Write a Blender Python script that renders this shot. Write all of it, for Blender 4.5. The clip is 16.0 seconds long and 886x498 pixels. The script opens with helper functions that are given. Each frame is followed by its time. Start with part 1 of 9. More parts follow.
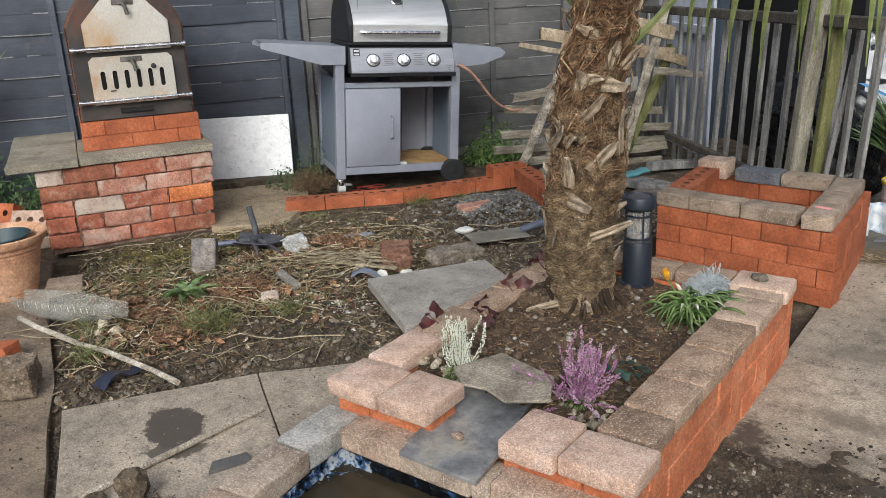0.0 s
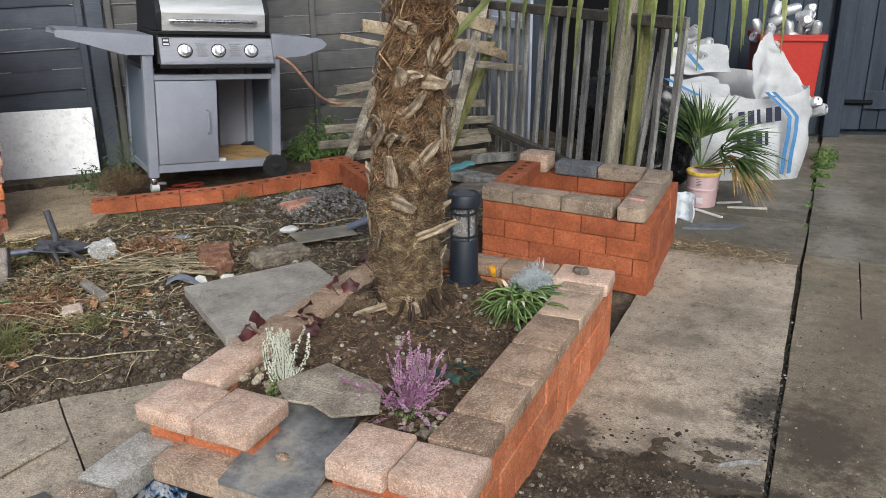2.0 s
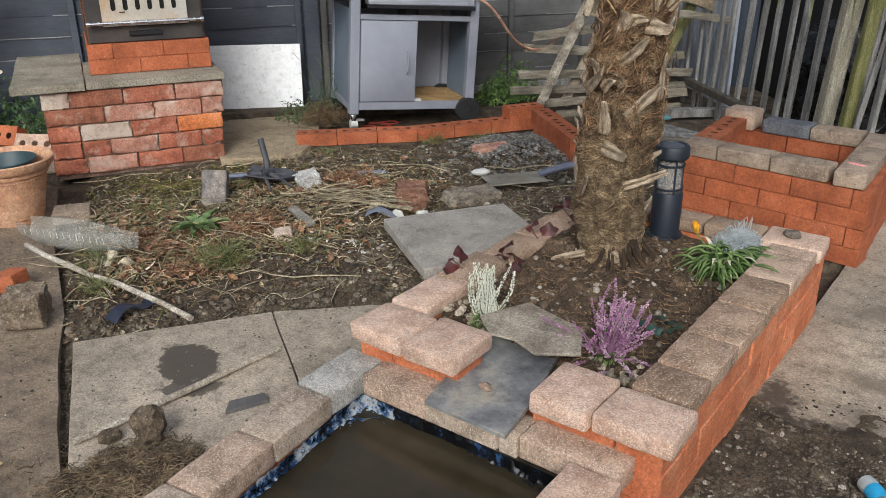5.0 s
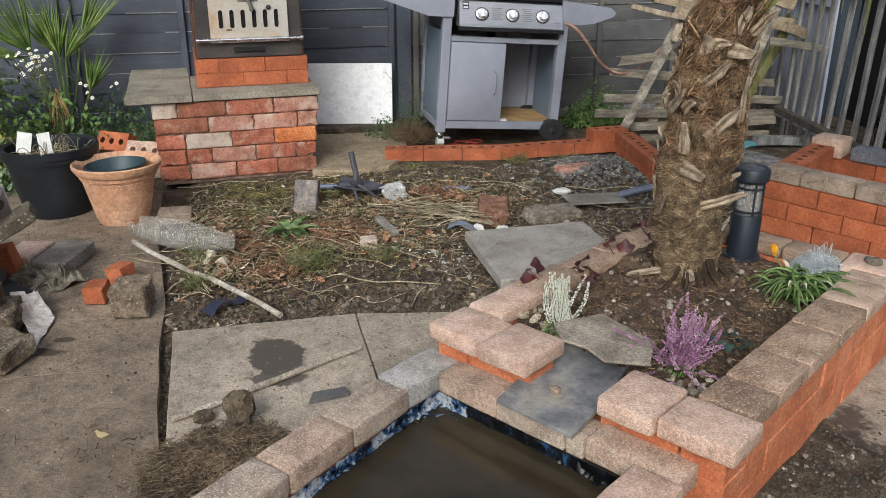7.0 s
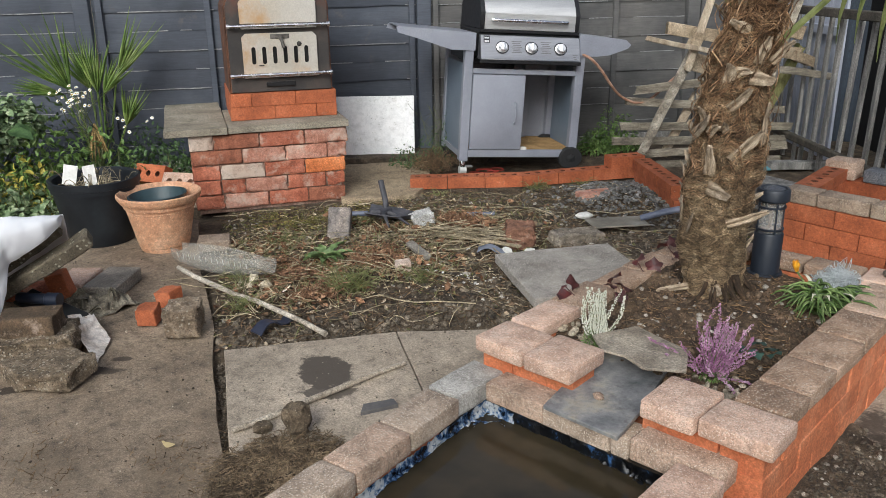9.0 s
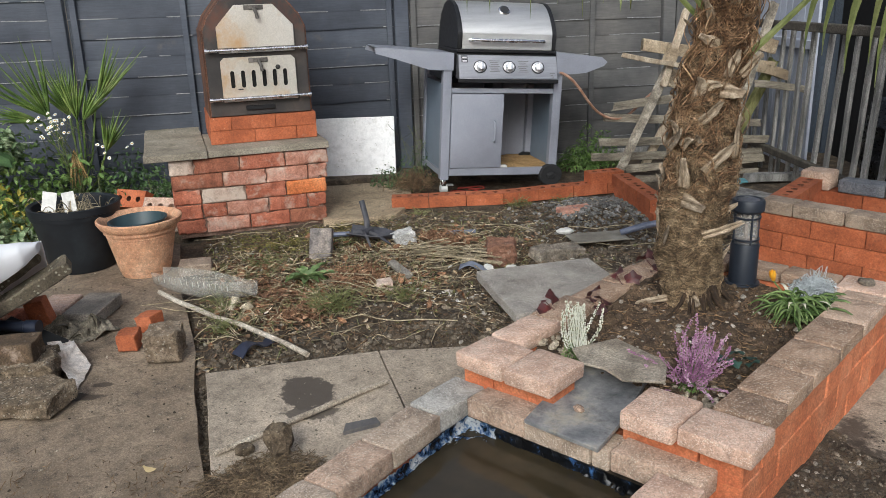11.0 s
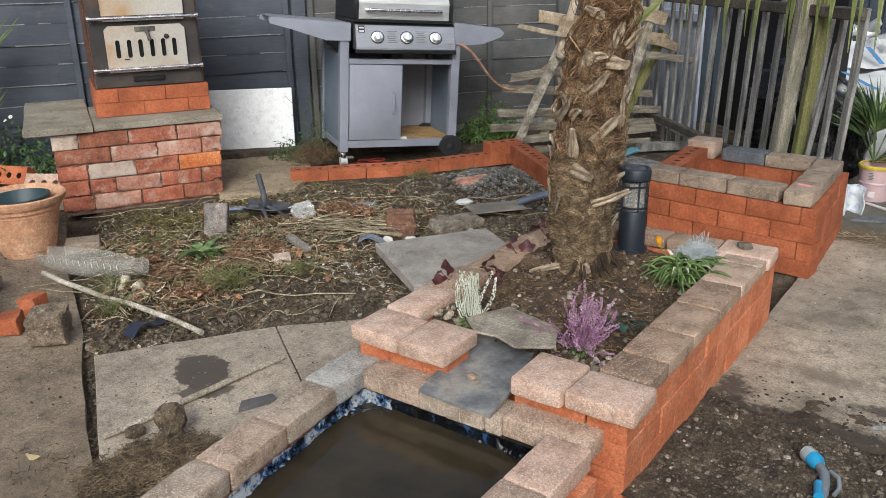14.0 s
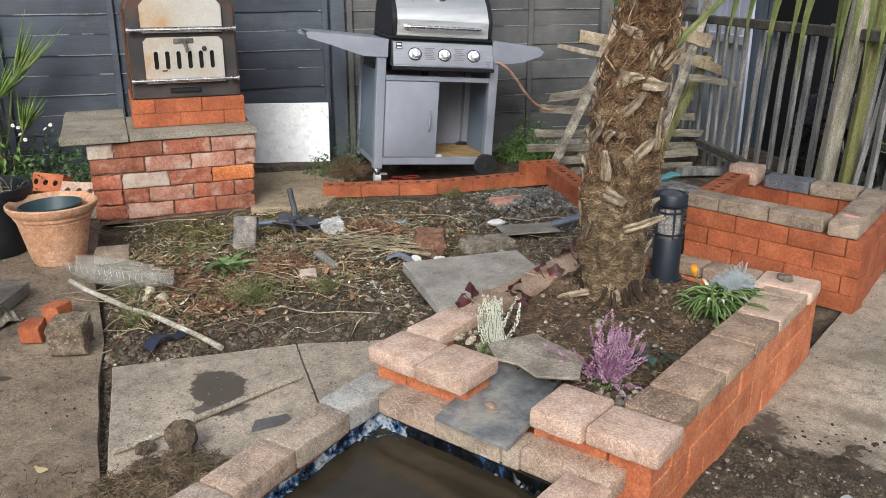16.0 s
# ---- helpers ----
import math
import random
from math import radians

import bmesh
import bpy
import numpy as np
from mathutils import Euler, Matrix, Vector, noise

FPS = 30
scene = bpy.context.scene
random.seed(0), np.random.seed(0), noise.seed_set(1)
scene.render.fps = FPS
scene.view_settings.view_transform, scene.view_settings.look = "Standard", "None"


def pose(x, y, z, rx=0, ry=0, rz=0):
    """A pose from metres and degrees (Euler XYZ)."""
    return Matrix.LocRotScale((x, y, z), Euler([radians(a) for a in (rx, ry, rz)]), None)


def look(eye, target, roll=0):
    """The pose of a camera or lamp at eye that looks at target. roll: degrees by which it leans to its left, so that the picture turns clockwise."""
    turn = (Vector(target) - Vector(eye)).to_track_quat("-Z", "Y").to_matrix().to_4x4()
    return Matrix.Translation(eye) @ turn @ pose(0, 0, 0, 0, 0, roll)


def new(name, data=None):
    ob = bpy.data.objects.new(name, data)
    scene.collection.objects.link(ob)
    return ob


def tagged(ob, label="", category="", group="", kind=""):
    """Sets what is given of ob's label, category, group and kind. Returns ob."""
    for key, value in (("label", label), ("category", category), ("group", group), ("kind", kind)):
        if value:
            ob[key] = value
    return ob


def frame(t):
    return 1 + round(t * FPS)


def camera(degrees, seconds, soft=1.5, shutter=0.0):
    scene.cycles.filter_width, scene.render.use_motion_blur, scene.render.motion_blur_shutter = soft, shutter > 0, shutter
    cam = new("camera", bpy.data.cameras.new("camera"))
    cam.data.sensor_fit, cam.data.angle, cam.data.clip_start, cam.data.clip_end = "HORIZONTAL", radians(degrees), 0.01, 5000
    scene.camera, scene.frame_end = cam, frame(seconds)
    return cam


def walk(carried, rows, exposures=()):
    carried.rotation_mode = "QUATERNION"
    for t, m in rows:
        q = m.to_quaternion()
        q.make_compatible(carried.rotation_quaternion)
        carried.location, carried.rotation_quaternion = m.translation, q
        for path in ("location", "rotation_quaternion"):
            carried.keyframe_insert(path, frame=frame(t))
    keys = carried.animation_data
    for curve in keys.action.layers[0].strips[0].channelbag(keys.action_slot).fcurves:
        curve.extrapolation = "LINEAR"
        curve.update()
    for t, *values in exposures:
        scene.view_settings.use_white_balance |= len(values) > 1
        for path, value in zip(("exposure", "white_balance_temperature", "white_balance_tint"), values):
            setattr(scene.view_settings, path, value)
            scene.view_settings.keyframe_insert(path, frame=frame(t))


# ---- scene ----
cam = camera(56.7, 16.0, soft=0.75)
PATH = [
    (0, (0.151, 0.174, 1.237), (-0.994, 1.688, 0.606), -2.6),
    (0.5, (0.176, 0.25, 1.229), (-0.769, 1.893, 0.59), -2.3),
    (1, (0.153, 0.277, 1.228), (-0.647, 1.982, 0.553), -1.3),
    (1.5, (0.131, 0.273, 1.23), (-0.655, 1.963, 0.505), -1.3),
    (2, (0.122, 0.272, 1.241), (-0.671, 1.984, 0.577), -0.6),
    (2.5, (0.107, 0.275, 1.225), (-0.686, 1.981, 0.544), -0.3),
    (3, (0.097, 0.277, 1.22), (-0.685, 1.96, 0.477), -0.1),
    (3.5, (0.085, 0.27, 1.217), (-0.696, 1.936, 0.433), 0.7),
    (4, (0.059, 0.247, 1.217), (-0.79, 1.88, 0.433), 0.9),
    (4.5, (0.025, 0.212, 1.225), (-0.984, 1.753, 0.444), -0.2),
    (7, (0.107, 0.099, 1.228), (-1.163, 1.466, 0.509), 0.0),
    (7.5, (0.098, 0.049, 1.238), (-1.278, 1.356, 0.608), -1.7),
    (8, (0.102, -0.01, 1.227), (-1.272, 1.296, 0.591), -1.6),
    (8.5, (0.098, -0.059, 1.228), (-1.241, 1.268, 0.56), -1.0),
    (9, (0.129, -0.082, 1.243), (-1.17, 1.295, 0.596), -0.8),
    (11.5, (0.156, -0.076, 1.236), (-1.137, 1.329, 0.641), -2.1),
    (12, (0.151, -0.084, 1.236), (-1.175, 1.284, 0.629), -2.8),
    (12.5, (0.153, -0.096, 1.237), (-1.175, 1.266, 0.62), -2.7),
    (13, (0.165, -0.089, 1.242), (-1.13, 1.303, 0.622), -1.5),
    (13.5, (0.178, -0.07, 1.238), (-0.991, 1.42, 0.595), -0.9),
    (14, (0.191, -0.049, 1.236), (-0.909, 1.482, 0.566), -0.9),
    (14.5, (0.201, -0.029, 1.237), (-0.864, 1.525, 0.566), -1.4),
    (15, (0.201, -0.006, 1.231), (-0.862, 1.55, 0.562), -0.4),
    (15.5, (0.192, 0.028, 1.22), (-0.914, 1.554, 0.553), -0.2),
    (16, (0.182, 0.037, 1.222), (-1.002, 1.522, 0.594), -0.0),
]
# the clip's camera brightens its picture a little towards the end
walk(cam, [(t, look(eye, target, roll)) for t, eye, target, roll in PATH], [(0.0, 0.60), (4.5, 0.56), (8.0, 0.55), (12.0, 0.57), (13.5, 0.58), (15.0, 0.70), (16.0, 0.76)])

# ---- light: an overcast day ----
world = bpy.data.worlds.new("overcast_sky")
scene.world = world
world.use_nodes = True
wt = world.node_tree
wt.nodes.clear()
sky = wt.nodes.new("ShaderNodeTexSky")
sky.sky_type, sky.sun_disc = "NISHITA", False
sky.sun_elevation, sky.sun_rotation = radians(33), radians(150.5)
sky.air_density, sky.dust_density, sky.ozone_density = 1.0, 3.0, 1.5
grey = wt.nodes.new("ShaderNodeHueSaturation")
grey.inputs["Saturation"].default_value = 0.55
back = wt.nodes.new("ShaderNodeBackground")
back.inputs["Strength"].default_value = 0.113
wo = wt.nodes.new("ShaderNodeOutputWorld")
wt.links.new(sky.outputs[0], grey.inputs["Color"])
wt.links.new(grey.outputs[0], back.inputs["Color"])
wt.links.new(back.outputs[0], wo.inputs["Surface"])
sun_data = bpy.data.lights.new("sun", "SUN")
sun_data.energy, sun_data.angle, sun_data.color = 1.42, radians(30), (0.90, 0.975, 1.0)
sun = new("sun", sun_data)
sun.matrix_world = look((2.2, -3.8, 4.4), (-1.2, 2.2, 0.0))

# ---- helpers ----
rnd = random.Random(7)
rng = np.random.default_rng(11)


def C(r, g, b):
    """A colour given as picture values from 0 to 255."""
    f = lambda v: (v / 255) / 12.92 if v < 11 else ((v / 255 + 0.055) / 1.055) ** 2.4
    return (f(r), f(g), f(b))


def mesh_of(name, bm, smooth=35):
    me = bpy.data.meshes.new(name)
    bm.normal_update()
    bm.to_mesh(me)
    bm.free()
    if smooth:
        me.shade_smooth()
        me.set_sharp_from_angle(angle=radians(smooth))
    return me


def thing(name, m, label, category, group="", kind=""):
    ob = new(name)
    ob.empty_display_size = 0.05
    ob.matrix_basis = m
    return tagged(ob, label, category, group, kind)


def part(name, bm, material, parent, label="", m=None, smooth=35, kind=""):
    me = mesh_of(name, bm, smooth) if isinstance(bm, bmesh.types.BMesh) else bm
    if not me.materials:
        me.materials.append(material)
    ob = new(name, me)
    ob.parent = parent
    if m is not None:
        ob.matrix_basis = m
    return tagged(ob, label, kind=kind) if kind else tagged(ob, label)


def solo(name, bm, material, m, label, category, group="", kind="", smooth=35):
    """A thing that is one mesh."""
    me = mesh_of(name, bm, smooth) if isinstance(bm, bmesh.types.BMesh) else bm
    if not me.materials:
        me.materials.append(material)
    ob = new(name, me)
    ob.matrix_basis = m
    return tagged(ob, label, category, group, kind)


def box(bm, x0, x1, y0, y1, z0, z1, m=None, bevel=0.0, seg=1):
    mm = Matrix.Translation(((x0 + x1) / 2, (y0 + y1) / 2, (z0 + z1) / 2)) @ Matrix.Diagonal((abs(x1 - x0), abs(y1 - y0), abs(z1 - z0), 1))
    g = bmesh.ops.create_cube(bm, size=1, matrix=(m @ mm) if m is not None else mm)
    if bevel:
        es = list({e for v in g["verts"] for e in v.link_edges})
        bmesh.ops.bevel(bm, geom=es, offset=bevel, segments=seg, affect="EDGES", profile=0.5, clamp_overlap=True)
    return bm


def boxed(x0, x1, y0, y1, z0, z1, bevel=0.0, seg=1, m=None):
    return box(bmesh.new(), x0, x1, y0, y1, z0, z1, m, bevel, seg)


def prism(pts, axis, a, b, bm=None, bevel=0.0):
    """A polygon (two coordinates a point) drawn out from a to b along an axis."""
    bm = bm or bmesh.new()
    put = {"x": lambda p, s: (s, p[0], p[1]), "y": lambda p, s: (p[0], s, p[1]), "z": lambda p, s: (p[0], p[1], s)}[axis]
    lo = [bm.verts.new(put(p, a)) for p in pts]
    hi = [bm.verts.new(put(p, b)) for p in pts]
    fs = [bm.faces.new(lo), bm.faces.new(hi[::-1])]
    for i in range(len(pts)):
        j = (i + 1) % len(pts)
        fs.append(bm.faces.new((lo[j], lo[i], hi[i], hi[j])))
    bmesh.ops.recalc_face_normals(bm, faces=fs)
    if bevel:
        es = list({e for f in fs for e in f.edges})
        bmesh.ops.bevel(bm, geom=es, offset=bevel, segments=1, affect="EDGES", profile=0.5, clamp_overlap=True)
    return bm


def tube(bm, pts, radius, sides=8, caps=True, taper=None):
    """A round bar along a line of points."""
    pts = [Vector(p) for p in pts]
    rings, up = [], Vector((0, 0, 1))
    for i, p in enumerate(pts):
        d = (pts[min(i + 1, len(pts) - 1)] - pts[max(i - 1, 0)]).normalized()
        a = d.cross(up if abs(d.z) < 0.95 else Vector((1, 0, 0))).normalized()
        b = d.cross(a)
        r = radius if taper is None else radius * taper[i]
        rings.append([bm.verts.new(p + (a * math.cos(t) + b * math.sin(t)) * r) for t in [2 * math.pi * k / sides for k in range(sides)]])
    fs = []
    for r0, r1 in zip(rings, rings[1:]):
        for k in range(sides):
            fs.append(bm.faces.new((r0[k], r0[(k + 1) % sides], r1[(k + 1) % sides], r1[k])))
    if caps:
        fs += [bm.faces.new(rings[0]), bm.faces.new(rings[-1])]
    bmesh.ops.recalc_face_normals(bm, faces=fs)
    return bm


def lathe(profile, sides=32, bm=None):
    """A turned form from (radius, height) pairs."""
    bm = bm or bmesh.new()
    rings = []
    for r, z in profile:
        if r < 1e-5:
            rings.append([bm.verts.new((0, 0, z))])
        else:
            rings.append([bm.verts.new((r * math.cos(2 * math.pi * k / sides), r * math.sin(2 * math.pi * k / sides), z)) for k in range(sides)])
    fs = []
    for a, b in zip(rings, rings[1:]):
        for k in range(sides):
            j = (k + 1) % sides
            if len(a) == 1 and len(b) == 1:
                continue
            if len(a) == 1:
                fs.append(bm.faces.new((a[0], b[j], b[k])))
            elif len(b) == 1:
                fs.append(bm.faces.new((a[k], a[j], b[0])))
            else:
                fs.append(bm.faces.new((a[k], a[j], b[j], b[k])))
    bmesh.ops.recalc_face_normals(bm, faces=fs)
    return bm


def jitter(bm, amount, scale, seed=0.0):
    off = Vector((seed * 3.7, seed * 1.3, seed * 7.1))
    for v in bm.verts:
        v.co += noise.noise_vector(v.co * scale + off) * amount
    return bm


def rock(size, seed, rough=0.22, flat=1.0, sub=2, planes=5):
    """A broken stone: a ball cut by a few flat faces, then roughened."""
    r = random.Random(seed)
    bm = bmesh.new()
    bmesh.ops.create_icosphere(bm, subdivisions=sub + 1, radius=0.62)
    cuts = []
    for _ in range(planes):
        d = Vector((r.uniform(-1, 1), r.uniform(-1, 1), r.uniform(-0.6, 0.6))).normalized()
        cuts.append((d, r.uniform(0.36, 0.52)))
    cuts += [(Vector((0, 0, 1)), 0.42), (Vector((0, 0, -1)), 0.42)]
    off = Vector((seed * 1.7, seed * 0.9, seed * 2.3))
    for v in bm.verts:
        for d, h in cuts:
            over = v.co.dot(d) - h
            if over > 0:
                v.co -= d * over
        v.co += noise.noise_vector(v.co * 2.5 + off) * rough * 0.35 + noise.noise_vector(v.co * 8 + off) * rough * 0.12
        v.co = Vector((v.co.x * size[0], v.co.y * size[1], v.co.z * size[2]))
    low = min(v.co.z for v in bm.verts)
    for v in bm.verts:
        v.co.z -= low
    return bm


# ---- materials ----
def shader(name):
    m = bpy.data.materials.new(name)
    m.use_nodes = True
    nt = m.node_tree
    b = nt.nodes["Principled BSDF"]
    return m, nt, b


def link(nt, a, b):
    nt.links.new(a, b)


def position(nt, stretch=(1, 1, 1), local=False):
    """Place in the world, moved by chance from piece to piece."""
    if local:
        g = nt.nodes.new("ShaderNodeTexCoord").outputs["Object"]
    else:
        g = nt.nodes.new("ShaderNodeNewGeometry").outputs["Position"]
    mp = nt.nodes.new("ShaderNodeMapping")
    mp.inputs["Scale"].default_value = stretch
    link(nt, g, mp.inputs["Vector"])
    return mp.outputs["Vector"]


def noisy(nt, vec, scale, detail=5, rough=0.6):
    n = nt.nodes.new("ShaderNodeTexNoise")
    n.inputs["Scale"].default_value, n.inputs["Detail"].default_value, n.inputs["Roughness"].default_value = scale, detail, rough
    link(nt, vec, n.inputs["Vector"])
    return n.outputs["Fac"]


def ramp(nt, fac, stops):
    r = nt.nodes.new("ShaderNodeValToRGB")
    e = r.color_ramp.elements
    while len(e) < len(stops):
        e.new(0.5)
    for el, (p, c) in zip(e, stops):
        el.position = p
        el.color = (*c, 1) if len(c) == 3 else c
    link(nt, fac, r.inputs["Fac"])
    return r.outputs["Color"]


def mix(nt, fac, a, b, kind="MIX"):
    n = nt.nodes.new("ShaderNodeMix")
    n.data_type, n.blend_type = "RGBA", kind
    for sock, v in ((n.inputs[0], fac), (n.inputs[6], a), (n.inputs[7], b)):
        if isinstance(v, (int, float)):
            sock.default_value = v
        elif isinstance(v, tuple):
            sock.default_value = (*v, 1)
        else:
            link(nt, v, sock)
    return n.outputs[2]


def value(nt, fac, lo, hi):
    n = nt.nodes.new("ShaderNodeMapRange")
    n.inputs["To Min"].default_value, n.inputs["To Max"].default_value = lo, hi
    link(nt, fac, n.inputs["Value"])
    return n.outputs["Result"]


def bumped(nt, b, fac, strength, distance):
    n = nt.nodes.new("ShaderNodeBump")
    n.inputs["Strength"].default_value, n.inputs["Distance"].default_value = strength, distance
    link(nt, fac, n.inputs["Height"])
    link(nt, n.outputs["Normal"], b.inputs["Normal"])


def chance(nt, island=False):
    if island:
        return nt.nodes.new("ShaderNodeNewGeometry").outputs["Random Per Island"]
    return nt.nodes.new("ShaderNodeObjectInfo").outputs["Random"]


def tint(nt, colour, vary, island=False):
    """Light and dark from piece to piece."""
    h = nt.nodes.new("ShaderNodeHueSaturation")
    link(nt, colour, h.inputs["Color"])
    link(nt, value(nt, chance(nt, island), 1 - vary, 1 + vary), h.inputs["Value"])
    return h.outputs["Color"]


def surface(name, tones, patch=6.0, fine=60.0, rough=(0.7, 0.95), bump=0.4, depth=0.004, vary=0.0, specks=(), metal=0.0, stretch=(1, 1, 1), stain=None, island=False, local=False, detail=6, spec=0.5, mottle=0.0, grain=None):
    """A worn, grained surface. tones: three colours from dark to light; specks: (size, share, colour); stain: (size, share, colour)."""
    m, nt, b = shader(name)
    p = position(nt, stretch, local)
    big, small = noisy(nt, p, patch, detail), noisy(nt, p, fine, 4, 0.7)
    col = ramp(nt, big, [(0.32, tones[0]), (0.5, tones[1]), (0.68, tones[2])])
    col = mix(nt, 0.6 if rough[1] > 0.8 else 0.18, col, ramp(nt, small, [(0.3, (0.45, 0.45, 0.45)), (0.5, (0.95, 0.95, 0.95)), (0.72, (1.4, 1.4, 1.4))]), "MULTIPLY")
    grit = noisy(nt, p, min(fine * 2.6, 190.0), 3, 0.8)
    if mottle:
        col = mix(nt, mottle, col, ramp(nt, noisy(nt, p, 17, 12, 0.78), [(0.36, (0.42, 0.41, 0.40)), (0.47, (0.90, 0.90, 0.90)), (0.60, (1.16, 1.15, 1.13)), (0.70, (1.40, 1.38, 1.34))]), "MULTIPLY")
    if grain is None:
        grain = 0.14 if rough[1] <= 0.8 else (0.5 if specks else 0.75)
    col = mix(nt, grain, col, ramp(nt, grit, [(0.36, (0.38, 0.38, 0.38)), (0.5, (0.98, 0.98, 0.98)), (0.64, (1.7, 1.7, 1.7))]), "MULTIPLY")
    for size, share, c in specks:
        v = nt.nodes.new("ShaderNodeTexVoronoi")
        v.inputs["Scale"].default_value = size
        link(nt, p, v.inputs["Vector"])
        lit = ramp(nt, v.outputs["Distance"], [(max(share - 0.06, 0.0), (1, 1, 1)), (share + 0.02, (0, 0, 0))])
        gate = ramp(nt, noisy(nt, p, size * 0.35, 2), [(0.36, (0, 0, 0)), (0.52, (1, 1, 1))])
        col = mix(nt, mix(nt, 1.0, lit, gate, "MULTIPLY"), col, c)
    if stain:
        size, share, c = stain
        col = mix(nt, ramp(nt, noisy(nt, p, size, 6, 0.65), [(share, (0, 0, 0)), (share + 0.14, (0.85, 0.85, 0.85))]), col, c)
    if vary:
        col = tint(nt, col, vary, island)
    link(nt, col, b.inputs["Base Color"])
    link(nt, value(nt, small, *rough), b.inputs["Roughness"])
    b.inputs["Metallic"].default_value = metal
    b.inputs["Specular IOR Level"].default_value = spec
    if bump:
        both = nt.nodes.new("ShaderNodeMath")
        both.operation = "ADD"
        link(nt, mix(nt, 0.55, small, grit), both.inputs[0])
        link(nt, big, both.inputs[1])
        bumped(nt, b, both.outputs[0], bump, depth)
    return m


def plain(name, colour, rough=0.5, metal=0.0, grain=0.12, size=40.0, spec=0.5):
    """Paint, plastic or metal with slight unevenness."""
    m, nt, b = shader(name)
    f = noisy(nt, position(nt), size, 5)
    lo, hi = tuple(c * (1 - grain) for c in colour), tuple(min(1, c * (1 + grain)) for c in colour)
    link(nt, ramp(nt, f, [(0.35, lo), (0.65, hi)]), b.inputs["Base Color"])
    link(nt, value(nt, f, max(0.03, rough - 0.1), min(1, rough + 0.1)), b.inputs["Roughness"])
    b.inputs["Metallic"].default_value = metal
    b.inputs["Specular IOR Level"].default_value = spec
    return m


RED = surface("new_red_brick", [C(150, 81, 50), C(170, 93, 58), C(186, 108, 73)], 9, 90, (0.75, 0.95), 0.45, 0.002, 0.13, specks=[(34, 0.07, C(206, 176, 152))], stain=(10, 0.655, C(190, 146, 120)), mottle=0.25, grain=0.28)
PAVER = surface("buff_block_paving", [C(154, 130, 112), C(182, 154, 134), C(198, 172, 152)], 14, 160, (0.8, 0.97), 0.6, 0.002, 0.10, specks=[(210, 0.32, C(222, 208, 190)), (260, 0.28, C(104, 90, 78))], mottle=0.5)
PINK = surface("pink_tumbled_paving", [C(182, 149, 129), C(204, 171, 151), C(216, 187, 169)], 16, 150, (0.8, 0.97), 0.6, 0.002, 0.06, specks=[(210, 0.32, C(228, 212, 196)), (250, 0.30, C(136, 110, 94))], mottle=0.45, grain=0.25)
CAP = surface("weathered_capping_block", [C(126, 102, 84), C(160, 131, 109), C(184, 156, 134)], 9, 170, (0.85, 0.98), 0.8, 0.003, 0.10, specks=[(200, 0.34, C(212, 196, 178)), (240, 0.30, C(92, 78, 66))], stain=(5, 0.64, C(104, 90, 74)), mottle=0.55)
RIM = surface("grey_buff_block", [C(146, 128, 112), C(174, 154, 136), C(194, 175, 157)], 12, 150, (0.7, 0.95), 0.5, 0.002, 0.12, specks=[(210, 0.34, C(220, 208, 192)), (240, 0.28, C(104, 92, 80))], mottle=0.6, grain=0.3)
GREYCAP = surface("grey_brown_block", [C(124, 106, 91), C(153, 133, 115), C(175, 154, 135)], 14, 160, (0.85, 0.98), 0.7, 0.002, 0.10, specks=[(210, 0.34, C(200, 184, 166)), (240, 0.28, C(92, 80, 70))], mottle=0.6)
BLUECAP = surface("blue_grey_block", [C(82, 84, 90), C(100, 102, 108), C(120, 120, 122)], 14, 150, (0.7, 0.9), 0.4, 0.002)
CONC = surface("worn_concrete", [C(136, 124, 109), C(166, 152, 135), C(188, 173, 155)], 2.6, 120, (0.75, 0.95), 0.35, 0.003, 0.06, specks=[(260, 0.2, C(184, 172, 154)), (120, 0.12, C(86, 78, 66))], stain=(3.0, 0.60, C(98, 88, 74)), mottle=0.8)
CONC_L = surface("brown_concrete", [C(112, 97, 81), C(140, 123, 104), C(162, 144, 123)], 3.4, 70, (0.7, 0.95), 0.6, 0.005, 0.0, specks=[(200, 0.26, C(162, 147, 127)), (90, 0.13, C(70, 59, 48)), (46, 0.09, C(164, 148, 126))], stain=(2.2, 0.59, C(88, 75, 62)), mottle=0.95)
CONC_DK = surface("damp_dark_concrete", [C(66, 60, 54), C(86, 78, 70), C(112, 102, 90)], 3.0, 120, (0.55, 0.9), 0.4, 0.004, 0.0, specks=[(170, 0.22, C(134, 124, 110))], mottle=0.8)
GREYSLAB = surface("grey_granular_slab", [C(136, 129, 121), C(158, 151, 143), C(176, 169, 160)], 5, 150, (0.9, 1.0), 0.9, 0.004, 0, specks=[(180, 0.30, C(206, 200, 190)), (210, 0.26, C(92, 87, 82))], mottle=0.55)
SOIL = surface("dark_stony_soil", [C(56, 47, 37), C(85, 72, 57), C(116, 101, 82)], 11, 70, (0.85, 1.0), 1.0, 0.012, 0, specks=[(70, 0.22, C(128, 116, 102)), (120, 0.2, C(30, 26, 22))], mottle=0.8)
LOAM = surface("brown_planting_soil", [C(54, 42, 32), C(84, 67, 50), C(116, 95, 74)], 12, 90, (0.9, 1.0), 1.0, 0.010, 0, specks=[(90, 0.2, C(150, 130, 106)), (150, 0.2, C(40, 30, 22))], mottle=0.8)
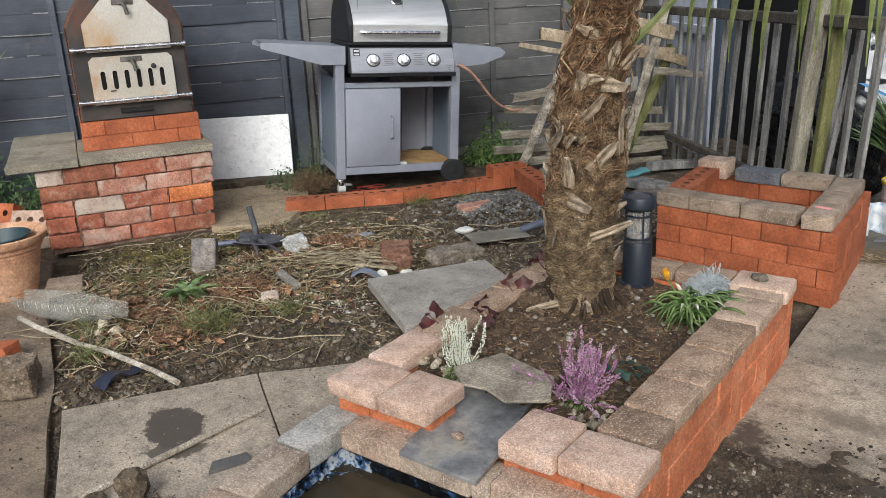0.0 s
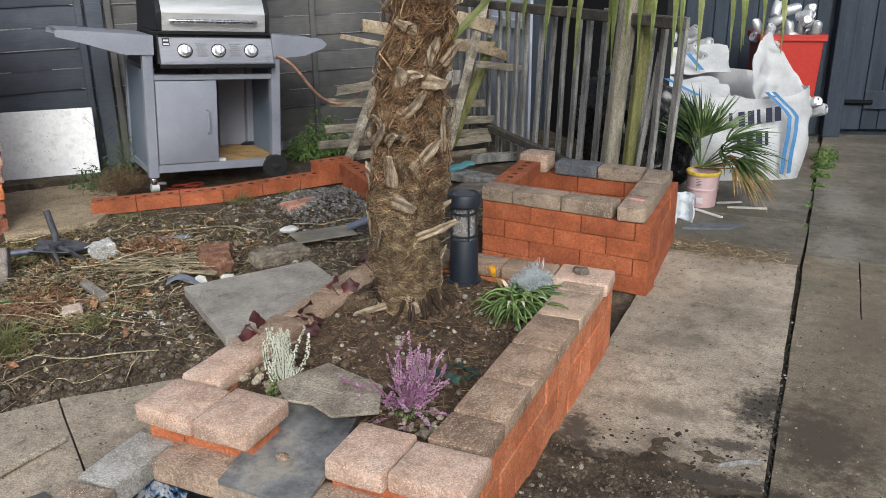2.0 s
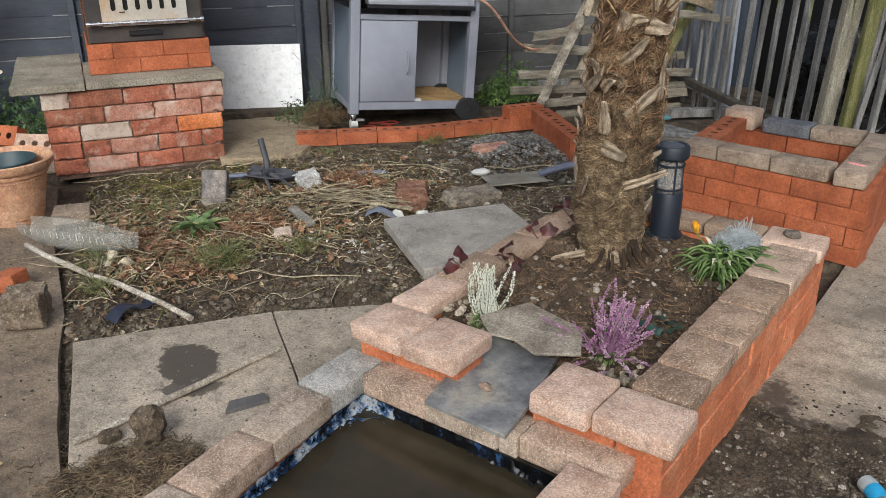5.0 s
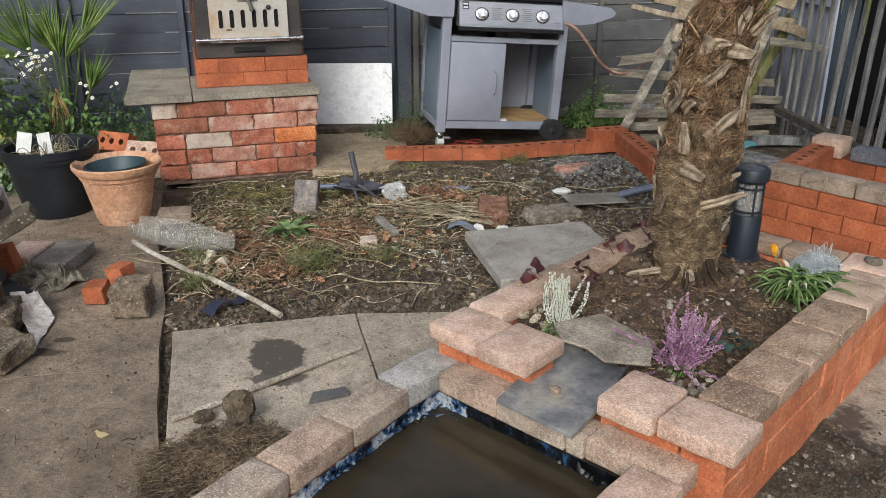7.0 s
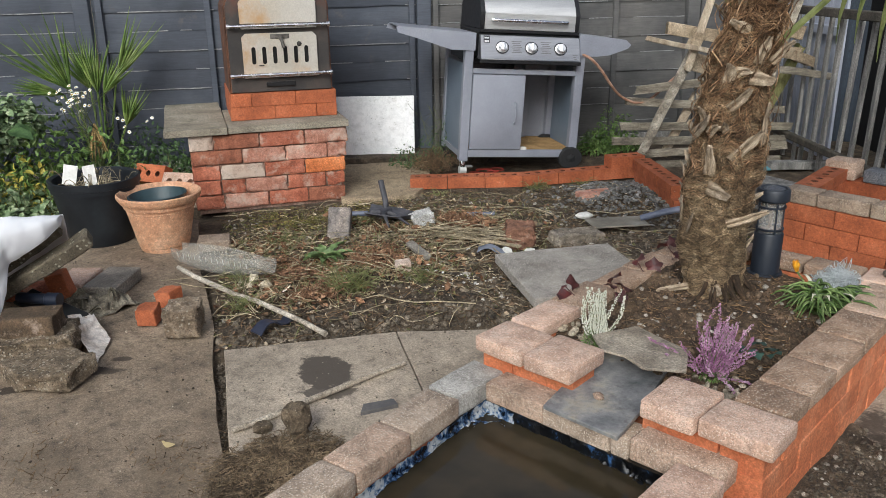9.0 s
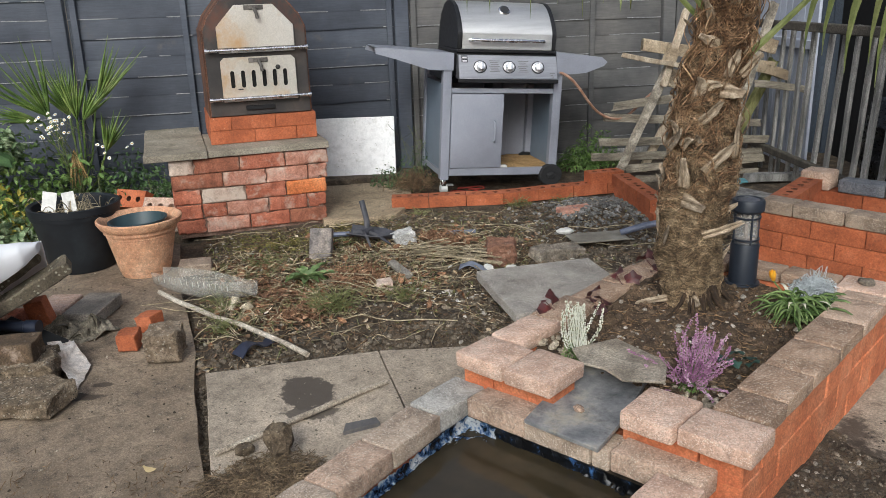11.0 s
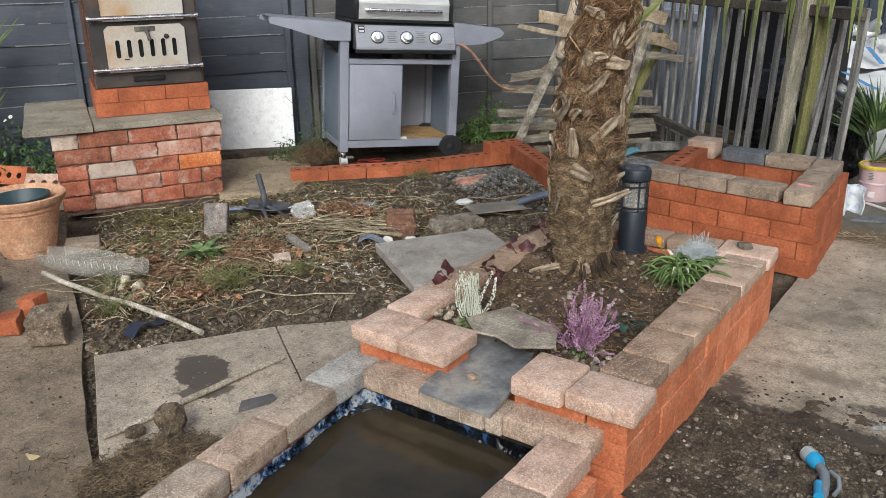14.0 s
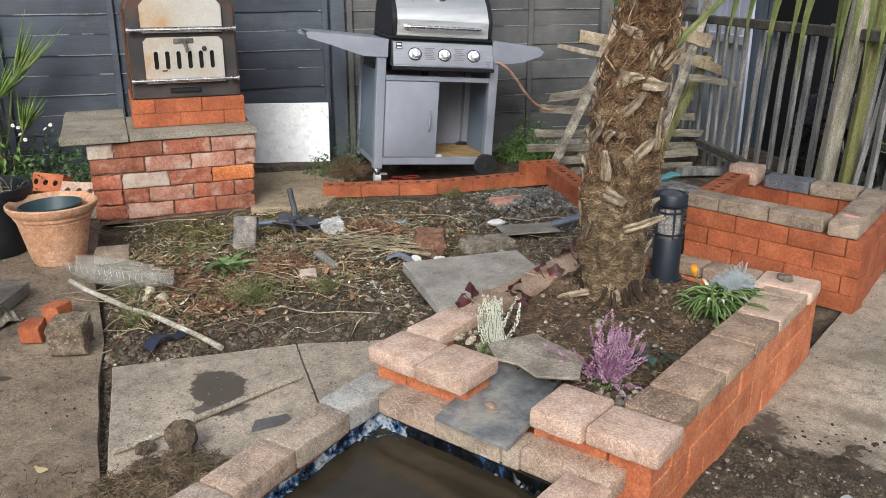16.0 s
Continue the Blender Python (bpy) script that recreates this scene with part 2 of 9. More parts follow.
BARE = surface("bare_grey_timber", [C(98, 97, 95), C(138, 136, 132), C(176, 173, 168)], 3, 40, (0.8, 0.97), 0.5, 0.003, 0.18, stretch=(9, 9, 1.2), stain=(4, 0.60, C(96, 98, 76)), mottle=0.4)
PALE = surface("pale_split_timber", [C(138, 122, 102), C(174, 158, 136), C(202, 189, 168)], 6, 60, (0.8, 0.95), 0.4, 0.002, 0.15, stretch=(4, 4, 1.5))
LATH = surface("weathered_slat_timber", [C(102, 95, 84), C(138, 129, 114), C(172, 164, 148)], 5, 50, (0.85, 0.97), 0.45, 0.002, 0.2, stretch=(1.5, 1.5, 8), mottle=0.4)
STONE = surface("grey_brown_stone", [C(92, 84, 74), C(122, 112, 100), C(150, 140, 126)], 16, 90, (0.85, 0.98), 0.8, 0.006, 0.15, specks=[(110, 0.2, C(168, 158, 144))], mottle=0.7)
SLATE = surface("blue_grey_slate", [C(96, 99, 102), C(132, 132, 133), C(178, 175, 168)], 9, 60, (0.34, 0.62), 0.6, 0.004, 0.05, specks=[(46, 0.06, C(176, 166, 150))], stain=(9, 0.55, C(164, 152, 134)), mottle=0.85)
SLATE2 = surface("riven_grey_slate", [C(122, 112, 99), C(152, 141, 126), C(176, 165, 150)], 9, 90, (0.6, 0.85), 0.5, 0.005, mottle=0.8, stain=(8, 0.60, C(116, 118, 122)))
STEEL = surface("brushed_stainless_steel", [C(204, 203, 201), C(216, 215, 213), C(224, 223, 221)], 3, 120, (0.42, 0.55), 0.06, 0.0005, 0, metal=0.9, stretch=(1, 1, 14))
HOT = surface("heat_tinted_steel", [C(196, 186, 170), C(208, 202, 192), C(216, 212, 206)], 2.2, 90, (0.42, 0.56), 0.1, 0.0008, 0, metal=0.6, stain=(2.6, 0.54, C(192, 152, 106)))
CHROME = plain("chrome", C(222, 222, 224), 0.26, 1.0, 0.04)
GREYPAINT = surface("grey_hammered_paint", [C(126, 129, 138), C(138, 141, 151), C(149, 152, 162)], 3, 160, (0.38, 0.5), 0.08, 0.0006, 0, stain=(7, 0.72, C(116, 112, 104)))
BLUEGREY = surface("blue_grey_side_panel", [C(92, 104, 118), C(104, 118, 132), C(116, 128, 142)], 3, 120, (0.35, 0.5), 0.06, 0.0006)
BLACK = plain("black_enamel", C(26, 26, 28), 0.42, 0.0, 0.2)
RUBBER = plain("black_rubber", C(34, 34, 35), 0.75)
RUST = surface("rusty_brown_steel", [C(62, 46, 38), C(94, 62, 46), C(124, 82, 58)], 7, 60, (0.6, 0.9), 0.3, 0.001, stain=(5, 0.6, C(66, 58, 54)))
OVENBLK = surface("sooty_black_steel", [C(40, 38, 38), C(54, 50, 48), C(76, 66, 60)], 5, 70, (0.5, 0.75), 0.15, 0.001, stain=(3.2, 0.54, C(92, 52, 36)))
TAN = surface("tan_chipboard", [C(150, 116, 72), C(176, 140, 92), C(190, 156, 108)], 12, 130, (0.7, 0.9), 0.2, 0.001)
WHITE = surface("flaking_white_board", [C(244, 244, 244), C(251, 251, 251), C(254, 254, 254)], 9, 50, (0.5, 0.7), 0.25, 0.002, 0, specks=[(34, 0.12, C(176, 172, 164))], stain=(15, 0.57, C(204, 202, 197)), grain=0.08, mottle=0.25)


def spotted(base, spots, ragged=3.0, blur=0.22, fine=13.0):
    """Adds stains of their own shape to a copy of a ground material: (x, y, radius x, radius y, turn, colour, strength)."""
    m = base.copy()
    nt = m.node_tree
    b = nt.nodes["Principled BSDF"]
    col = b.inputs["Base Color"].links[0].from_socket
    for x, y, rx, ry, turn, c, s in spots:
        g = nt.nodes.new("ShaderNodeNewGeometry").outputs["Position"]
        mp = nt.nodes.new("ShaderNodeMapping")
        mp.vector_type = "TEXTURE"
        mp.inputs["Location"].default_value = (x, y, 0)
        mp.inputs["Rotation"].default_value = (0, 0, radians(turn))
        mp.inputs["Scale"].default_value = (rx, ry, 1)
        link(nt, g, mp.inputs["Vector"])
        ln = nt.nodes.new("ShaderNodeVectorMath")
        ln.operation = "LENGTH"
        link(nt, mp.outputs[0], ln.inputs[0])
        n1 = nt.nodes.new("ShaderNodeTexNoise")
        n1.inputs["Scale"].default_value, n1.inputs["Detail"].default_value, n1.inputs["Roughness"].default_value = fine, 10, 0.75
        link(nt, g, n1.inputs["Vector"])
        ad = nt.nodes.new("ShaderNodeMath")
        ad.operation = "MULTIPLY_ADD"
        link(nt, n1.outputs["Fac"], ad.inputs[0])
        ad.inputs[1].default_value = ragged
        link(nt, ln.outputs["Value"], ad.inputs[2])
        half = nt.nodes.new("ShaderNodeMath")
        half.operation = "MULTIPLY"
        half.inputs[1].default_value = 0.35
        link(nt, ad.outputs[0], half.inputs[0])
        fac = ramp(nt, half.outputs[0], [((0.5 * ragged + 0.75 - blur) * 0.35, (s, s, s)), ((0.5 * ragged + 0.75 + blur) * 0.35, (0, 0, 0))])
        col = mix(nt, fac, col, c)
    link(nt, col, b.inputs["Base Color"])
    return m


U, N = Vector((math.cos(radians(56)), math.sin(radians(56)), 0)), Vector((-math.sin(radians(56)), math.cos(radians(56)), 0))
BACK = pose(0, 0, 0, 0, 0, 56)  # x runs along the back fence, y away from the camera


def bed_height(x, y):
    """The soil: a rough bed beside the planter, lower elsewhere under the paving."""
    u, n = x * U.x + y * U.y, x * N.x + y * N.y
    rough = noise.noise(Vector((x * 2.2, y * 2.2, 0))) * 0.018 + noise.noise(Vector((x * 9, y * 9, 3))) * 0.010 + noise.noise(Vector((x * 25, y * 25, 5))) * 0.006
    step = lambda v, a, b: max(0.0, min(1.0, (v - a) / (b - a)))
    bed = step(u, -0.26, -0.12) * step(n, 2.47, 2.6) * step(-x, 1.22, 1.27)
    z = -0.035 + bed * (0.05 + rough * 1.4)
    heap = math.exp(-(((x + 2.12) / 0.34) ** 2 + ((y - 3.82) / 0.30) ** 2))
    z += 0.045 * heap * bed
    if n > 3.95 and u < 0.52:
        z = min(z, 0.002 + rough * 0.3)
    if n > 4.35 and x < -0.2 - 0.0 * y:
        z = max(z, 0.0 + rough * 0.6)
    if 4.20 < n and u > 0.80:
        z = min(z, 0.020 + rough * 0.5)
    if 4.25 < n < 5.3 and u > 0.42:
        z = min(z, 0.0)
    if n > 5.12 and 0.3 < u < 1.6:
        z = 0.062 + rough * 0.5
    if x > -0.43 and y < 2.2:
        z = -0.02 + rough * 0.7
    if -1.26 < x < -0.42 and y < 2.81:
        z = -0.30
    if -1.12 < x < -0.42 and 3.27 < y < 3.96:
        z = 0.0
    return z


def ground_sheet():
    xs = np.concatenate([[-300, -60, -20, -8, -6], np.arange(-5, 0.7, 0.04), [0.8, 1.2, 2, 4, 8, 20, 60, 300]])
    ys = np.concatenate([[-300, -60, -15, -4, -1.5, -0.5], np.arange(0.1, 6.2, 0.04), [6.6, 7.5, 9, 14, 30, 80, 300]])
    vs = [(x, y, bed_height(x, y)) for y in ys for x in xs]
    w = len(xs)
    fs = [(j * w + i, j * w + i + 1, (j + 1) * w + i + 1, (j + 1) * w + i) for j in range(len(ys) - 1) for i in range(w - 1)]
    me = bpy.data.meshes.new("ground")
    me.from_pydata(vs, [], fs)
    me.shade_smooth()
    return me


solo("ground", ground_sheet(), SOIL, Matrix(), "dark stony garden soil with rubble and dry stalks", "ground", kind="structure")


def slab_mesh(pts, z0, z1, bevel=0.0025, wobble=0.003, seed=1):
    """A cast slab with slightly uneven edges."""
    full = []
    r = random.Random(seed)
    for i, p in enumerate(pts):
        q = pts[(i + 1) % len(pts)]
        full.append(p)
        L = math.hypot(q[0] - p[0], q[1] - p[1])
        k = max(1, int(L / 0.12))
        for j in range(1, k):
            t = j / k + r.uniform(-0.2, 0.2) / k
            nx, ny = (q[1] - p[1]) / L, -(q[0] - p[0]) / L
            d = r.uniform(-wobble, wobble)
            full.append((p[0] + (q[0] - p[0]) * t + nx * d, p[1] + (q[1] - p[1]) * t + ny * d))
    return prism(full, "z", z0, z1, bevel=bevel)


# right-hand path: two strips of slabs with an open joint between them
R_STAINS = [(0.235, 2.44, 0.15, 0.23, 8, C(58, 51, 42), 0.9), (0.30, 2.50, 0.30, 0.36, 10, C(84, 75, 62), 0.6), (0.07, 2.56, 0.07, 0.16, -10, C(52, 47, 41), 0.85), (0.02, 2.32, 0.11, 0.035, 12, C(60, 53, 46), 0.8), (-0.10, 2.13, 0.5, 0.075, 0, C(58, 50, 42), 0.9), (-0.38, 2.22, 0.07, 0.14, 20, C(58, 50, 42), 0.85), (-0.15, 2.45, 0.16, 0.06, 0, C(118, 106, 92), 0.6), (-0.22, 2.92, 0.14, 0.08, 15, C(112, 102, 88), 0.6), (-0.25, 3.98, 0.5, 0.16, -8, C(112, 92, 66), 0.9), (0.28, 4.2, 0.12, 0.3, 0, C(164, 158, 148), 0.4), (0.28, 5.0, 0.12, 0.4, 0, C(164, 160, 150), 0.35), (-0.15, 4.85, 0.30, 0.12, 0, C(160, 156, 148), 0.4), (0.42, 3.3, 0.3, 0.4, 0, C(104, 94, 80), 0.6)]
CONC_R = spotted(CONC, R_STAINS, 3.0, 0.3, 24.0)
CONC_R2 = spotted(surface("path_concrete", [C(102, 93, 78), C(127, 116, 98), C(150, 138, 118)], 2.4, 120, (0.75, 0.95), 0.4, 0.003, 0.06, mottle=0.8, specks=[(200, 0.22, C(170, 158, 142)), (110, 0.12, C(78, 70, 60))], stain=(3.0, 0.60, C(94, 84, 70))), R_STAINS, 3.0, 0.3, 24.0)
CONC_F = spotted(surface("damp_path_concrete", [C(84, 79, 70), C(106, 100, 89), C(130, 123, 110)], 2.4, 120, (0.7, 0.95), 0.4, 0.003, 0.05, mottle=0.8, specks=[(200, 0.22, C(150, 142, 130)), (110, 0.12, C(58, 53, 47))]), R_STAINS, 3.0, 0.3, 24.0)
path_strip = thing("path", Matrix(), "worn grey concrete slab path with dark lichen and dirt stains", "path", kind="structure")
for i, (front, back, top) in enumerate([([(-0.44, 2.155), (-0.1, 2.095), (0.114, 2.135)], (2.730, 2.672), 0.004), ([(-0.44, 2.678), (0.116, 2.736)], (3.287, 3.305), 0.001), ([(-0.44, 3.310), (0.118, 3.292)], (3.876, 3.876), 0.0)]):
    part("slab", slab_mesh(front + [(0.118, back[0]), (-0.44, back[1])], -0.05, top, 0.0012, 0.0015, seed=i), CONC_R, path_strip)
for i, (y0, y1) in enumerate([(3.89, 4.56), (4.575, 5.22), (5.235, 5.9), (5.91, 6.6), (6.61, 7.4)]):
    part("slab", slab_mesh([(-0.95, y0), (0.125, y0), (0.145, y1), (-0.95, y1)], -0.06, -0.012, seed=20 + i), CONC_F, path_strip)
for i, y0 in enumerate([-0.57, 0.086, 0.742, 1.398, 2.054, 2.710, 3.366, 4.022, 4.678, 5.334, 5.990, 6.646, 7.302]):
    for k, (x0, w) in enumerate([(0.127, 0.65), (0.784, 0.65), (1.44, 0.65)] if i != 6 else [(0.127, 0.215), (0.345, 0.65), (1.0, 0.65), (1.655, 0.5)]):
        part("slab", slab_mesh([(x0 + 0.02 * (y0 - 2) / 3, y0), (x0 + w + 0.02 * (y0 - 2) / 3, y0), (x0 + w + 0.02 * (y0 - 1.4) / 3, y0 + 0.652), (x0 + 0.02 * (y0 - 1.4) / 3, y0 + 0.652)], -0.05, 0.003 * ((i * 3 + k) % 3), 0.0015, seed=40 + i * 3 + k), CONC_F if y0 > 3.5 else CONC_R2, path_strip)
part("slab", slab_mesh([(-0.43, 0.9), (0.11, 0.9), (0.112, 1.66), (-0.43, 1.60)], -0.06, -0.008, seed=90), CONC_DK, path_strip, "damp dark slab under soil")
part("slab", slab_mesh([(-0.43, -1.2), (0.125, -1.2), (0.125, 0.88), (-0.43, 0.88)], -0.06, -0.004, seed=91), CONC_R2, path_strip)

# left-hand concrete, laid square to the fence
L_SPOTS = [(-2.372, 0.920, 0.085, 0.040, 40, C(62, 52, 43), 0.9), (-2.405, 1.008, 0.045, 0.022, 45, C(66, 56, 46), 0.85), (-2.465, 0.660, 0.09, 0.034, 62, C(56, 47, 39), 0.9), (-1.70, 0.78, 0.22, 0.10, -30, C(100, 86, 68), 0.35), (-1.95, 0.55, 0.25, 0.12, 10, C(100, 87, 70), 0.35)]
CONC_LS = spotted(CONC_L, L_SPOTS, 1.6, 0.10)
yard = thing("concrete_yard", BACK, "brown-grey worn concrete yard with a cracked joint and grit", "paving", kind="structure")
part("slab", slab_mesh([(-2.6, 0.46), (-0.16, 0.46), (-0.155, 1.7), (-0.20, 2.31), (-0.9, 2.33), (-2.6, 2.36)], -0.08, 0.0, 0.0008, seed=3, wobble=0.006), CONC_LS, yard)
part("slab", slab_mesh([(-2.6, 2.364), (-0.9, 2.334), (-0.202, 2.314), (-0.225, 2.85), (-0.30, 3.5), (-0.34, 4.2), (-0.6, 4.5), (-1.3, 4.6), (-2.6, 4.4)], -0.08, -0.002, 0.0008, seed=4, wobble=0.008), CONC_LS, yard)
part("slab", slab_mesh([(0.43, 4.29), (0.62, 4.25), (0.84, 4.28), (0.95, 4.46), (1.04, 4.80), (1.02, 5.3), (0.46, 5.3)], -0.03, 0.034, seed=5, wobble=0.01), surface("buff_concrete_patch", [C(134, 117, 95), C(160, 142, 117), C(176, 159, 134)], 3, 110, (0.85, 0.97), 0.4, 0.003, mottle=0.7, stain=(4, 0.55, C(104, 90, 68))), yard)

A_SPOTS = [(-1.80, 1.40, 0.165, 0.11, -30, C(78, 70, 62), 0.95), (-1.685, 1.315, 0.115, 0.055, 45, C(84, 76, 68), 0.9)]
CONC_A = spotted(CONC, A_SPOTS, 1.2, 0.05)
flags = thing("paving_flags", BACK, "two pale concrete paving flags with a damp dark patch", "paving", kind="structure")
part("flag", slab_mesh([(-0.146, 1.87), (0.20, 1.50), (0.437, 1.50), (0.428, 2.525), (-0.175, 2.525)], -0.045, 0.006, seed=6), CONC_A, flags)
part("flag", slab_mesh([(0.442, 1.50), (1.12, 1.50), (1.12, 2.36), (0.74, 2.47), (0.433, 2.53)], -0.045, 0.004, seed=7), CONC_A, flags)

# back fence: lapped boards between posts
def fence_paint(name, tones, lit):
    m, nt, b = shader(name)
    p = position(nt, (1, 1, 1))
    st = position(nt, (1.5, 1.5, 18))
    col = ramp(nt, noisy(nt, p, 2.2, 6), [(0.3, tones[0]), (0.5, tones[1]), (0.7, tones[2])])
    gr = noisy(nt, st, 6, 6, 0.7)
    col = mix(nt, 0.5, col, ramp(nt, gr, [(0.3, (0.6, 0.6, 0.6)), (0.7, (1.3, 1.3, 1.3))]), "MULTIPLY")
    col = mix(nt, ramp(nt, noisy(nt, p, 5, 8, 0.75), [(0.62, (0, 0, 0)), (0.72, (0.55, 0.55, 0.55))]), col, lit)
    col = tint(nt, col, 0.14)
    link(nt, col, b.inputs["Base Color"])
    b.inputs["Roughness"].default_value = 0.75
    bumped(nt, b, gr, 0.35, 0.003)
    return m


FENCE_BLUE = fence_paint("blue_black_fence_paint", [C(53, 57, 66), C(70, 75, 85), C(85, 90, 99)], C(96, 92, 88))
FENCE_BROWN = fence_paint("grey_brown_fence_paint", [C(68, 68, 69), C(92, 91, 90), C(114, 111, 108)], C(120, 110, 98))
EDGE = surface("raw_board_edge", [C(118, 118, 120), C(146, 146, 147), C(172, 172, 172)], 9, 60, (0.8, 0.95), 0.2, 0.001)
FN = 5.40  # the fence's line


def lap_board(length, seed):
    """One waney-edged lap board: thicker below, with an uneven lower edge."""
    bm = bmesh.new()
    k = 28
    cols = []
    for i in range(k + 1):
        x = length * i / k
        w = noise.noise(Vector((x * 3.0 + seed * 5, seed, 0))) * 0.007
        cols.append([bm.verts.new(c) for c in ((x, 0.0, w), (x, -0.002, w + 0.006), (x, 0.009, 0.138), (x, 0.016, 0.138), (x, 0.014, w))])
    for a, b in zip(cols, cols[1:]):
        for j in range(5):
            bm.faces.new((a[j], a[(j + 1) % 5], b[(j + 1) % 5], b[j]))
    bm.faces.new(cols[0]), bm.faces.new(cols[-1][::-1])
    bmesh.ops.recalc_face_normals(bm, faces=bm.faces)
    return bm


def board_mesh(name, length, seed, paint):
    me = mesh_of(name, lap_board(length, seed), 25)
    me.materials.append(paint)
    me.materials.append(EDGE)
    for p in me.polygons:
        c = p.center
        if c.z < 0.012 and p.normal.y < -0.2 and noise.noise(Vector((c.x * 5 + seed * 3.1, seed * 1.7, 0.5))) > -0.12:
            p.material_index = 1
    return me


bays = [(-4.4, -2.95, FENCE_BLUE, "blue-black"), (-2.85, -1.03, FENCE_BLUE, "blue-black"), (-0.92, 1.09, FENCE_BLUE, "blue-black"), (1.19, 3.05, FENCE_BROWN, "faded grey-brown"), (3.15, 4.6, FENCE_BROWN, "faded grey-brown")]
for i, (u0, u1, paint, word) in enumerate(bays):
    pan = thing("fence_panel", BACK @ pose(u0, FN, 0.0, 0, 0, 0), word + " painted lapped timber fence panel", "fence", "back fence panels", "structure")
    variants = [board_mesh("board", u1 - u0, i * 7 + k, paint) for k in range(4)]
    tilt = rnd.uniform(-0.3, 0.5)
    for k in range(15):
        part("board", variants[(k * 3 + i) % 4], None, pan, m=pose(0, 0.004 * (k % 2), 0.055 + k * 0.1195, 0, rnd.uniform(-0.25, 0.25), 0))
    for s in ([0.012, (u1 - u0) * 0.36 if i != 2 else 0.67, (u1 - u0) * 0.70] if i != 2 else [0.02, 0.66, (u1 - u0) - 0.05]):
        part("batten", boxed(s, s + 0.038, -0.024, -0.004, 0.06, 1.82, 0.003), paint, pan)
    part("gravel_board", boxed(0, u1 - u0, -0.004, 0.026, -0.03, 0.075, 0.004), BARE, pan)
for u0, paint in [(-4.5, FENCE_BLUE), (-2.95, FENCE_BLUE), (-1.03, FENCE_BLUE), (1.09, FENCE_BLUE), (3.05, FENCE_BROWN)]:
    solo("fence_post", boxed(0.004, 0.097, -0.035, 0.06, -0.03, 1.9, 0.004), paint, BACK @ pose(u0, FN, 0), "painted square timber fence post", "post", "back fence posts", "structure")

# ---- bricks and blocks ----
def brick_bm(l, w, h, bevel=0.004, rough=0.0015, seed=0):
    bm = boxed(0, l, 0, w, 0, h, bevel)
    return jitter(bm, rough, 14, seed)


def worn_brick(l, w, h, seed):
    """A reclaimed brick: chipped arrises and a pitted, slightly bowed face."""
    bm = boxed(0, l, 0, w, 0, h, 0.004)
    bmesh.ops.subdivide_edges(bm, edges=[e for e in bm.edges if e.calc_length() > 0.02], cuts=6, use_grid_fill=True)
    off = Vector((seed * 3.1, seed * 1.7, seed * 5.3))
    for v in bm.verts:
        edge = min(v.co.x, l - v.co.x) < 0.012 or min(v.co.z, h - v.co.z) < 0.010
        k = noise.noise(v.co * 40 + off)
        mid = Vector((l / 2, w / 2, h / 2))
        v.co += noise.noise_vector(v.co * 16 + off) * 0.0028 + noise.noise_vector(v.co * 60 + off) * 0.0016
        if edge and k > 0.12:
            v.co += (mid - v.co).normalized() * min(0.010, (k - 0.12) * 0.030)
    return bm


def holed_brick(l=0.215, w=0.1025, h=0.065):
    """A new wire-cut brick with three holes through its bed."""
    bm = bmesh.new()
    rim = [bm.verts.new(c) for c in ((0, 0, 0), (l, 0, 0), (l, w, 0), (0, w, 0))]
    es = [bm.edges.new((rim[i], rim[(i + 1) % 4])) for i in range(4)]
    for k in range(3):
        cx, cy = l * (0.2 + 0.3 * k), w / 2
        ring = [bm.verts.new((cx + 0.0165 * math.cos(t), cy + 0.0165 * math.sin(t), 0)) for t in [2 * math.pi * q / 10 for q in range(10)]]
        es += [bm.edges.new((ring[i], ring[(i + 1) % 10])) for i in range(10)]
    bmesh.ops.triangle_fill(bm, edges=es, use_beauty=True)
    g = bmesh.ops.extrude_face_region(bm, geom=list(bm.faces))
    for v in [v for v in g["geom"] if isinstance(v, bmesh.types.BMVert)]:
        v.co.z = h
    bmesh.ops.recalc_face_normals(bm, faces=bm.faces)
    return bm


def shared(name, bm, material, smooth=30):
    me = mesh_of(name, bm, smooth)
    me.materials.append(material)
    return me


RED_FULL = [shared("brick", brick_bm(0.2185, 0.1025, 0.0705, 0.002, 0.0012, k), RED) for k in range(4)]
RED_HOLED = shared("brick", holed_brick(), RED, 20)
# hole walls get a darker brick colour that paints in the shade inside them
RED_HOLED.materials.append(surface("dirt_in_brick_holes", [C(84, 50, 36), C(106, 64, 46), C(126, 80, 58)], 20, 90, (0.9, 1.0), 0.5, 0.002))
for f in RED_HOLED.polygons:
    if abs(f.normal.z) < 0.5 and 0.004 < f.center.x < 0.211 and 0.004 < f.center.y < 0.0985:
        f.material_index = 1
WASH = surface("mortar_washed_brick", [C(184, 103, 67), C(202, 121, 82), C(212, 139, 102)], 9, 90, (0.75, 0.95), 0.45, 0.002, 0.10, stain=(6, 0.66, C(176, 118, 90)), grain=0.35, mottle=0.15)
WASH_FULL = [shared("brick", brick_bm(0.2185, 0.1025, 0.0715, 0.002, 0.0012, k), WASH) for k in range(4)]
COURSE = 0.0725


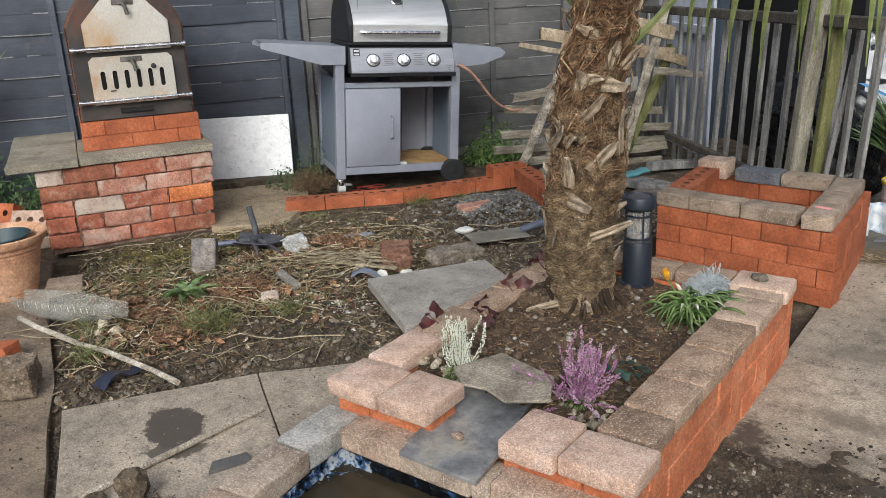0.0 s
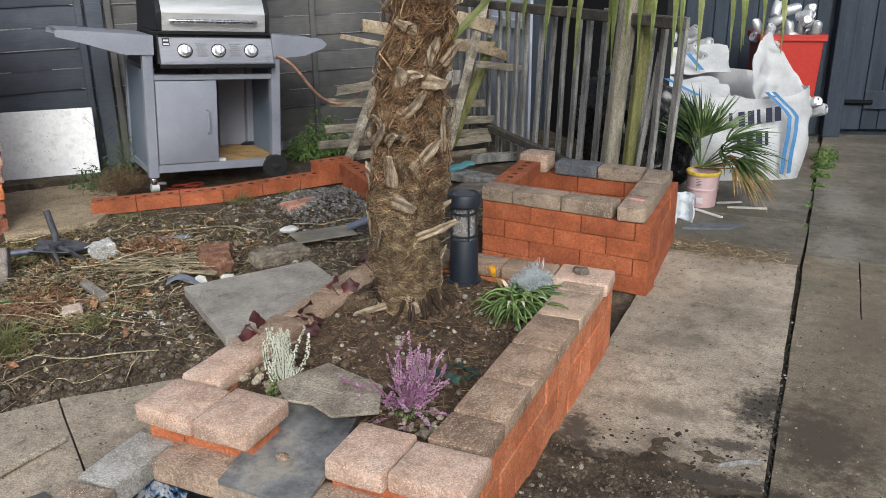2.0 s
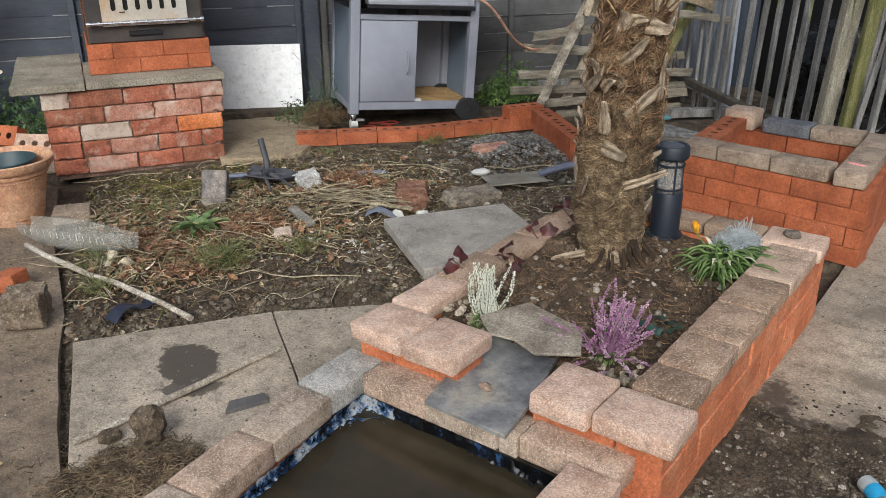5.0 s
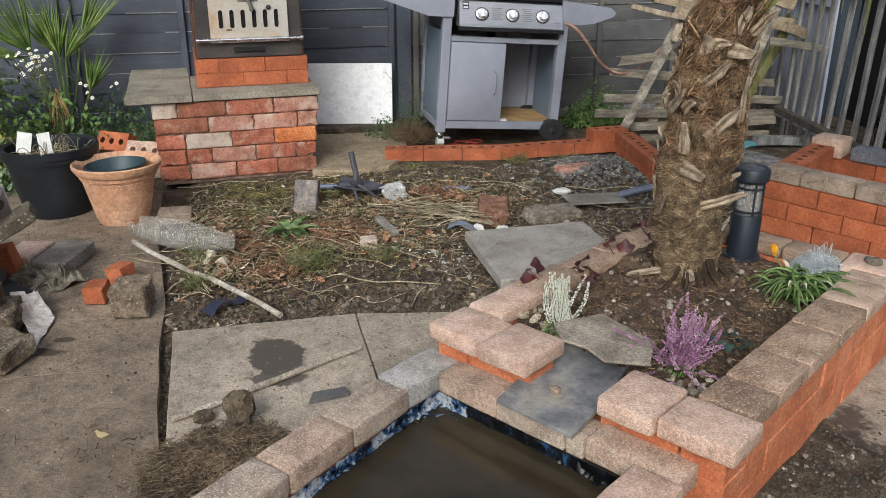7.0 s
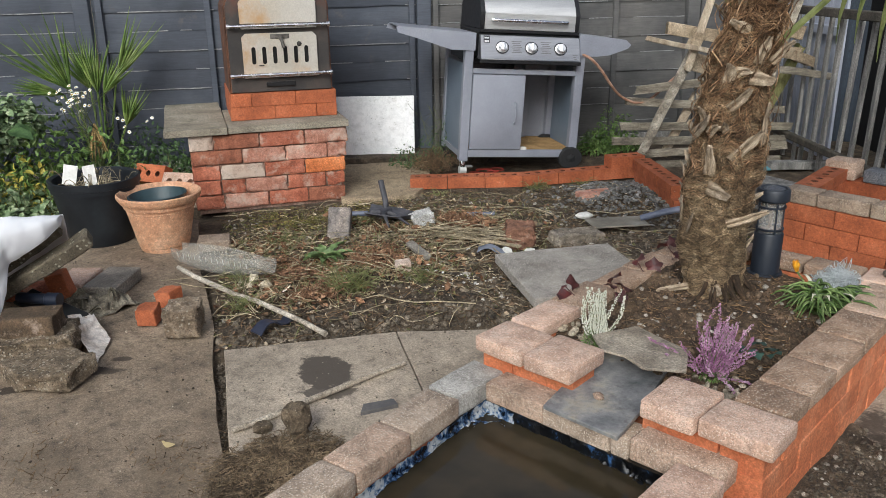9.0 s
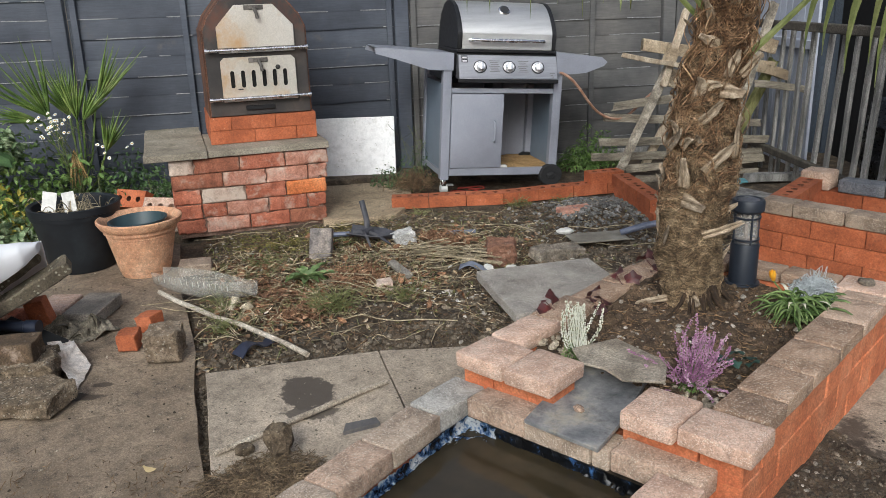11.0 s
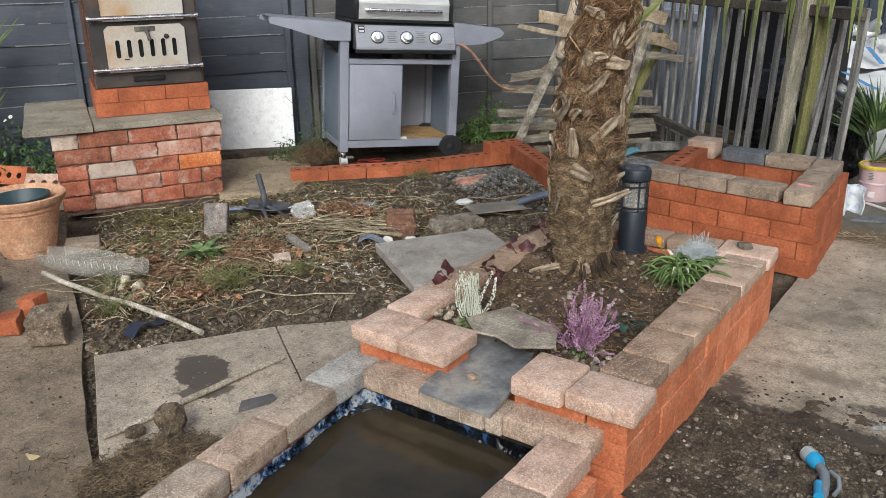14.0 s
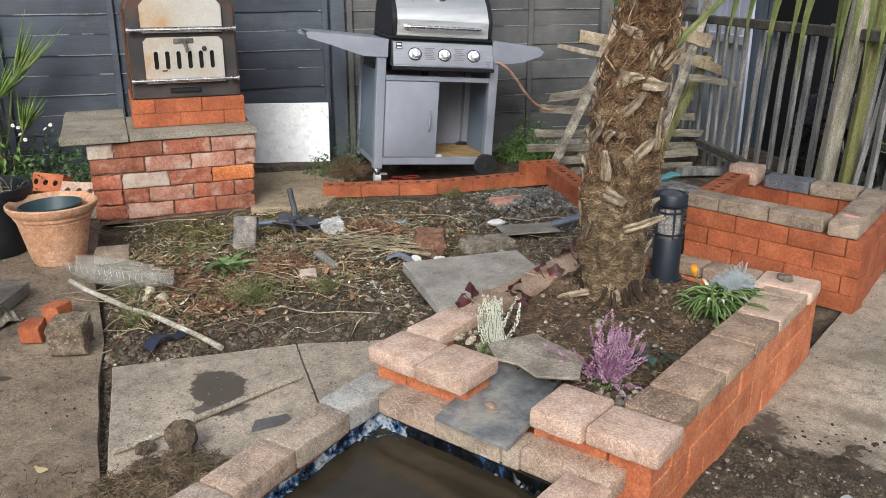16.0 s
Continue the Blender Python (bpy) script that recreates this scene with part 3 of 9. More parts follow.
def old_brick_material(name, tones, white):
    m = surface(name, tones, 12, 80, (0.85, 0.98), 0.8, 0.004, 0.12, specks=[(160, 0.2, tones[0])], mottle=0.45)
    nt = m.node_tree
    b = nt.nodes["Principled BSDF"]
    col = b.inputs["Base Color"].links[0].from_socket
    p = position(nt)
    col = mix(nt, ramp(nt, noisy(nt, p, 11, 8, 0.7), [(white, (0, 0, 0)), (white + 0.16, (0.8, 0.8, 0.8))]), col, C(196, 176, 160))
    link(nt, col, b.inputs["Base Color"])
    return m


OLD_RED = old_brick_material("old_red_brick", [C(138, 78, 58), C(166, 96, 72), C(186, 116, 92)], 0.535)
OLD_BROWN = old_brick_material("old_brown_brick", [C(116, 70, 52), C(146, 90, 68), C(166, 108, 84)], 0.56)
OLD_PINK = old_brick_material("mortar_stained_brick", [C(156, 100, 80), C(180, 126, 106), C(196, 150, 132)], 0.48)
OLD_ORANGE = old_brick_material("old_orange_brick", [C(184, 100, 56), C(208, 122, 72), C(216, 138, 90)], 0.66)
OLD_PALE = old_brick_material("whitened_brick", [C(170, 140, 124), C(186, 166, 150), C(200, 186, 174)], 0.42)

# square raised brick planter
sq = thing("square_brick_planter", Matrix(), "square red brick planter, unfilled, topped with odd grey-brown blocks", "planter")
SQ = [Vector((-1.118, 3.348, 0)), Vector((-0.403, 3.270, 0)), Vector((-0.418, 3.965, 0)), Vector((-1.150, 4.010, 0))]


def side_of(corners, i):
    """One side of a ring: its start, its turn in degrees and its length."""
    p, q = corners[i], corners[(i + 1) % 4]
    return p, math.degrees(math.atan2(q.y - p.y, q.x - p.x)), (q - p).length


def course_ring(parent, corners, z, flip, full, t=0.1025):
    """One course of a four-sided ring of bricks; front and back run through, with a header first in every other course."""
    for i in range(4):
        p, turn, along = side_of(corners, i)
        s, end = (0.0, along) if i % 2 == 0 else (t + 0.004, along - t - 0.004)
        first = True
        while s < end - 0.02:
            L = min(t if first and i % 2 == 0 and not flip else (0.150 if first and i % 2 and flip else 0.216), end - s)
            if end - s - L < 0.05:
                L = end - s
            m = pose(p.x, p.y, z, 0, 0, turn) @ pose(s, rnd.uniform(-0.003, 0.002), rnd.uniform(-0.001, 0.001), rnd.uniform(-0.4, 0.4), 0, rnd.uniform(-0.3, 0.3))
            part("brick", full[rnd.randrange(len(full))], None, parent, m=m @ Matrix.Diagonal((L / 0.2185, 1, 1, 1)))
            s, first = s + L + 0.0045, False


for k in range(4):
    course_ring(sq, SQ, k * COURSE, k % 2 == 1, RED_FULL)
RED_MORTAR = surface("red_mortar", [C(112, 62, 42), C(130, 74, 52), C(146, 88, 66)], 20, 100, (0.9, 1), 0.4, 0.002)
for i in range(4):
    p, turn, along = side_of(SQ, i)
    part("mortar", boxed(0.008 if i % 2 == 0 else 0.06, along - (0.008 if i % 2 == 0 else 0.06), 0.008, 0.095, 0.0, 0.286), RED_MORTAR, sq, m=pose(p.x, p.y, 0, 0, 0, turn))
CT = 0.291


def block(parent, x0, x1, y0, y1, z0, z1, material, seed, bevel=0.006, rough=0.002, turn=0.0, name="capping_block", label="", base=None):
    """A paving block with softened, slightly worn edges; base: the frame in which its numbers are given."""
    cx, cy = (x0 + x1) / 2, (y0 + y1) / 2
    bm = boxed(x0 - cx, x1 - cx, y0 - cy, y1 - cy, 0, z1 - z0, bevel, 2)
    long_ = [e for e in bm.edges if e.calc_length() > 0.03]
    bmesh.ops.subdivide_edges(bm, edges=long_, cuts=3, use_grid_fill=True)
    jitter(bm, rough, 12, seed)
    jitter(bm, rough * 0.55, 48, seed + 2)
    m = pose(cx, cy, z0, 0, 0, turn)
    return part(name, bm, material, parent, label, m if base is None else base @ m)


p, turn, along = side_of(SQ, 0)
front_cap = pose(p.x, p.y, 0, 0, 0, turn)
for k, (a, b) in enumerate([(-0.008, 0.132), (0.137, 0.345), (0.350, 0.563)]):
    block(sq, a, b, 0.004, 0.108, CT, CT + 0.057, GREYCAP, 1 + k, base=front_cap)
p, turn, along = side_of(SQ, 1)
side_cap = pose(p.x, p.y, 0, 0, 0, turn)
for k, (a, b) in enumerate([(0.006, 0.208), (0.213, 0.418), (0.423, 0.660)]):
    block(sq, a, b, 0.022, 0.132, CT, CT + 0.057, GREYCAP, 4 + k, base=side_cap, turn=0.6 * (k - 1))
p, turn, along = side_of(SQ, 2)
back_cap = pose(p.x, p.y, 0, 0, 0, turn)
block(sq, 0.140, 0.342, 0.012, 0.114, CT, CT + 0.055, GREYCAP, 7, turn=1, base=back_cap)
block(sq, 0.348, 0.550, 0.010, 0.112, CT, CT + 0.057, BLUECAP, 8, label="blue-grey block", base=back_cap)
block(sq, 0.585, 0.725, 0.004, 0.122, CT, CT + 0.086, PAVER, 9, 0.012, label="reddish tumbled block", base=back_cap)
p, turn, along = side_of(SQ, 3)
for a in (0.118, 0.340):
    part("brick", RED_HOLED, None, sq, "new brick with three holes", pose(p.x, p.y, CT, 0, 0, turn) @ pose(a, 0.0, 0) @ Matrix.Diagonal((1, 1, 0.80, 1)))
box_soil = bmesh.new()
bmesh.ops.create_grid(box_soil, x_segments=14, y_segments=14, size=0.26, matrix=pose(-0.772, 3.648, 0.10))
part("soil", jitter(box_soil, 0.02, 9), SOIL, sq)

# long planter with the palm: three courses, capped with blocks
pl = thing("brick_planter", Matrix(), "long red brick planter capped with weathered buff blocks, filled with soil", "planter")
PX0, PX1, PY0, PY1 = -1.245, -0.428, 1.535, 2.795
for k in range(3):
    z = k * 0.0755
    first = 0.105 if k % 2 == 0 else 0.216
    ys = [PY0, PY0 + first + 0.004]
    while ys[-1] < PY1 - 0.03:
        ys.append(min(ys[-1] + 0.2205, PY1 + 0.004))
    for a, b in zip(ys, ys[1:]):
        L = b - a - 0.004
        for x, turn in ((PX1, 90), (PX0, -90)):
            m = pose(x + rnd.uniform(-0.002, 0.002), a if turn > 0 else a + L, z, 0, 0, turn) @ Matrix.Diagonal((L / 0.2185, 1, 1.032, 1))
            part("brick", WASH_FULL[rnd.randrange(4)], None, pl, m=m)
    xs = [PX0 + 0.106, PX0 + 0.106 + (0.216 if k % 2 else 0.10), -0.80, -0.58, PX1 - 0.106]
    if k == 2:
        xs = [PX0 + 0.106, -0.935, -0.733, PX1 - 0.106]
    for a, b in zip(xs, xs[1:]):
        for yy, turn in ((PY0, 0), (PY1, 180)):
            L = b - a - 0.004
            if k == 2 and turn == 0 and a == -0.935:
                continue
            part("brick", WASH_FULL[rnd.randrange(4)], None, pl, m=pose(a if turn == 0 else a + L, yy, z, 0, 0, turn) @ Matrix.Diagonal((L / 0.2185, 1, 1.032, 1)))
core = bmesh.new()
for a, b, c, d in ((PX0 + 0.005, PX0 + 0.09, PY0 + 0.005, PY1 - 0.005), (PX1 - 0.09, PX1 - 0.005, PY0 + 0.005, PY1 - 0.005), (PX0 + 0.0905, PX1 - 0.0905, PY0 + 0.005, PY0 + 0.09), (PX0 + 0.0905, PX1 - 0.0905, PY1 - 0.09, PY1 - 0.005)):
    box(core, a, b, c, d, -0.28, 0.138 if d < 1.7 else 0.223)
part("mortar", core, WASH, pl)
# right-hand capping
for k, (a, b) in enumerate([(1.652, 1.775), (1.780, 1.955), (1.960, 2.165), (2.170, 2.375), (2.380, 2.580), (2.585, 2.652)]):
    block(pl, -0.556, -0.424, a, b - 0.001, 0.2275, 0.2685 + 0.0015 * (k % 2), PAVER if k > 3 else CAP, 30 + k, 0.0035, 0.0025, rnd.uniform(-0.5, 0.5))
block(pl, -0.60, -0.418, 2.657, 2.80, 0.2275, 0.275, PINK, 41, 0.010, 0.003, 3)
for k, (a, b) in enumerate([(-0.785, -0.606), (-0.97, -0.79), (-1.13, -0.975)]):
    block(pl, a, b, 2.685, 2.80, 0.2275, 0.268, CAP, 50 + k, 0.008, 0.004, rnd.uniform(-2, 2))
# left-hand capping
for k, (a, b) in enumerate([(1.662, 1.865), (1.87, 2.075), (2.08, 2.285), (2.29, 2.49), (2.495, 2.70)]):
    block(pl, -1.25 - 0.008 * (k % 2), -1.135, a, b, 0.2275, 0.270 - 0.003 * k, PINK if k == 0 else CAP, 60 + k, 0.009, 0.004, rnd.uniform(-3, 3))
# thick tumbled blocks at the front
for k, (a, b, c, d) in enumerate([(-1.240, -1.075, 1.493, 1.640), (-1.070, -0.922, 1.490, 1.660), (-0.716, -0.578, 1.478, 1.645), (-0.573, -0.398, 1.490, 1.628)]):
    block(pl, a, b, c, d, 0.2285, 0.2755, PINK, 70 + k, 0.0075, 0.0025, rnd.uniform(-1.5, 1.5), "tumbled_block", "pinkish tumbled concrete block")

# soil in the planter
def loam_height(x, y):
    d, q = math.hypot(x + 0.968, y - 2.395), math.hypot(x + 0.889, y - 2.62)
    return 0.195 + 0.030 * math.exp(-(q / 0.10) ** 2) + 0.03 * math.exp(-(d / 0.25) ** 2) + noise.noise(Vector((x * 8, y * 8, 1))) * 0.012 + noise.noise(Vector((x * 22, y * 22, 2))) * 0.007 - (0.02 if y < 1.75 else 0) + 0.042 * max(0.0, min(1.0, (-1.06 - x) / 0.07))


sv, sf = [], []
nx, ny = 48, 70
for j in range(ny + 1):
    for i in range(nx + 1):
        x, y = -1.16 + 0.66 * i / nx, 1.60 + 1.12 * j / ny
        sv.append((x, y, loam_height(x, y)))
for j in range(ny):
    for i in range(nx):
        a = j * (nx + 1) + i
        sf.append((a, a + 1, a + nx + 2, a + nx + 1))
me = bpy.data.meshes.new("soil")
me.from_pydata(sv, [], sf)
me.shade_smooth()
part("soil", me, LOAM, pl, "brown stony planting soil")

# pond in front of the planter
pond = thing("garden_pond", Matrix(), "rectangular garden pond rimmed with buff blocks, half full of murky water", "pond")
left_rim = pose(-1.153, 1.333, 0, 0, 0, -82.5)  # x runs along the left rim towards the house
for k in range(6):
    block(pond, 0.002 + 0.204 * k, 0.202 + 0.204 * k, -0.108, 0.0, 0.118, 0.176, RIM if k != 1 else PAVER, 80 + k, 0.006, 0.002, rnd.uniform(-0.6, 0.6), "rim_block", base=left_rim)
block(pond, -1.276, -1.166, 1.338, 1.533, 0.112, 0.173, surface("mortar_smeared_block", [C(138, 134, 127), C(164, 160, 153), C(190, 187, 181)], 12, 120, (0.8, 0.95), 0.7, 0.003, specks=[(200, 0.3, C(206, 203, 197))], mottle=0.5), 90, 0.004, 0.004, 1, "rim_block", "mortar-smeared grey block")
block(pond, -1.160, -0.970, 1.445, 1.540, 0.120, 0.176, PAVER, 91, 0.006, 0.002, 0.6, "rim_block")
block(pond, -0.978, -0.775, 1.452, 1.545, 0.114, 0.170, RIM, 92, 0.006, 0.002, 0, "rim_block")
block(pond, -0.771, -0.724, 1.455, 1.548, 0.114, 0.170, RIM, 93, 0.005, 0.002, 0, "rim_block")
block(pond, -0.720, -0.488, 1.456, 1.552, 0.120, 0.178, PAVER, 94, 0.006, 0.002, -0.5, "rim_block")
for k in range(5):
    a = 1.450 - (k + 1) * 0.206
    block(pond, -0.592, -0.474 - 0.003 * k, a + 0.002, a + 0.204, 0.120, 0.176, PAVER if k else PINK, 95 + k, 0.006, 0.002, rnd.uniform(-0.8, 0.8), "rim_block")
block(pond, -1.24, -0.47, 0.10, 0.22, 0.118, 0.174, RIM, 101, name="rim_block")
for k in range(2):
    y = 1.53
    z = 0.118 - (k + 1) * COURSE
    s = 0.0 if k else -0.1
    while y > 0.25:
        part("brick", WASH_FULL[rnd.randrange(4)], None, pond, m=pose(-0.452, y - 0.216 + s, z, 0, 0, 90))
        part("brick", WASH_FULL[rnd.randrange(4)], None, pond, m=left_rim @ pose(1.50 - y - s, -0.118, z))
        y -= 0.2205
LINING = surface("muddy_black_liner", [C(30, 27, 23), C(46, 40, 33), C(66, 57, 46)], 14, 60, (0.3, 0.6), 0.3, 0.003)
for a, b, c, d in ((-1.192, -1.180, 0.2, 1.52), (-0.606, -0.594, 0.2, 1.52), (-1.180, -0.606, 1.452, 1.52), (-1.180, -0.606, 0.19, 0.20)):
    part("basin_wall", boxed(a, b, c, d, -0.254, 0.1178), LINING, pond)
part("basin_floor", boxed(-1.192, -0.594, 0.19, 1.52, -0.27, -0.255), LINING, pond)
m, nt, b = shader("murky_pond_water")
p = position(nt)
link(nt, ramp(nt, noisy(nt, p, 3, 4), [(0.35, C(40, 36, 28)), (0.65, C(62, 54, 40))]), b.inputs["Base Color"])
b.inputs["Roughness"].default_value = 0.03
b.inputs["IOR"].default_value = 1.33
bumped(nt, b, noisy(nt, position(nt, (1, 2.5, 1)), 16, 2, 0.4), 0.06, 0.01)
WATER = m
water = bmesh.new()
bmesh.ops.create_grid(water, x_segments=2, y_segments=2, size=0.5, matrix=pose(-0.893, 0.825, 0.092) @ Matrix.Diagonal((0.574, 1.255, 1, 1)))
part("water", water, WATER, pond, "murky brown still water")


def crumpled(p, q, inward, width, seed, top=0.120, low=0.088):
    """A crumpled flap of plastic sheet that falls from under the rim and lies out on the water."""
    bm = bmesh.new()
    p, q, inward = Vector((*p, 0)), Vector((*q, 0)), Vector((*inward, 0))
    n = max(6, int((q - p).length / 0.007))
    rows = []
    for i in range(n + 1):
        f = i / n
        end = noise.noise(Vector((f * (q - p).length * 14, seed, 0)))
        row = []
        for j in range(10):
            t = j / 9
            out = (width * (0.6 + 0.7 * end) * max(0, t - 0.35) / 0.65 + 0.006 * t) if t > 0.35 else 0.002
            z = top - (top - low) * min(1, t / 0.55) + (0.012 * (1 - t) * t * 4) * noise.noise(Vector((f * 9, t * 2, seed)))
            v = p.lerp(q, f) + inward * out + Vector((0, 0, z))
            c = noise.noise_vector(Vector((v.x * 48, v.y * 48, t * 3.5 + seed))) * 0.009 + noise.noise_vector(Vector((v.x * 120, v.y * 120, t * 8))) * 0.004
            v += inward * abs(c.x) + Vector((0, 0, abs(c.z) * 0.9)) + (q - p).normalized() * c.y
            row.append(bm.verts.new(v))
        rows.append(row)
    for a, b in zip(rows, rows[1:]):
        for j in range(9):
            bm.faces.new((a[j], a[j + 1], b[j + 1], b[j]))
    bmesh.ops.solidify(bm, geom=list(bm.faces), thickness=0.001)
    return bm


m, nt, b = shader("blue_plastic_liner")
f = noisy(nt, position(nt), 22, 5, 0.7)
link(nt, ramp(nt, f, [(0.40, C(26, 30, 36)), (0.46, C(60, 92, 134)), (0.50, C(120, 148, 180)), (0.54, C(200, 207, 214)), (0.60, C(214, 218, 220)), (0.66, C(84, 104, 130))]), b.inputs["Base Color"])
b.inputs["Roughness"].default_value = 0.25
LINER = m
m2, nt, b = shader("black_plastic_liner")
f = noisy(nt, position(nt), 30, 5, 0.7)
link(nt, ramp(nt, f, [(0.50, C(20, 21, 23)), (0.60, C(34, 40, 50)), (0.66, C(70, 112, 164))]), b.inputs["Base Color"])
b.inputs["Roughness"].default_value = 0.3
part("liner", crumpled((-1.166, 1.450), (-1.154, 1.335), (1, 0), 0.055, 5), LINER, pond, "crumpled blue and white plastic liner")
part("liner", crumpled((-1.153, 1.335), (-1.098, 0.91), (0.99, 0.13), 0.010, 4, 0.119, 0.094), LINER, pond, "crumpled blue and white plastic liner")
part("liner", crumpled((-1.098, 0.91), (-1.02, 0.33), (0.99, 0.13), 0.004, 7, 0.119, 0.094), LINER, pond, "thin edge of blue plastic liner")
part("liner", crumpled((-1.160, 1.447), (-1.06, 1.447), (0, -1), 0.040, 6), LINER, pond, "crumpled blue and white plastic liner")
part("liner", crumpled((-1.06, 1.449), (-0.70, 1.449), (0, -1), 0.006, 11), m2, pond, "black edge of the pond liner")
part("liner", crumpled((-0.70, 1.449), (-0.596, 1.449), (0, -1), 0.040, 8), m2, pond, "crumpled black and blue plastic liner")
part("liner", crumpled((-0.595, 1.445), (-0.595, 1.20), (-1, 0), 0.040, 9), m2, pond, "crumpled black and blue plastic liner")


def slate_bm(pts, z, thick, seed, wobble=0.006):
    bm = slab_mesh(pts, 0, thick, 0.0015, wobble, seed)
    return bm


sl = solo("slate_spillway", slate_bm([(-0.955, 1.430), (-0.735, 1.425), (-0.752, 1.56), (-0.806, 1.795), (-1.01, 1.775), (-0.985, 1.60)], 0, 0.012, 3, 0.003), SLATE, pose(0, 0, 0.190, 1.8, 0.5, 0), "flat blue-grey slate laid as a spillway over the pond", "slate")
sl.matrix_basis = pose(0, 1.43, 0.1785, 2.2, 0, 0) @ pose(0, -1.43, 0)
solo("broken_slate", slate_bm([(-1.01, 1.765), (-0.945, 1.70), (-0.89, 1.715), (-0.825, 1.685), (-0.75, 1.755), (-0.80, 1.88), (-0.90, 1.905), (-0.965, 1.925)], 0, 0.008, 8, 0.005), SLATE2, pose(-0.868, 1.782, 0.246, -3.5, 2.0, 0) @ Matrix.Diagonal((1.13, 1, 1, 1)) @ pose(0.88, -1.81, 0), "broken piece of riven grey slate on the soil", "slate")
solo("pebble", rock((0.028, 0.022, 0.016), 5, 0.2), PAVER, pose(-0.865, 1.545, 0.195), "small pale pebble on the slate", "stone")

# low wall of new bricks round the bed
low = thing("low_brick_wall", Matrix(), "low wall of loose new red bricks with holes, one and two courses", "wall")
q, turn = Vector((-3.195, 3.172, 0.022)), 43.3
for k in range(7):
    turn = 43.3 if k < 3 else 56.0
    d = Vector((math.cos(radians(turn)), math.sin(radians(turn)), 0.012))
    part("brick", RED_HOLED, None, low, m=pose(q.x, q.y, q.z + rnd.uniform(-0.001, 0.002), 0, -0.7, turn + rnd.uniform(-0.8, 0.8)))
    if k == 5:
        w = q + d * 0.11
        part("brick", RED_HOLED, None, low, m=pose(w.x, w.y, q.z + 0.0675, 0, 0, turn + 1))
    q = q + d * 0.2190
for k, (x, y, turn, L) in enumerate([(-3.205, 3.168, 43.3, 0.67), (-2.712, 3.630, 56.0, 0.88)]):
    bed_ = boxed(0, L, -0.012, 0.105, -0.05, 0.020, 0.006)
    bmesh.ops.subdivide_edges(bed_, edges=bed_.edges, cuts=7, use_grid_fill=True)
    solo("soil_bedding", jitter(bed_, 0.010, 22, k), SOIL, pose(x, y, 0.0, 0, -0.7, turn), "ridge of dark soil under the low wall", "soil", kind="stuff")
A2 = Vector((0.499, -0.445, 0)).normalized()
aa = math.degrees(math.atan2(A2.y, A2.x))
for c in range(2):
    for k in range(3):
        q = Vector((-2.275, 4.115, 0)) + A2 * (0.2185 * k - 0.05 * c)
        part("brick", RED_HOLED, None, low, m=pose(q.x, q.y, 0.034 + c * 0.067, 0, 0, aa + rnd.uniform(-0.8, 0.8)))

# plinth of old bricks with a slab shelf
PA = 60.3
plinth = thing("oven_plinth", pose(-3.743, 2.115, 0.0, 0, 0, PA), "plinth of reclaimed mortar-stained bricks under a concrete slab shelf", "plinth")
CH = 0.0812
rows = [
    [(-0.01, 0.140, "R"), (0.144, 0.375, "K"), (0.379, 0.589, "R"), (0.593, 0.797, "B")],
    [(-0.008, 0.128, "R"), (0.132, 0.256, "R"), (0.260, 0.480, "K"), (0.484, 0.693, "R"), (0.697, 0.800, "R")],
    [(-0.012, 0.130, "R"), (0.134, 0.363, "W"), (0.367, 0.582, "R"), (0.586, 0.806, "O")],
    [(-0.012, 0.250, "B"), (0.254, 0.480, "K"), (0.484, 0.708, "K"), (0.712, 0.818, "K")],
    [(-0.016, 0.105, "W"), (0.109, 0.346, "B"), (0.350, 0.590, "R"), (0.594, 0.828, "K")],
]
kinds = {"R": OLD_RED, "B": OLD_BROWN, "O": OLD_ORANGE, "K": OLD_PINK, "W": OLD_PALE}
for c, row in enumerate(rows):
    for a, b, k in row:
        bm = worn_brick(b - a, 0.105, 0.0775, c * 5 + a * 10)
        part("brick", bm, kinds[k], plinth, m=pose(a, rnd.uniform(-0.005, 0.004), 0.022 + c * CH, 0, rnd.uniform(-0.5, 0.5), rnd.uniform(-0.6, 0.6)))
for c in range(5):
    for j in range(3):
        for x, turn in ((0.80, 90), (0.0, -90)):
            bm = worn_brick(0.225, 0.105, 0.0775, c * 9 + j + x)
            off = 0.11 + 0.23 * j - (0.06 if c % 2 else 0)
            off = max(off, 0.108)
            part("brick", bm, [OLD_RED, OLD_PINK, OLD_BROWN][(c + j) % 3], plinth, m=pose(x + (0.008 * c - 0.004 if turn > 0 else -0.012), off if turn > 0 else off + 0.225, 0.022 + c * CH, 0, 0, turn))
core = boxed(0.004, 0.784, 0.012, 0.80, 0.0, 0.018 + 5 * CH)
part("mortar", core, surface("brown_mortar", [C(96, 72, 60), C(122, 96, 82), C(150, 128, 114)], 20, 120, (0.9, 1), 0.6, 0.003), plinth)
SH = 0.024 + 5 * CH
SLABTOP = surface("mossy_grey_slab", [C(116, 108, 94), C(146, 137, 121), C(166, 157, 141)], 4, 100, (0.85, 0.98), 0.5, 0.003, 0.05, stain=(5, 0.58, C(92, 90, 66)))
part("shelf_slab", slab_mesh([(0.190, -0.016), (0.834, -0.012), (0.834, 0.60), (0.190, 0.60)], SH, SH + 0.034, seed=31), SLABTOP, plinth, "mossy grey concrete slab")
part("shelf_slab", slab_mesh([(-0.135, -0.03), (0.186, -0.03), (0.186, 0.92), (-0.135, 0.92)], SH + 0.0005, SH + 0.036, seed=32), SLABTOP, plinth, "mossy grey concrete slab")
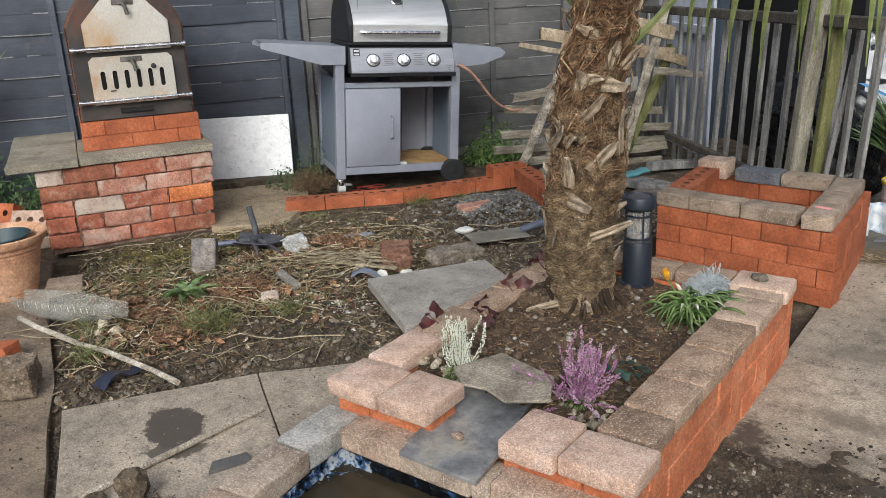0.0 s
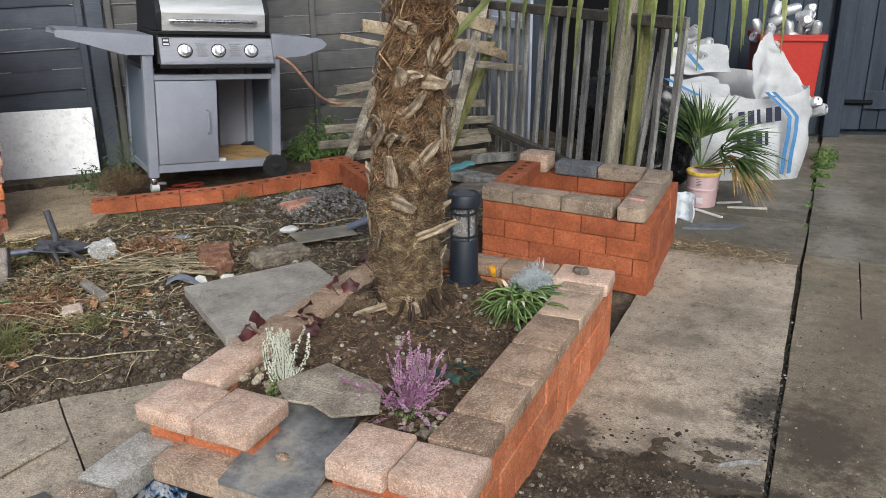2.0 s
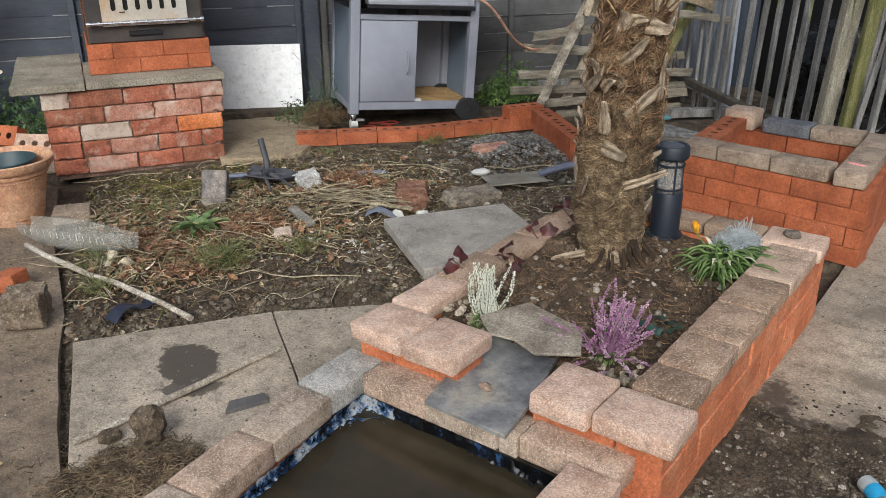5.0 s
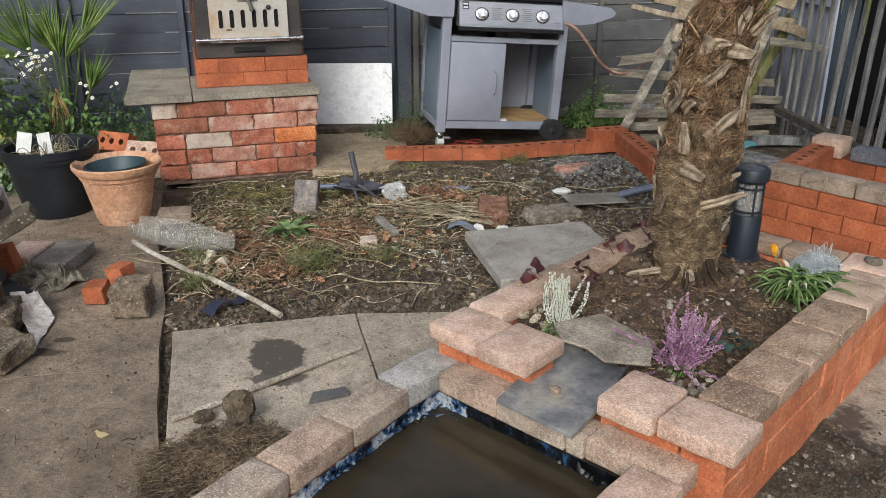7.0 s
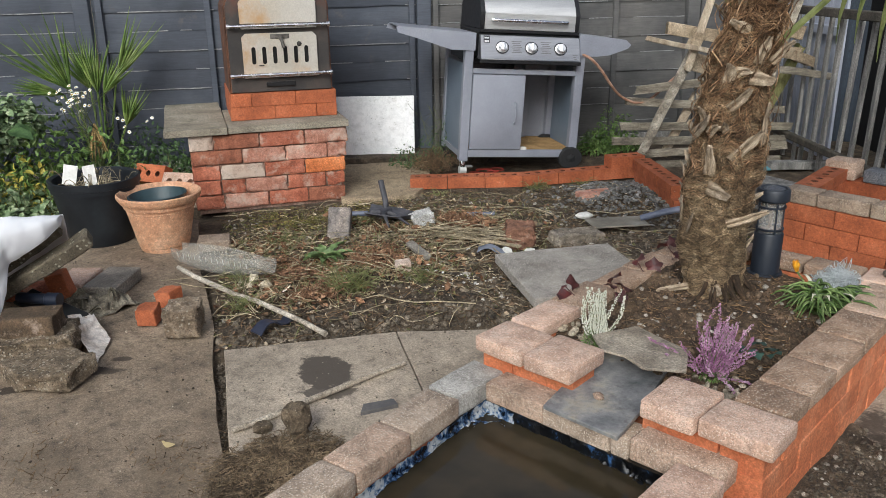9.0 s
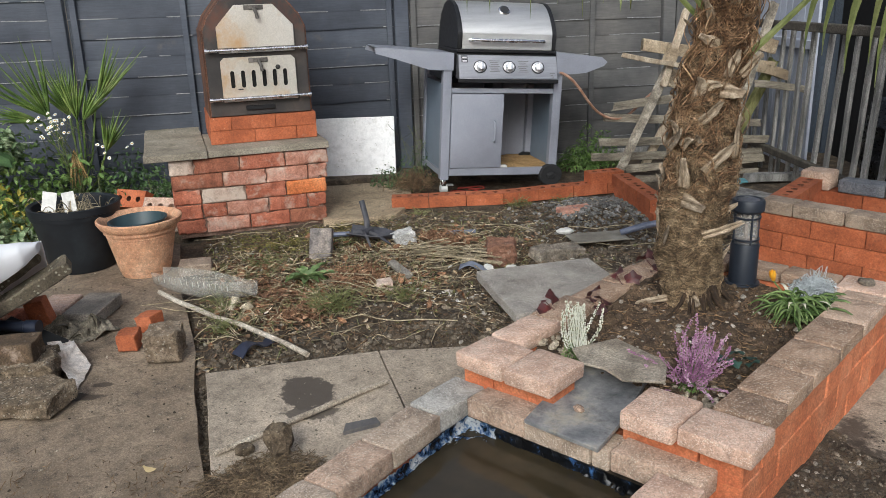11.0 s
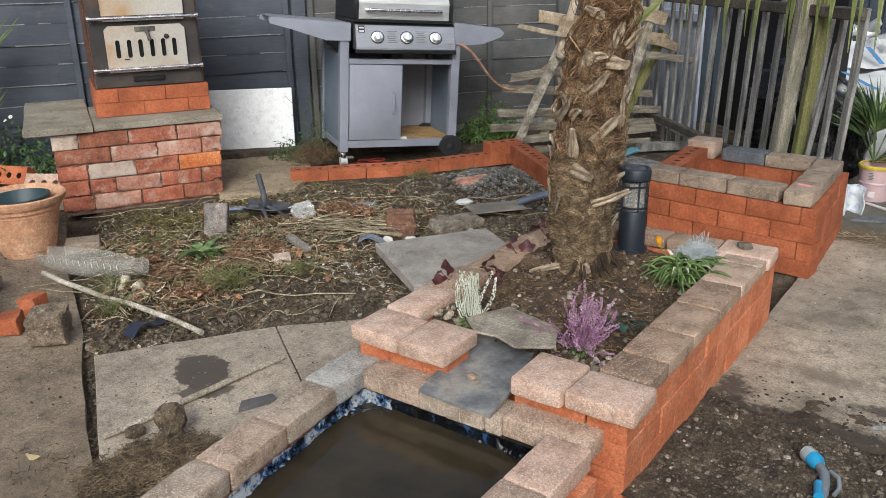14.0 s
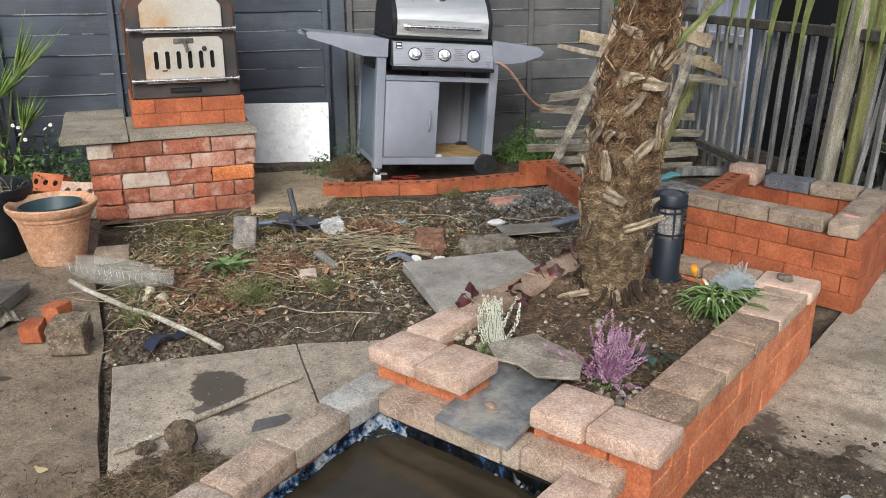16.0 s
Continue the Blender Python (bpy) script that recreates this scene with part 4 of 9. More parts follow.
for c in range(2):
    z = SH + 0.036 + c * 0.073
    xs = [0.226, 0.340, 0.580, 0.806] if c else [0.222, 0.462, 0.692, 0.806]
    for a, b in zip(xs, xs[1:]):
        part("brick", brick_bm(b - a - 0.002, 0.1025, 0.0715, 0.002, 0.0015, a * 9 + c), RED, plinth, m=pose(a, 0.17, z))
    for j in range(2):
        for x, turn in ((0.806, 90), (0.224, -90)):
            part("brick", RED_FULL[j], None, plinth, m=pose(x, 0.277 + 0.22 * j if turn > 0 else 0.493 + 0.22 * j, z, 0, 0, turn))

# ---- pizza oven ----
OW, OD, OZ = 0.545, 0.46, SH + 0.036 + 0.146
oven = thing("pizza_oven", pose(-3.743, 2.115, 0.0, 0, 0, PA) @ pose(0.233, 0.185, OZ) @ Matrix.Diagonal((1.02, 1, 1, 1)), "black and rusty steel pizza oven with two stainless doors", "oven")


body_pts = [(0, 0), (OW, 0), (OW, 0.46), (OW - 0.03, 0.53), (OW - 0.10, 0.615), (OW - 0.18, 0.655), (OW / 2, 0.665), (0.18, 0.655), (0.10, 0.615), (0.03, 0.53), (0, 0.46)]
part("body", prism(body_pts, "y", 0.004, OD, bevel=0.004), RUST, oven, "rusty brown steel shell")
part("front_plate", prism([(x * 0.97 + OW * 0.015, z * 0.985 + 0.003) for x, z in body_pts], "y", -0.004, 0.008, bevel=0.002), OVENBLK, oven, "sooty black steel front")
d1 = [(0.075, 0.365), (0.475, 0.365), (0.475, 0.475), (0.375, 0.585), (0.175, 0.585), (0.075, 0.475)]
up = part("door", prism(d1, "y", -0.022, -0.010, bevel=0.003), HOT, oven, "heat-tinted stainless upper door")
low_door = bmesh.new()
L0, L1, Z0, Z1 = 0.078, 0.470, 0.105, 0.315
outer = [low_door.verts.new(c) for c in ((L0, 0, Z0), (L1, 0, Z0), (L1, 0, Z1 - 0.02), (L1 - 0.02, 0, Z1), (L0 + 0.02, 0, Z1), (L0, 0, Z1 - 0.02))]
es = [low_door.edges.new((outer[i], outer[(i + 1) % 6])) for i in range(6)]
for k in range(6):
    cx, cz0, cz1 = 0.135 + 0.0555 * k, 0.152, 0.245
    ring = []
    for t in range(6):
        a = math.pi * t / 5
        ring.append((cx + 0.011 * math.cos(a), cz1 - 0.011 + 0.011 * math.sin(a)))
    for t in range(6):
        a = math.pi + math.pi * t / 5
        ring.append((cx + 0.011 * math.cos(a), cz0 + 0.011 + 0.011 * math.sin(a)))
    vs = [low_door.verts.new((x, 0, z)) for x, z in ring]
    es += [low_door.edges.new((vs[i], vs[(i + 1) % 12])) for i in range(12)]
bmesh.ops.triangle_fill(low_door, edges=es, use_beauty=True)
g = bmesh.ops.extrude_face_region(low_door, geom=list(low_door.faces))
for v in [v for v in g["geom"] if isinstance(v, bmesh.types.BMVert)]:
    v.co.y = -0.012
bmesh.ops.translate(low_door, verts=low_door.verts, vec=(0, -0.010, 0))
bmesh.ops.recalc_face_normals(low_door, faces=low_door.faces)
down = part("door", low_door, HOT, oven, "stainless lower door with six vent slots", smooth=20)
for z, d in ((0.355, up), (0.098, down)):
    part("hinge_bar", tube(bmesh.new(), [(0.004, -0.044, z), (OW - 0.004, -0.044, z)], 0.0085, 12), CHROME, oven, "polished steel hinge bar")
    part("lip", boxed(0.078, 0.472, -0.036, -0.012, z - 0.016, z + 0.004, 0.003), STEEL, d)
    for x in (0.012, OW - 0.012):
        part("hinge_end", tube(bmesh.new(), [(x - 0.008, -0.044, z), (x + 0.008, -0.044, z)], 0.013, 12), CHROME, oven)
        part("hinge_bracket", boxed(x - 0.008 + (0.02 if x < 0.2 else -0.02), x + 0.008 + (0.02 if x < 0.2 else -0.02), -0.044, -0.004, z - 0.014, z + 0.004, 0.002), OVENBLK, oven)
LATCH = surface("grey_latch_steel", [C(70, 66, 62), C(100, 95, 90), C(128, 122, 116)], 14, 80, (0.45, 0.65), 0.2, 0.001, metal=0.5)
for z, d in ((0.570, up), (0.297, down)):
    part("latch_plate", boxed(0.225, 0.325, -0.028, -0.0225, z - 0.012, z + 0.012, 0.002), LATCH, d, "grey steel latch plate")
    part("latch_hook", boxed(0.250, 0.300, -0.036, -0.028, z - 0.010, z + 0.010, 0.003), LATCH, d)
    part("latch_handle", tube(bmesh.new(), [(0.275, -0.034, z), (0.285, -0.055, z - 0.03), (0.288, -0.058, z - 0.058)], 0.009, 8), LATCH, d, "dark turned latch handle")
# black backing added to stand for the darkness inside the shallow vent slots
part("vent_backing", boxed(0.110, 0.440, -0.0095, -0.0045, 0.140, 0.258), plain("soot", C(14, 13, 12), 0.9), oven, "sooty black plate behind the slots")
part("vent_knob", lathe([(0, 0), (0.012, 0), (0.013, 0.008), (0.006, 0.016), (0, 0.016)], 12), OVENBLK, down, m=pose(0.375, -0.022, 0.255, 90, 0, 0))
part("vent_tab", boxed(0.158, 0.185, -0.028, -0.0225, 0.143, 0.149, 0.001), OVENBLK, down)
part("ash_slot", boxed(0.19, 0.345, -0.016, -0.005, 0.030, 0.055, 0.003), BLACK, oven, "black ash drawer handle")
part("bell", lathe([(0, 0), (0.014, 0.0), (0.014, 0.02), (0.008, 0.03), (0, 0.03)], 12), plain("white_gauge", C(220, 220, 216), 0.4), oven, "white gauge on the crown", pose(OW / 2 - 0.01, -0.008, 0.625, 70, 0, 0))
part("seam", boxed(-0.004, 0.0, 0.0, OD, 0.0, 0.46, 0.001), RUST, oven)

# white board against the fence
solo("white_board", jitter(boxed(0, 0.56, 0, 0.018, 0, 0.392, 0.003), 0.003, 6, 3), WHITE, BACK @ pose(0.478, 5.330, 0.056, -6, 0, -13), "flaking white painted board leaning on the fence", "board")

# ---- gas barbecue ----
BA = 56.0
bq = thing("gas_barbecue", pose(-3.15, 3.58, 0.046, 0, 0, BA) @ pose(0, 0, 0, 0, 3.7, 0) @ Matrix.Diagonal((1.035, 1, 0.93, 1)) @ pose(-0.027, 0, 0), "grey gas barbecue cart with stainless hood and three knobs", "barbecue")
BW, BD = 0.730, 0.50
LEG = 0.052
for i, (x, y) in enumerate([(0, 0), (BW - LEG, 0), (0, BD - LEG), (BW - LEG, BD - LEG)]):
    part("leg", boxed(x, x + LEG, y, y + LEG, 0.088 if x < 0.1 else 0.13, 0.845, 0.004), GREYPAINT, bq)
part("side_panel", boxed(0.006, 0.014, LEG, BD - LEG, 0.150, 0.712, 0.001), BLUEGREY, bq, "blue-grey side panel")
part("side_panel", boxed(BW - 0.014, BW - 0.006, LEG, BD - LEG, 0.150, 0.712, 0.001), BLUEGREY, bq, "blue-grey side panel")
part("side_rail", boxed(0.0, 0.012, LEG, BD - LEG, 0.112, 0.149, 0.002), GREYPAINT, bq)
part("side_rail", boxed(BW - 0.012, BW, LEG, BD - LEG, 0.112, 0.149, 0.002), GREYPAINT, bq)
part("bottom_rail", boxed(LEG, BW - LEG, 0.002, 0.030, 0.114, 0.164, 0.003), GREYPAINT, bq)
part("top_rail", boxed(LEG, BW - LEG, 0.002, 0.026, 0.655, 0.687, 0.003), GREYPAINT, bq)
part("bottom_shelf", boxed(LEG * 0.3, BW - LEG * 0.3, 0.031, BD - 0.02, 0.150, 0.162), TAN, bq, "tan board floor of the cupboard")
part("back_panel", boxed(LEG, BW - LEG, BD - 0.012, BD - 0.006, 0.163, 0.735), GREYPAINT, bq)
part("back_stile", boxed(0.51, 0.55, BD - 0.05, BD - 0.013, 0.163, 0.735, 0.003), GREYPAINT, bq)
part("divider", boxed(0.392, 0.398, 0.30, BD - 0.013, 0.163, 0.69), GREYPAINT, bq)
door = part("door", boxed(LEG + 0.003, 0.371, -0.006, 0.014, 0.168, 0.651, 0.004, 2), GREYPAINT, bq, "plain grey cupboard door")
part("handle", tube(bmesh.new(), [(0.318, -0.008, 0.340), (0.318, -0.026, 0.350), (0.318, -0.030, 0.41), (0.316, -0.026, 0.470), (0.315, -0.008, 0.480)], 0.006, 8), GREYPAINT, door, "grey bow handle")
part("hinge_pin", tube(bmesh.new(), [(0.366, 0.016, 0.152), (0.366, 0.016, 0.181)], 0.005, 8), CHROME, bq)
part("spacer", boxed(0.375, 0.415, 0.01, 0.045, 0.163, 0.180, 0.002), plain("pale_plastic", C(196, 194, 188), 0.5), bq)
# firebox and panel
part("firebox", prism([(0.02, 0.765), (0.02, 0.912), (BD - 0.03, 0.912), (BD - 0.03, 0.70), (0.20, 0.70)], "x", 0.075, BW - 0.03, bevel=0.004), BLACK, bq, "black enamelled firebox")
# the panel's steel is coloured darker than the hood's to hold its shade
panel = part("control_panel", prism([(-0.060, 0.753), (-0.052, 0.746), (0.03, 0.746), (0.03, 0.898), (-0.008, 0.898), (-0.052, 0.763)], "x", 0.080, 0.677, bevel=0.003), surface("satin_panel_steel", [C(160, 160, 163), C(172, 172, 175), C(184, 184, 187)], 3, 120, (0.34, 0.44), 0.06, 0.0005, 0, metal=0.9, stretch=(1, 1, 14)), bq, "stainless control panel with printed marks")
part("panel_edge", boxed(0.076, 0.681, -0.062, -0.040, 0.728, 0.750, 0.003), BLACK, bq)
tilt = math.degrees(math.atan2(0.044, 0.137))
KNOB = plain("polished_knob", C(238, 238, 240), 0.24, 0.45, 0.04)
INK = plain("grey_print", C(120, 118, 116), 0.6)
DARKINK = plain("dark_print", C(40, 40, 42), 0.6)
for kx in (0.206, 0.380, 0.556):
    kn = part("knob", lathe([(0, 0), (0.034, 0), (0.034, 0.006), (0.026, 0.010), (0.025, 0.026), (0.020, 0.032), (0, 0.033)], 24), KNOB, panel, "chrome control knob", pose(kx, -0.033, 0.826, 90 - tilt, 0, 0))
    part("grip", boxed(-0.007, 0.007, -0.024, 0.024, 0.030, 0.043, 0.004, 2), KNOB, kn)
    part("bezel", lathe([(0.034, 0), (0.040, 0), (0.040, 0.004), (0.034, 0.005)], 24), plain("dark_bezel", C(70, 70, 72), 0.3, 0.8), kn)
for x0, w, rows_, z0 in ((0.262, 0.062, 7, 0.863), (0.436, 0.062, 7, 0.863), (0.630, 0.03, 3, 0.79)):
    for r_ in range(rows_):
        zz = z0 - r_ * 0.011
        yy = -0.052 + (zz - 0.763) / 0.137 * 0.044 - 0.0015
        part("print_line", boxed(x0 + 0.004 * (r_ % 3), x0 + w - 0.006 * ((r_ * 2) % 3), -0.0005, 0.0005, -0.002, 0.002, m=pose(0, yy, zz, -tilt, 0, 0)), INK, panel)
part("badge", boxed(0.098, 0.134, -0.001, 0.001, -0.022, 0.022, m=pose(0, -0.0175, 0.872, -tilt, 0, 0)), DARKINK, panel, "dark square maker's badge")
for r_ in range(2):
    part("badge_bar", boxed(0.103, 0.129, -0.002, 0.0, -0.005, 0.005, m=pose(0, -0.0155 - 0.0065 * r_, 0.880 - 0.020 * r_, -tilt, 0, 0)), plain("pale_print", C(206, 206, 206), 0.5), panel)
# hood
hood = bmesh.new()
prof = [(0.012, 0.930), (0.004, 1.035), (0.030, 1.085), (0.075, 1.145), (0.135, 1.195), (0.205, 1.222), (0.285, 1.225), (0.36, 1.200), (0.42, 1.145), (0.455, 1.07), (0.465, 0.930)]
prism(prof, "x", 0.106, 0.648, hood)
hd = part("hood", hood, STEEL, bq, "curved stainless hood", smooth=40)
for x0, x1 in ((0.078, 0.1055), (0.6485, 0.675)):
    part("hood_end", prism([(y * 1.0 - 0.004 if i < 3 else y, z + (0.004 if 2 < i < 8 else 0)) for i, (y, z) in enumerate(prof)], "x", x0, x1, bevel=0.004), BLACK, hd, "black cast hood end")
part("hood_skirt", boxed(0.106, 0.648, 0.0015, 0.0095, 0.932, 1.032, 0.002), STEEL, hd)
part("hood_handle", tube(bmesh.new(), [(0.150, -0.002, 0.988), (0.155, -0.034, 0.990), (0.175, -0.040, 0.990), (0.565, -0.040, 0.990), (0.583, -0.034, 0.990), (0.588, -0.002, 0.988)], 0.011, 12), CHROME, hd, "long chrome hood handle")
gau = part("temperature_gauge", lathe([(0, 0), (0.034, 0), (0.036, 0.006), (0.030, 0.012), (0, 0.012)], 24), CHROME, hd, "round dial gauge", pose(0.375, 0.100, 1.172, 50, 0, 0))
part("dial", lathe([(0, 0.0125), (0.026, 0.0125), (0.026, 0.0135), (0, 0.0135)], 24), DARKINK, gau)
part("badge", boxed(0.135, 0.172, -0.001, 0.001, -0.018, 0.018, m=pose(0, 0.050, 1.109, -37, 0, 0)), DARKINK, hd, "dark square maker's badge")
part("firebox_rim", boxed(0.078, 0.675, -0.004, BD - 0.02, 0.9125, 0.9295, 0.003), BLACK, bq)
# side shelves
shl = bmesh.new()
prism([(0.056, 0.798), (0.056, 0.907), (-0.380, 0.930), (-0.400, 0.925), (-0.394, 0.893), (-0.275, 0.860), (-0.082, 0.799)], "y", -0.012, 0.002, shl)
part("shelf_apron", shl, GREYPAINT, bq, "tapered folded steel apron")
sh_top = bmesh.new()
prism([(0.056, 0.898), (0.056, 0.906), (-0.375, 0.929), (-0.375, 0.922)], "y", 0.0025, 0.40, sh_top)
part("side_shelf", sh_top, GREYPAINT, bq, "grey folding side shelf")
part("shelf_apron", prism([(0.056, 0.815), (0.056, 0.897), (-0.38, 0.921), (-0.39, 0.893), (-0.18, 0.84)], "y", 0.401, 0.413), GREYPAINT, bq)
part("shelf_bracket", boxed(0.0, 0.05, 0.06, 0.36, 0.74, 0.80, 0.003), BLACK, bq)
shr = bmesh.new()
prism([(0.679, 0.782), (0.679, 0.925), (0.90, 0.905), (0.968, 0.898), (1.003, 0.868), (0.985, 0.842), (0.873, 0.796), (0.80, 0.786)], "y", -0.012, 0.002, shr)
part("shelf_apron", shr, GREYPAINT, bq, "tapered folded steel apron")
part("side_shelf", prism([(0.679, 0.910), (0.679, 0.920), (0.98, 0.892), (0.98, 0.882)], "y", 0.0025, 0.40), GREYPAINT, bq, "grey folding side shelf")
# feet
part("castor_fork", boxed(0.012, 0.040, 0.006, 0.046, 0.040, 0.085, 0.006, 2), CHROME, bq)
part("castor_wheel", tube(bmesh.new(), [(0.008, 0.022, 0.026), (0.048, 0.022, 0.026)], 0.026, 16), plain("grey_castor", C(186, 186, 182), 0.4), bq, "small grey castor")
part("castor_brake", boxed(0.044, 0.085, 0.0, 0.03, 0.045, 0.058, 0.004, m=pose(0, 0, 0)), plain("castor_lever", C(170, 170, 168), 0.35, 0.6), bq)
part("castor_wheel", tube(bmesh.new(), [(0.008, BD - 0.03, 0.05), (0.048, BD - 0.03, 0.05)], 0.05, 16), RUBBER, bq)
for yy in (0.018, BD - 0.03):
    wh = part("wheel", lathe([(0.030, -0.02), (0.068, -0.02), (0.074, -0.012), (0.074, 0.012), (0.068, 0.02), (0.030, 0.02)], 28), RUBBER, bq, "black ribbed plastic wheel", pose(BW - 0.036, yy - 0.012, 0.112, 90, 0, 0))
    part("hub", lathe([(0, -0.014), (0.032, -0.012), (0.034, 0.012), (0.012, 0.024), (0, 0.024)], 16), RUBBER, wh)
    for k in range(8):
        part("spoke", boxed(0.010, 0.064, -0.004, 0.004, 0.010, 0.020, 0.001, m=pose(0, 0, 0, 0, 0, k * 45)), RUBBER, wh)
# gas hose
HOSE = surface("faded_copper_hose", [C(136, 98, 78), C(166, 126, 104), C(186, 150, 128)], 20, 90, (0.5, 0.75), 0.15, 0.001)
hp = [(0.69, 0.02, 0.795), (0.72, -0.02, 0.79), (0.77, -0.04, 0.755), (0.83, -0.04, 0.69), (0.89, -0.03, 0.615), (0.96, -0.01, 0.545), (1.04, 0.0, 0.500), (1.12, 0.01, 0.490), (1.20, 0.03, 0.520), (1.28, 0.06, 0.585), (1.36, 0.10, 0.64), (1.45, 0.2, 0.66)]
fine = []
for i in range(len(hp) - 1):
    for t in (0, 0.33, 0.67):
        a, b, c, d = (Vector(hp[max(0, min(len(hp) - 1, i + k))]) for k in (-1, 0, 1, 2))
        fine.append(0.5 * ((2 * b) + (c - a) * t + (2 * a - 5 * b + 4 * c - d) * t * t + (3 * b - a - 3 * c + d) * t ** 3))
part("gas_hose", tube(bmesh.new(), fine, 0.0085, 8), HOSE, bq, "faded copper-coloured gas hose")
part("regulator", lathe([(0, 0), (0.016, 0), (0.016, 0.03), (0.011, 0.045), (0, 0.045)], 12), CHROME, bq, m=pose(0.675, 0.015, 0.795, 0, 90, 0))

FRONDS = [(218, 50, 0.66, 0.5, 0.6, 11), (150, 48, 0.6, 0.55, 0.9, 1), (95, 48, 0.6, 0.55, 0.9, 2), (28, 42, 0.62, 0.5, 0.7, 3), (-20, 50, 0.6, 0.5, 0.7, 4), (-75, 45, 0.5, 0.5, 0.8, 5), (206, 42, 0.62, 0.5, 0.7, 6), (250, 50, 0.45, 0.5, 0.8, 7), (60, 60, 0.5, 0.5, 0.8, 8), (310, 65, 0.5, 0.5, 0.7, 9), (180, 65, 0.5, 0.5, 0.7, 10)]

# ---- palm ----
def strand_mesh(name, lines, radii):
    """Thin three-sided fibres along many lines of equal length."""
    P = np.asarray(lines, float)
    n, k, _ = P.shape
    T = np.gradient(P, axis=1)
    T /= np.linalg.norm(T, axis=2, keepdims=True) + 1e-9
    A = np.cross(T, np.array([0.31, 0.17, 0.93]))
    A /= np.linalg.norm(A, axis=2, keepdims=True) + 1e-9
    B = np.cross(T, A)
    R = np.asarray(radii, float)
    R = R[:, None, None] if R.ndim == 1 else R[:, :, None]
    V = np.stack([P + R * (A * math.cos(t) + B * math.sin(t)) for t in (0, 2.094, 4.189)], 2).reshape(-1, 3)
    base = (np.arange(n)[:, None] * k + np.arange(k - 1)[None]) * 3
    quads = [np.stack([base + j, base + (j + 1) % 3, base + 3 + (j + 1) % 3, base + 3 + j], -1).reshape(-1, 4) for j in range(3)]
    me = bpy.data.meshes.new(name)
    me.from_pydata(V.tolist(), [], np.concatenate(quads).tolist())
    me.shade_smooth()
    return me


def scatter_mesh(name, base_v, base_f, places, turns, sizes):
    """Many copies of a small form in one mesh. turns: 3x3 matrices."""
    bv = np.asarray(base_v, float)
    V = np.einsum("nij,nkj->nki", turns, bv[None] * sizes[:, None, :]) + places[:, None, :]
    n, k = len(places), len(bv)
    fs = []
    for f in base_f:
        fs.append((np.arange(n)[:, None] * k + np.asarray(f)[None]).tolist())
    me = bpy.data.meshes.new(name)
    me.from_pydata(V.reshape(-1, 3).tolist(), [], [q for group in fs for q in group])
    return me


def turns_of(yaw, pitch, roll):
    cz, sz, cy, sy, cx, sx = np.cos(yaw), np.sin(yaw), np.cos(pitch), np.sin(pitch), np.cos(roll), np.sin(roll)
    o, z = np.ones_like(cz), np.zeros_like(cz)
    Rz = np.stack([np.stack([cz, -sz, z], -1), np.stack([sz, cz, z], -1), np.stack([z, z, o], -1)], 1)
    Ry = np.stack([np.stack([cy, z, sy], -1), np.stack([z, o, z], -1), np.stack([-sy, z, cy], -1)], 1)
    Rx = np.stack([np.stack([o, z, z], -1), np.stack([z, cx, -sx], -1), np.stack([z, sx, cx], -1)], 1)
    return Rz @ Ry @ Rx


FIBRE_LOW = surface("grey_brown_palm_fibre", [C(84, 68, 50), C(124, 104, 79), C(168, 147, 118)], 26, 60, (0.9, 1.0), 0.0, 0.001, 0.55, island=True)
FIBRE_TOP = surface("red_brown_palm_fibre", [C(92, 68, 48), C(140, 108, 79), C(184, 153, 120)], 26, 60, (0.9, 1.0), 0.0, 0.001, 0.55, island=True)
BARK = surface("matted_palm_bark", [C(40, 30, 21), C(60, 45, 31), C(84, 65, 46)], 20, 90, (0.95, 1.0), 0.9, 0.008)
STUB = surface("cut_leaf_base", [C(116, 101, 84), C(154, 139, 120), C(194, 181, 163)], 22, 80, (0.85, 0.97), 0.5, 0.002, 0.22, stretch=(0.6, 4, 4), local=True, mottle=0.4)
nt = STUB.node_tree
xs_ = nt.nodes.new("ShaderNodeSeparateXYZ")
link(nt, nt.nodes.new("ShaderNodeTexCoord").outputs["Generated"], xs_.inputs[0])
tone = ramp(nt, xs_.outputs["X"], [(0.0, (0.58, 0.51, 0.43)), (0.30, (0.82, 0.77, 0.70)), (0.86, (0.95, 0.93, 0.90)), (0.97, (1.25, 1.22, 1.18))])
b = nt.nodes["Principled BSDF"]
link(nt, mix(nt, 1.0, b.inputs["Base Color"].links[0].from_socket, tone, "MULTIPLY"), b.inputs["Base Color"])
TX, TY = -0.968, 2.395


def trunk_axis(z):
    k = [0.24, 0.45, 0.57, 0.65, 0.88, 1.06, 1.5]
    return float(np.interp(z, k, [-0.977, -0.985, -0.982, -0.969, -0.962, -0.935, -0.87])), float(np.interp(z, k, [2.391, 2.386, 2.388, 2.395, 2.398, 2.412, 2.45]))


def trunk_r(z):
    pts = [(0.12, 0.130), (0.20, 0.100), (0.24, 0.090), (0.31, 0.092), (0.40, 0.095), (0.48, 0.096), (0.57, 0.102), (0.65, 0.108), (0.73, 0.104), (0.81, 0.097), (0.88, 0.094), (0.96, 0.088), (1.03, 0.077), (1.1, 0.074), (1.25, 0.070), (1.5, 0.060)]
    return float(np.interp(z, [p[0] for p in pts], [p[1] for p in pts])) - 0.004


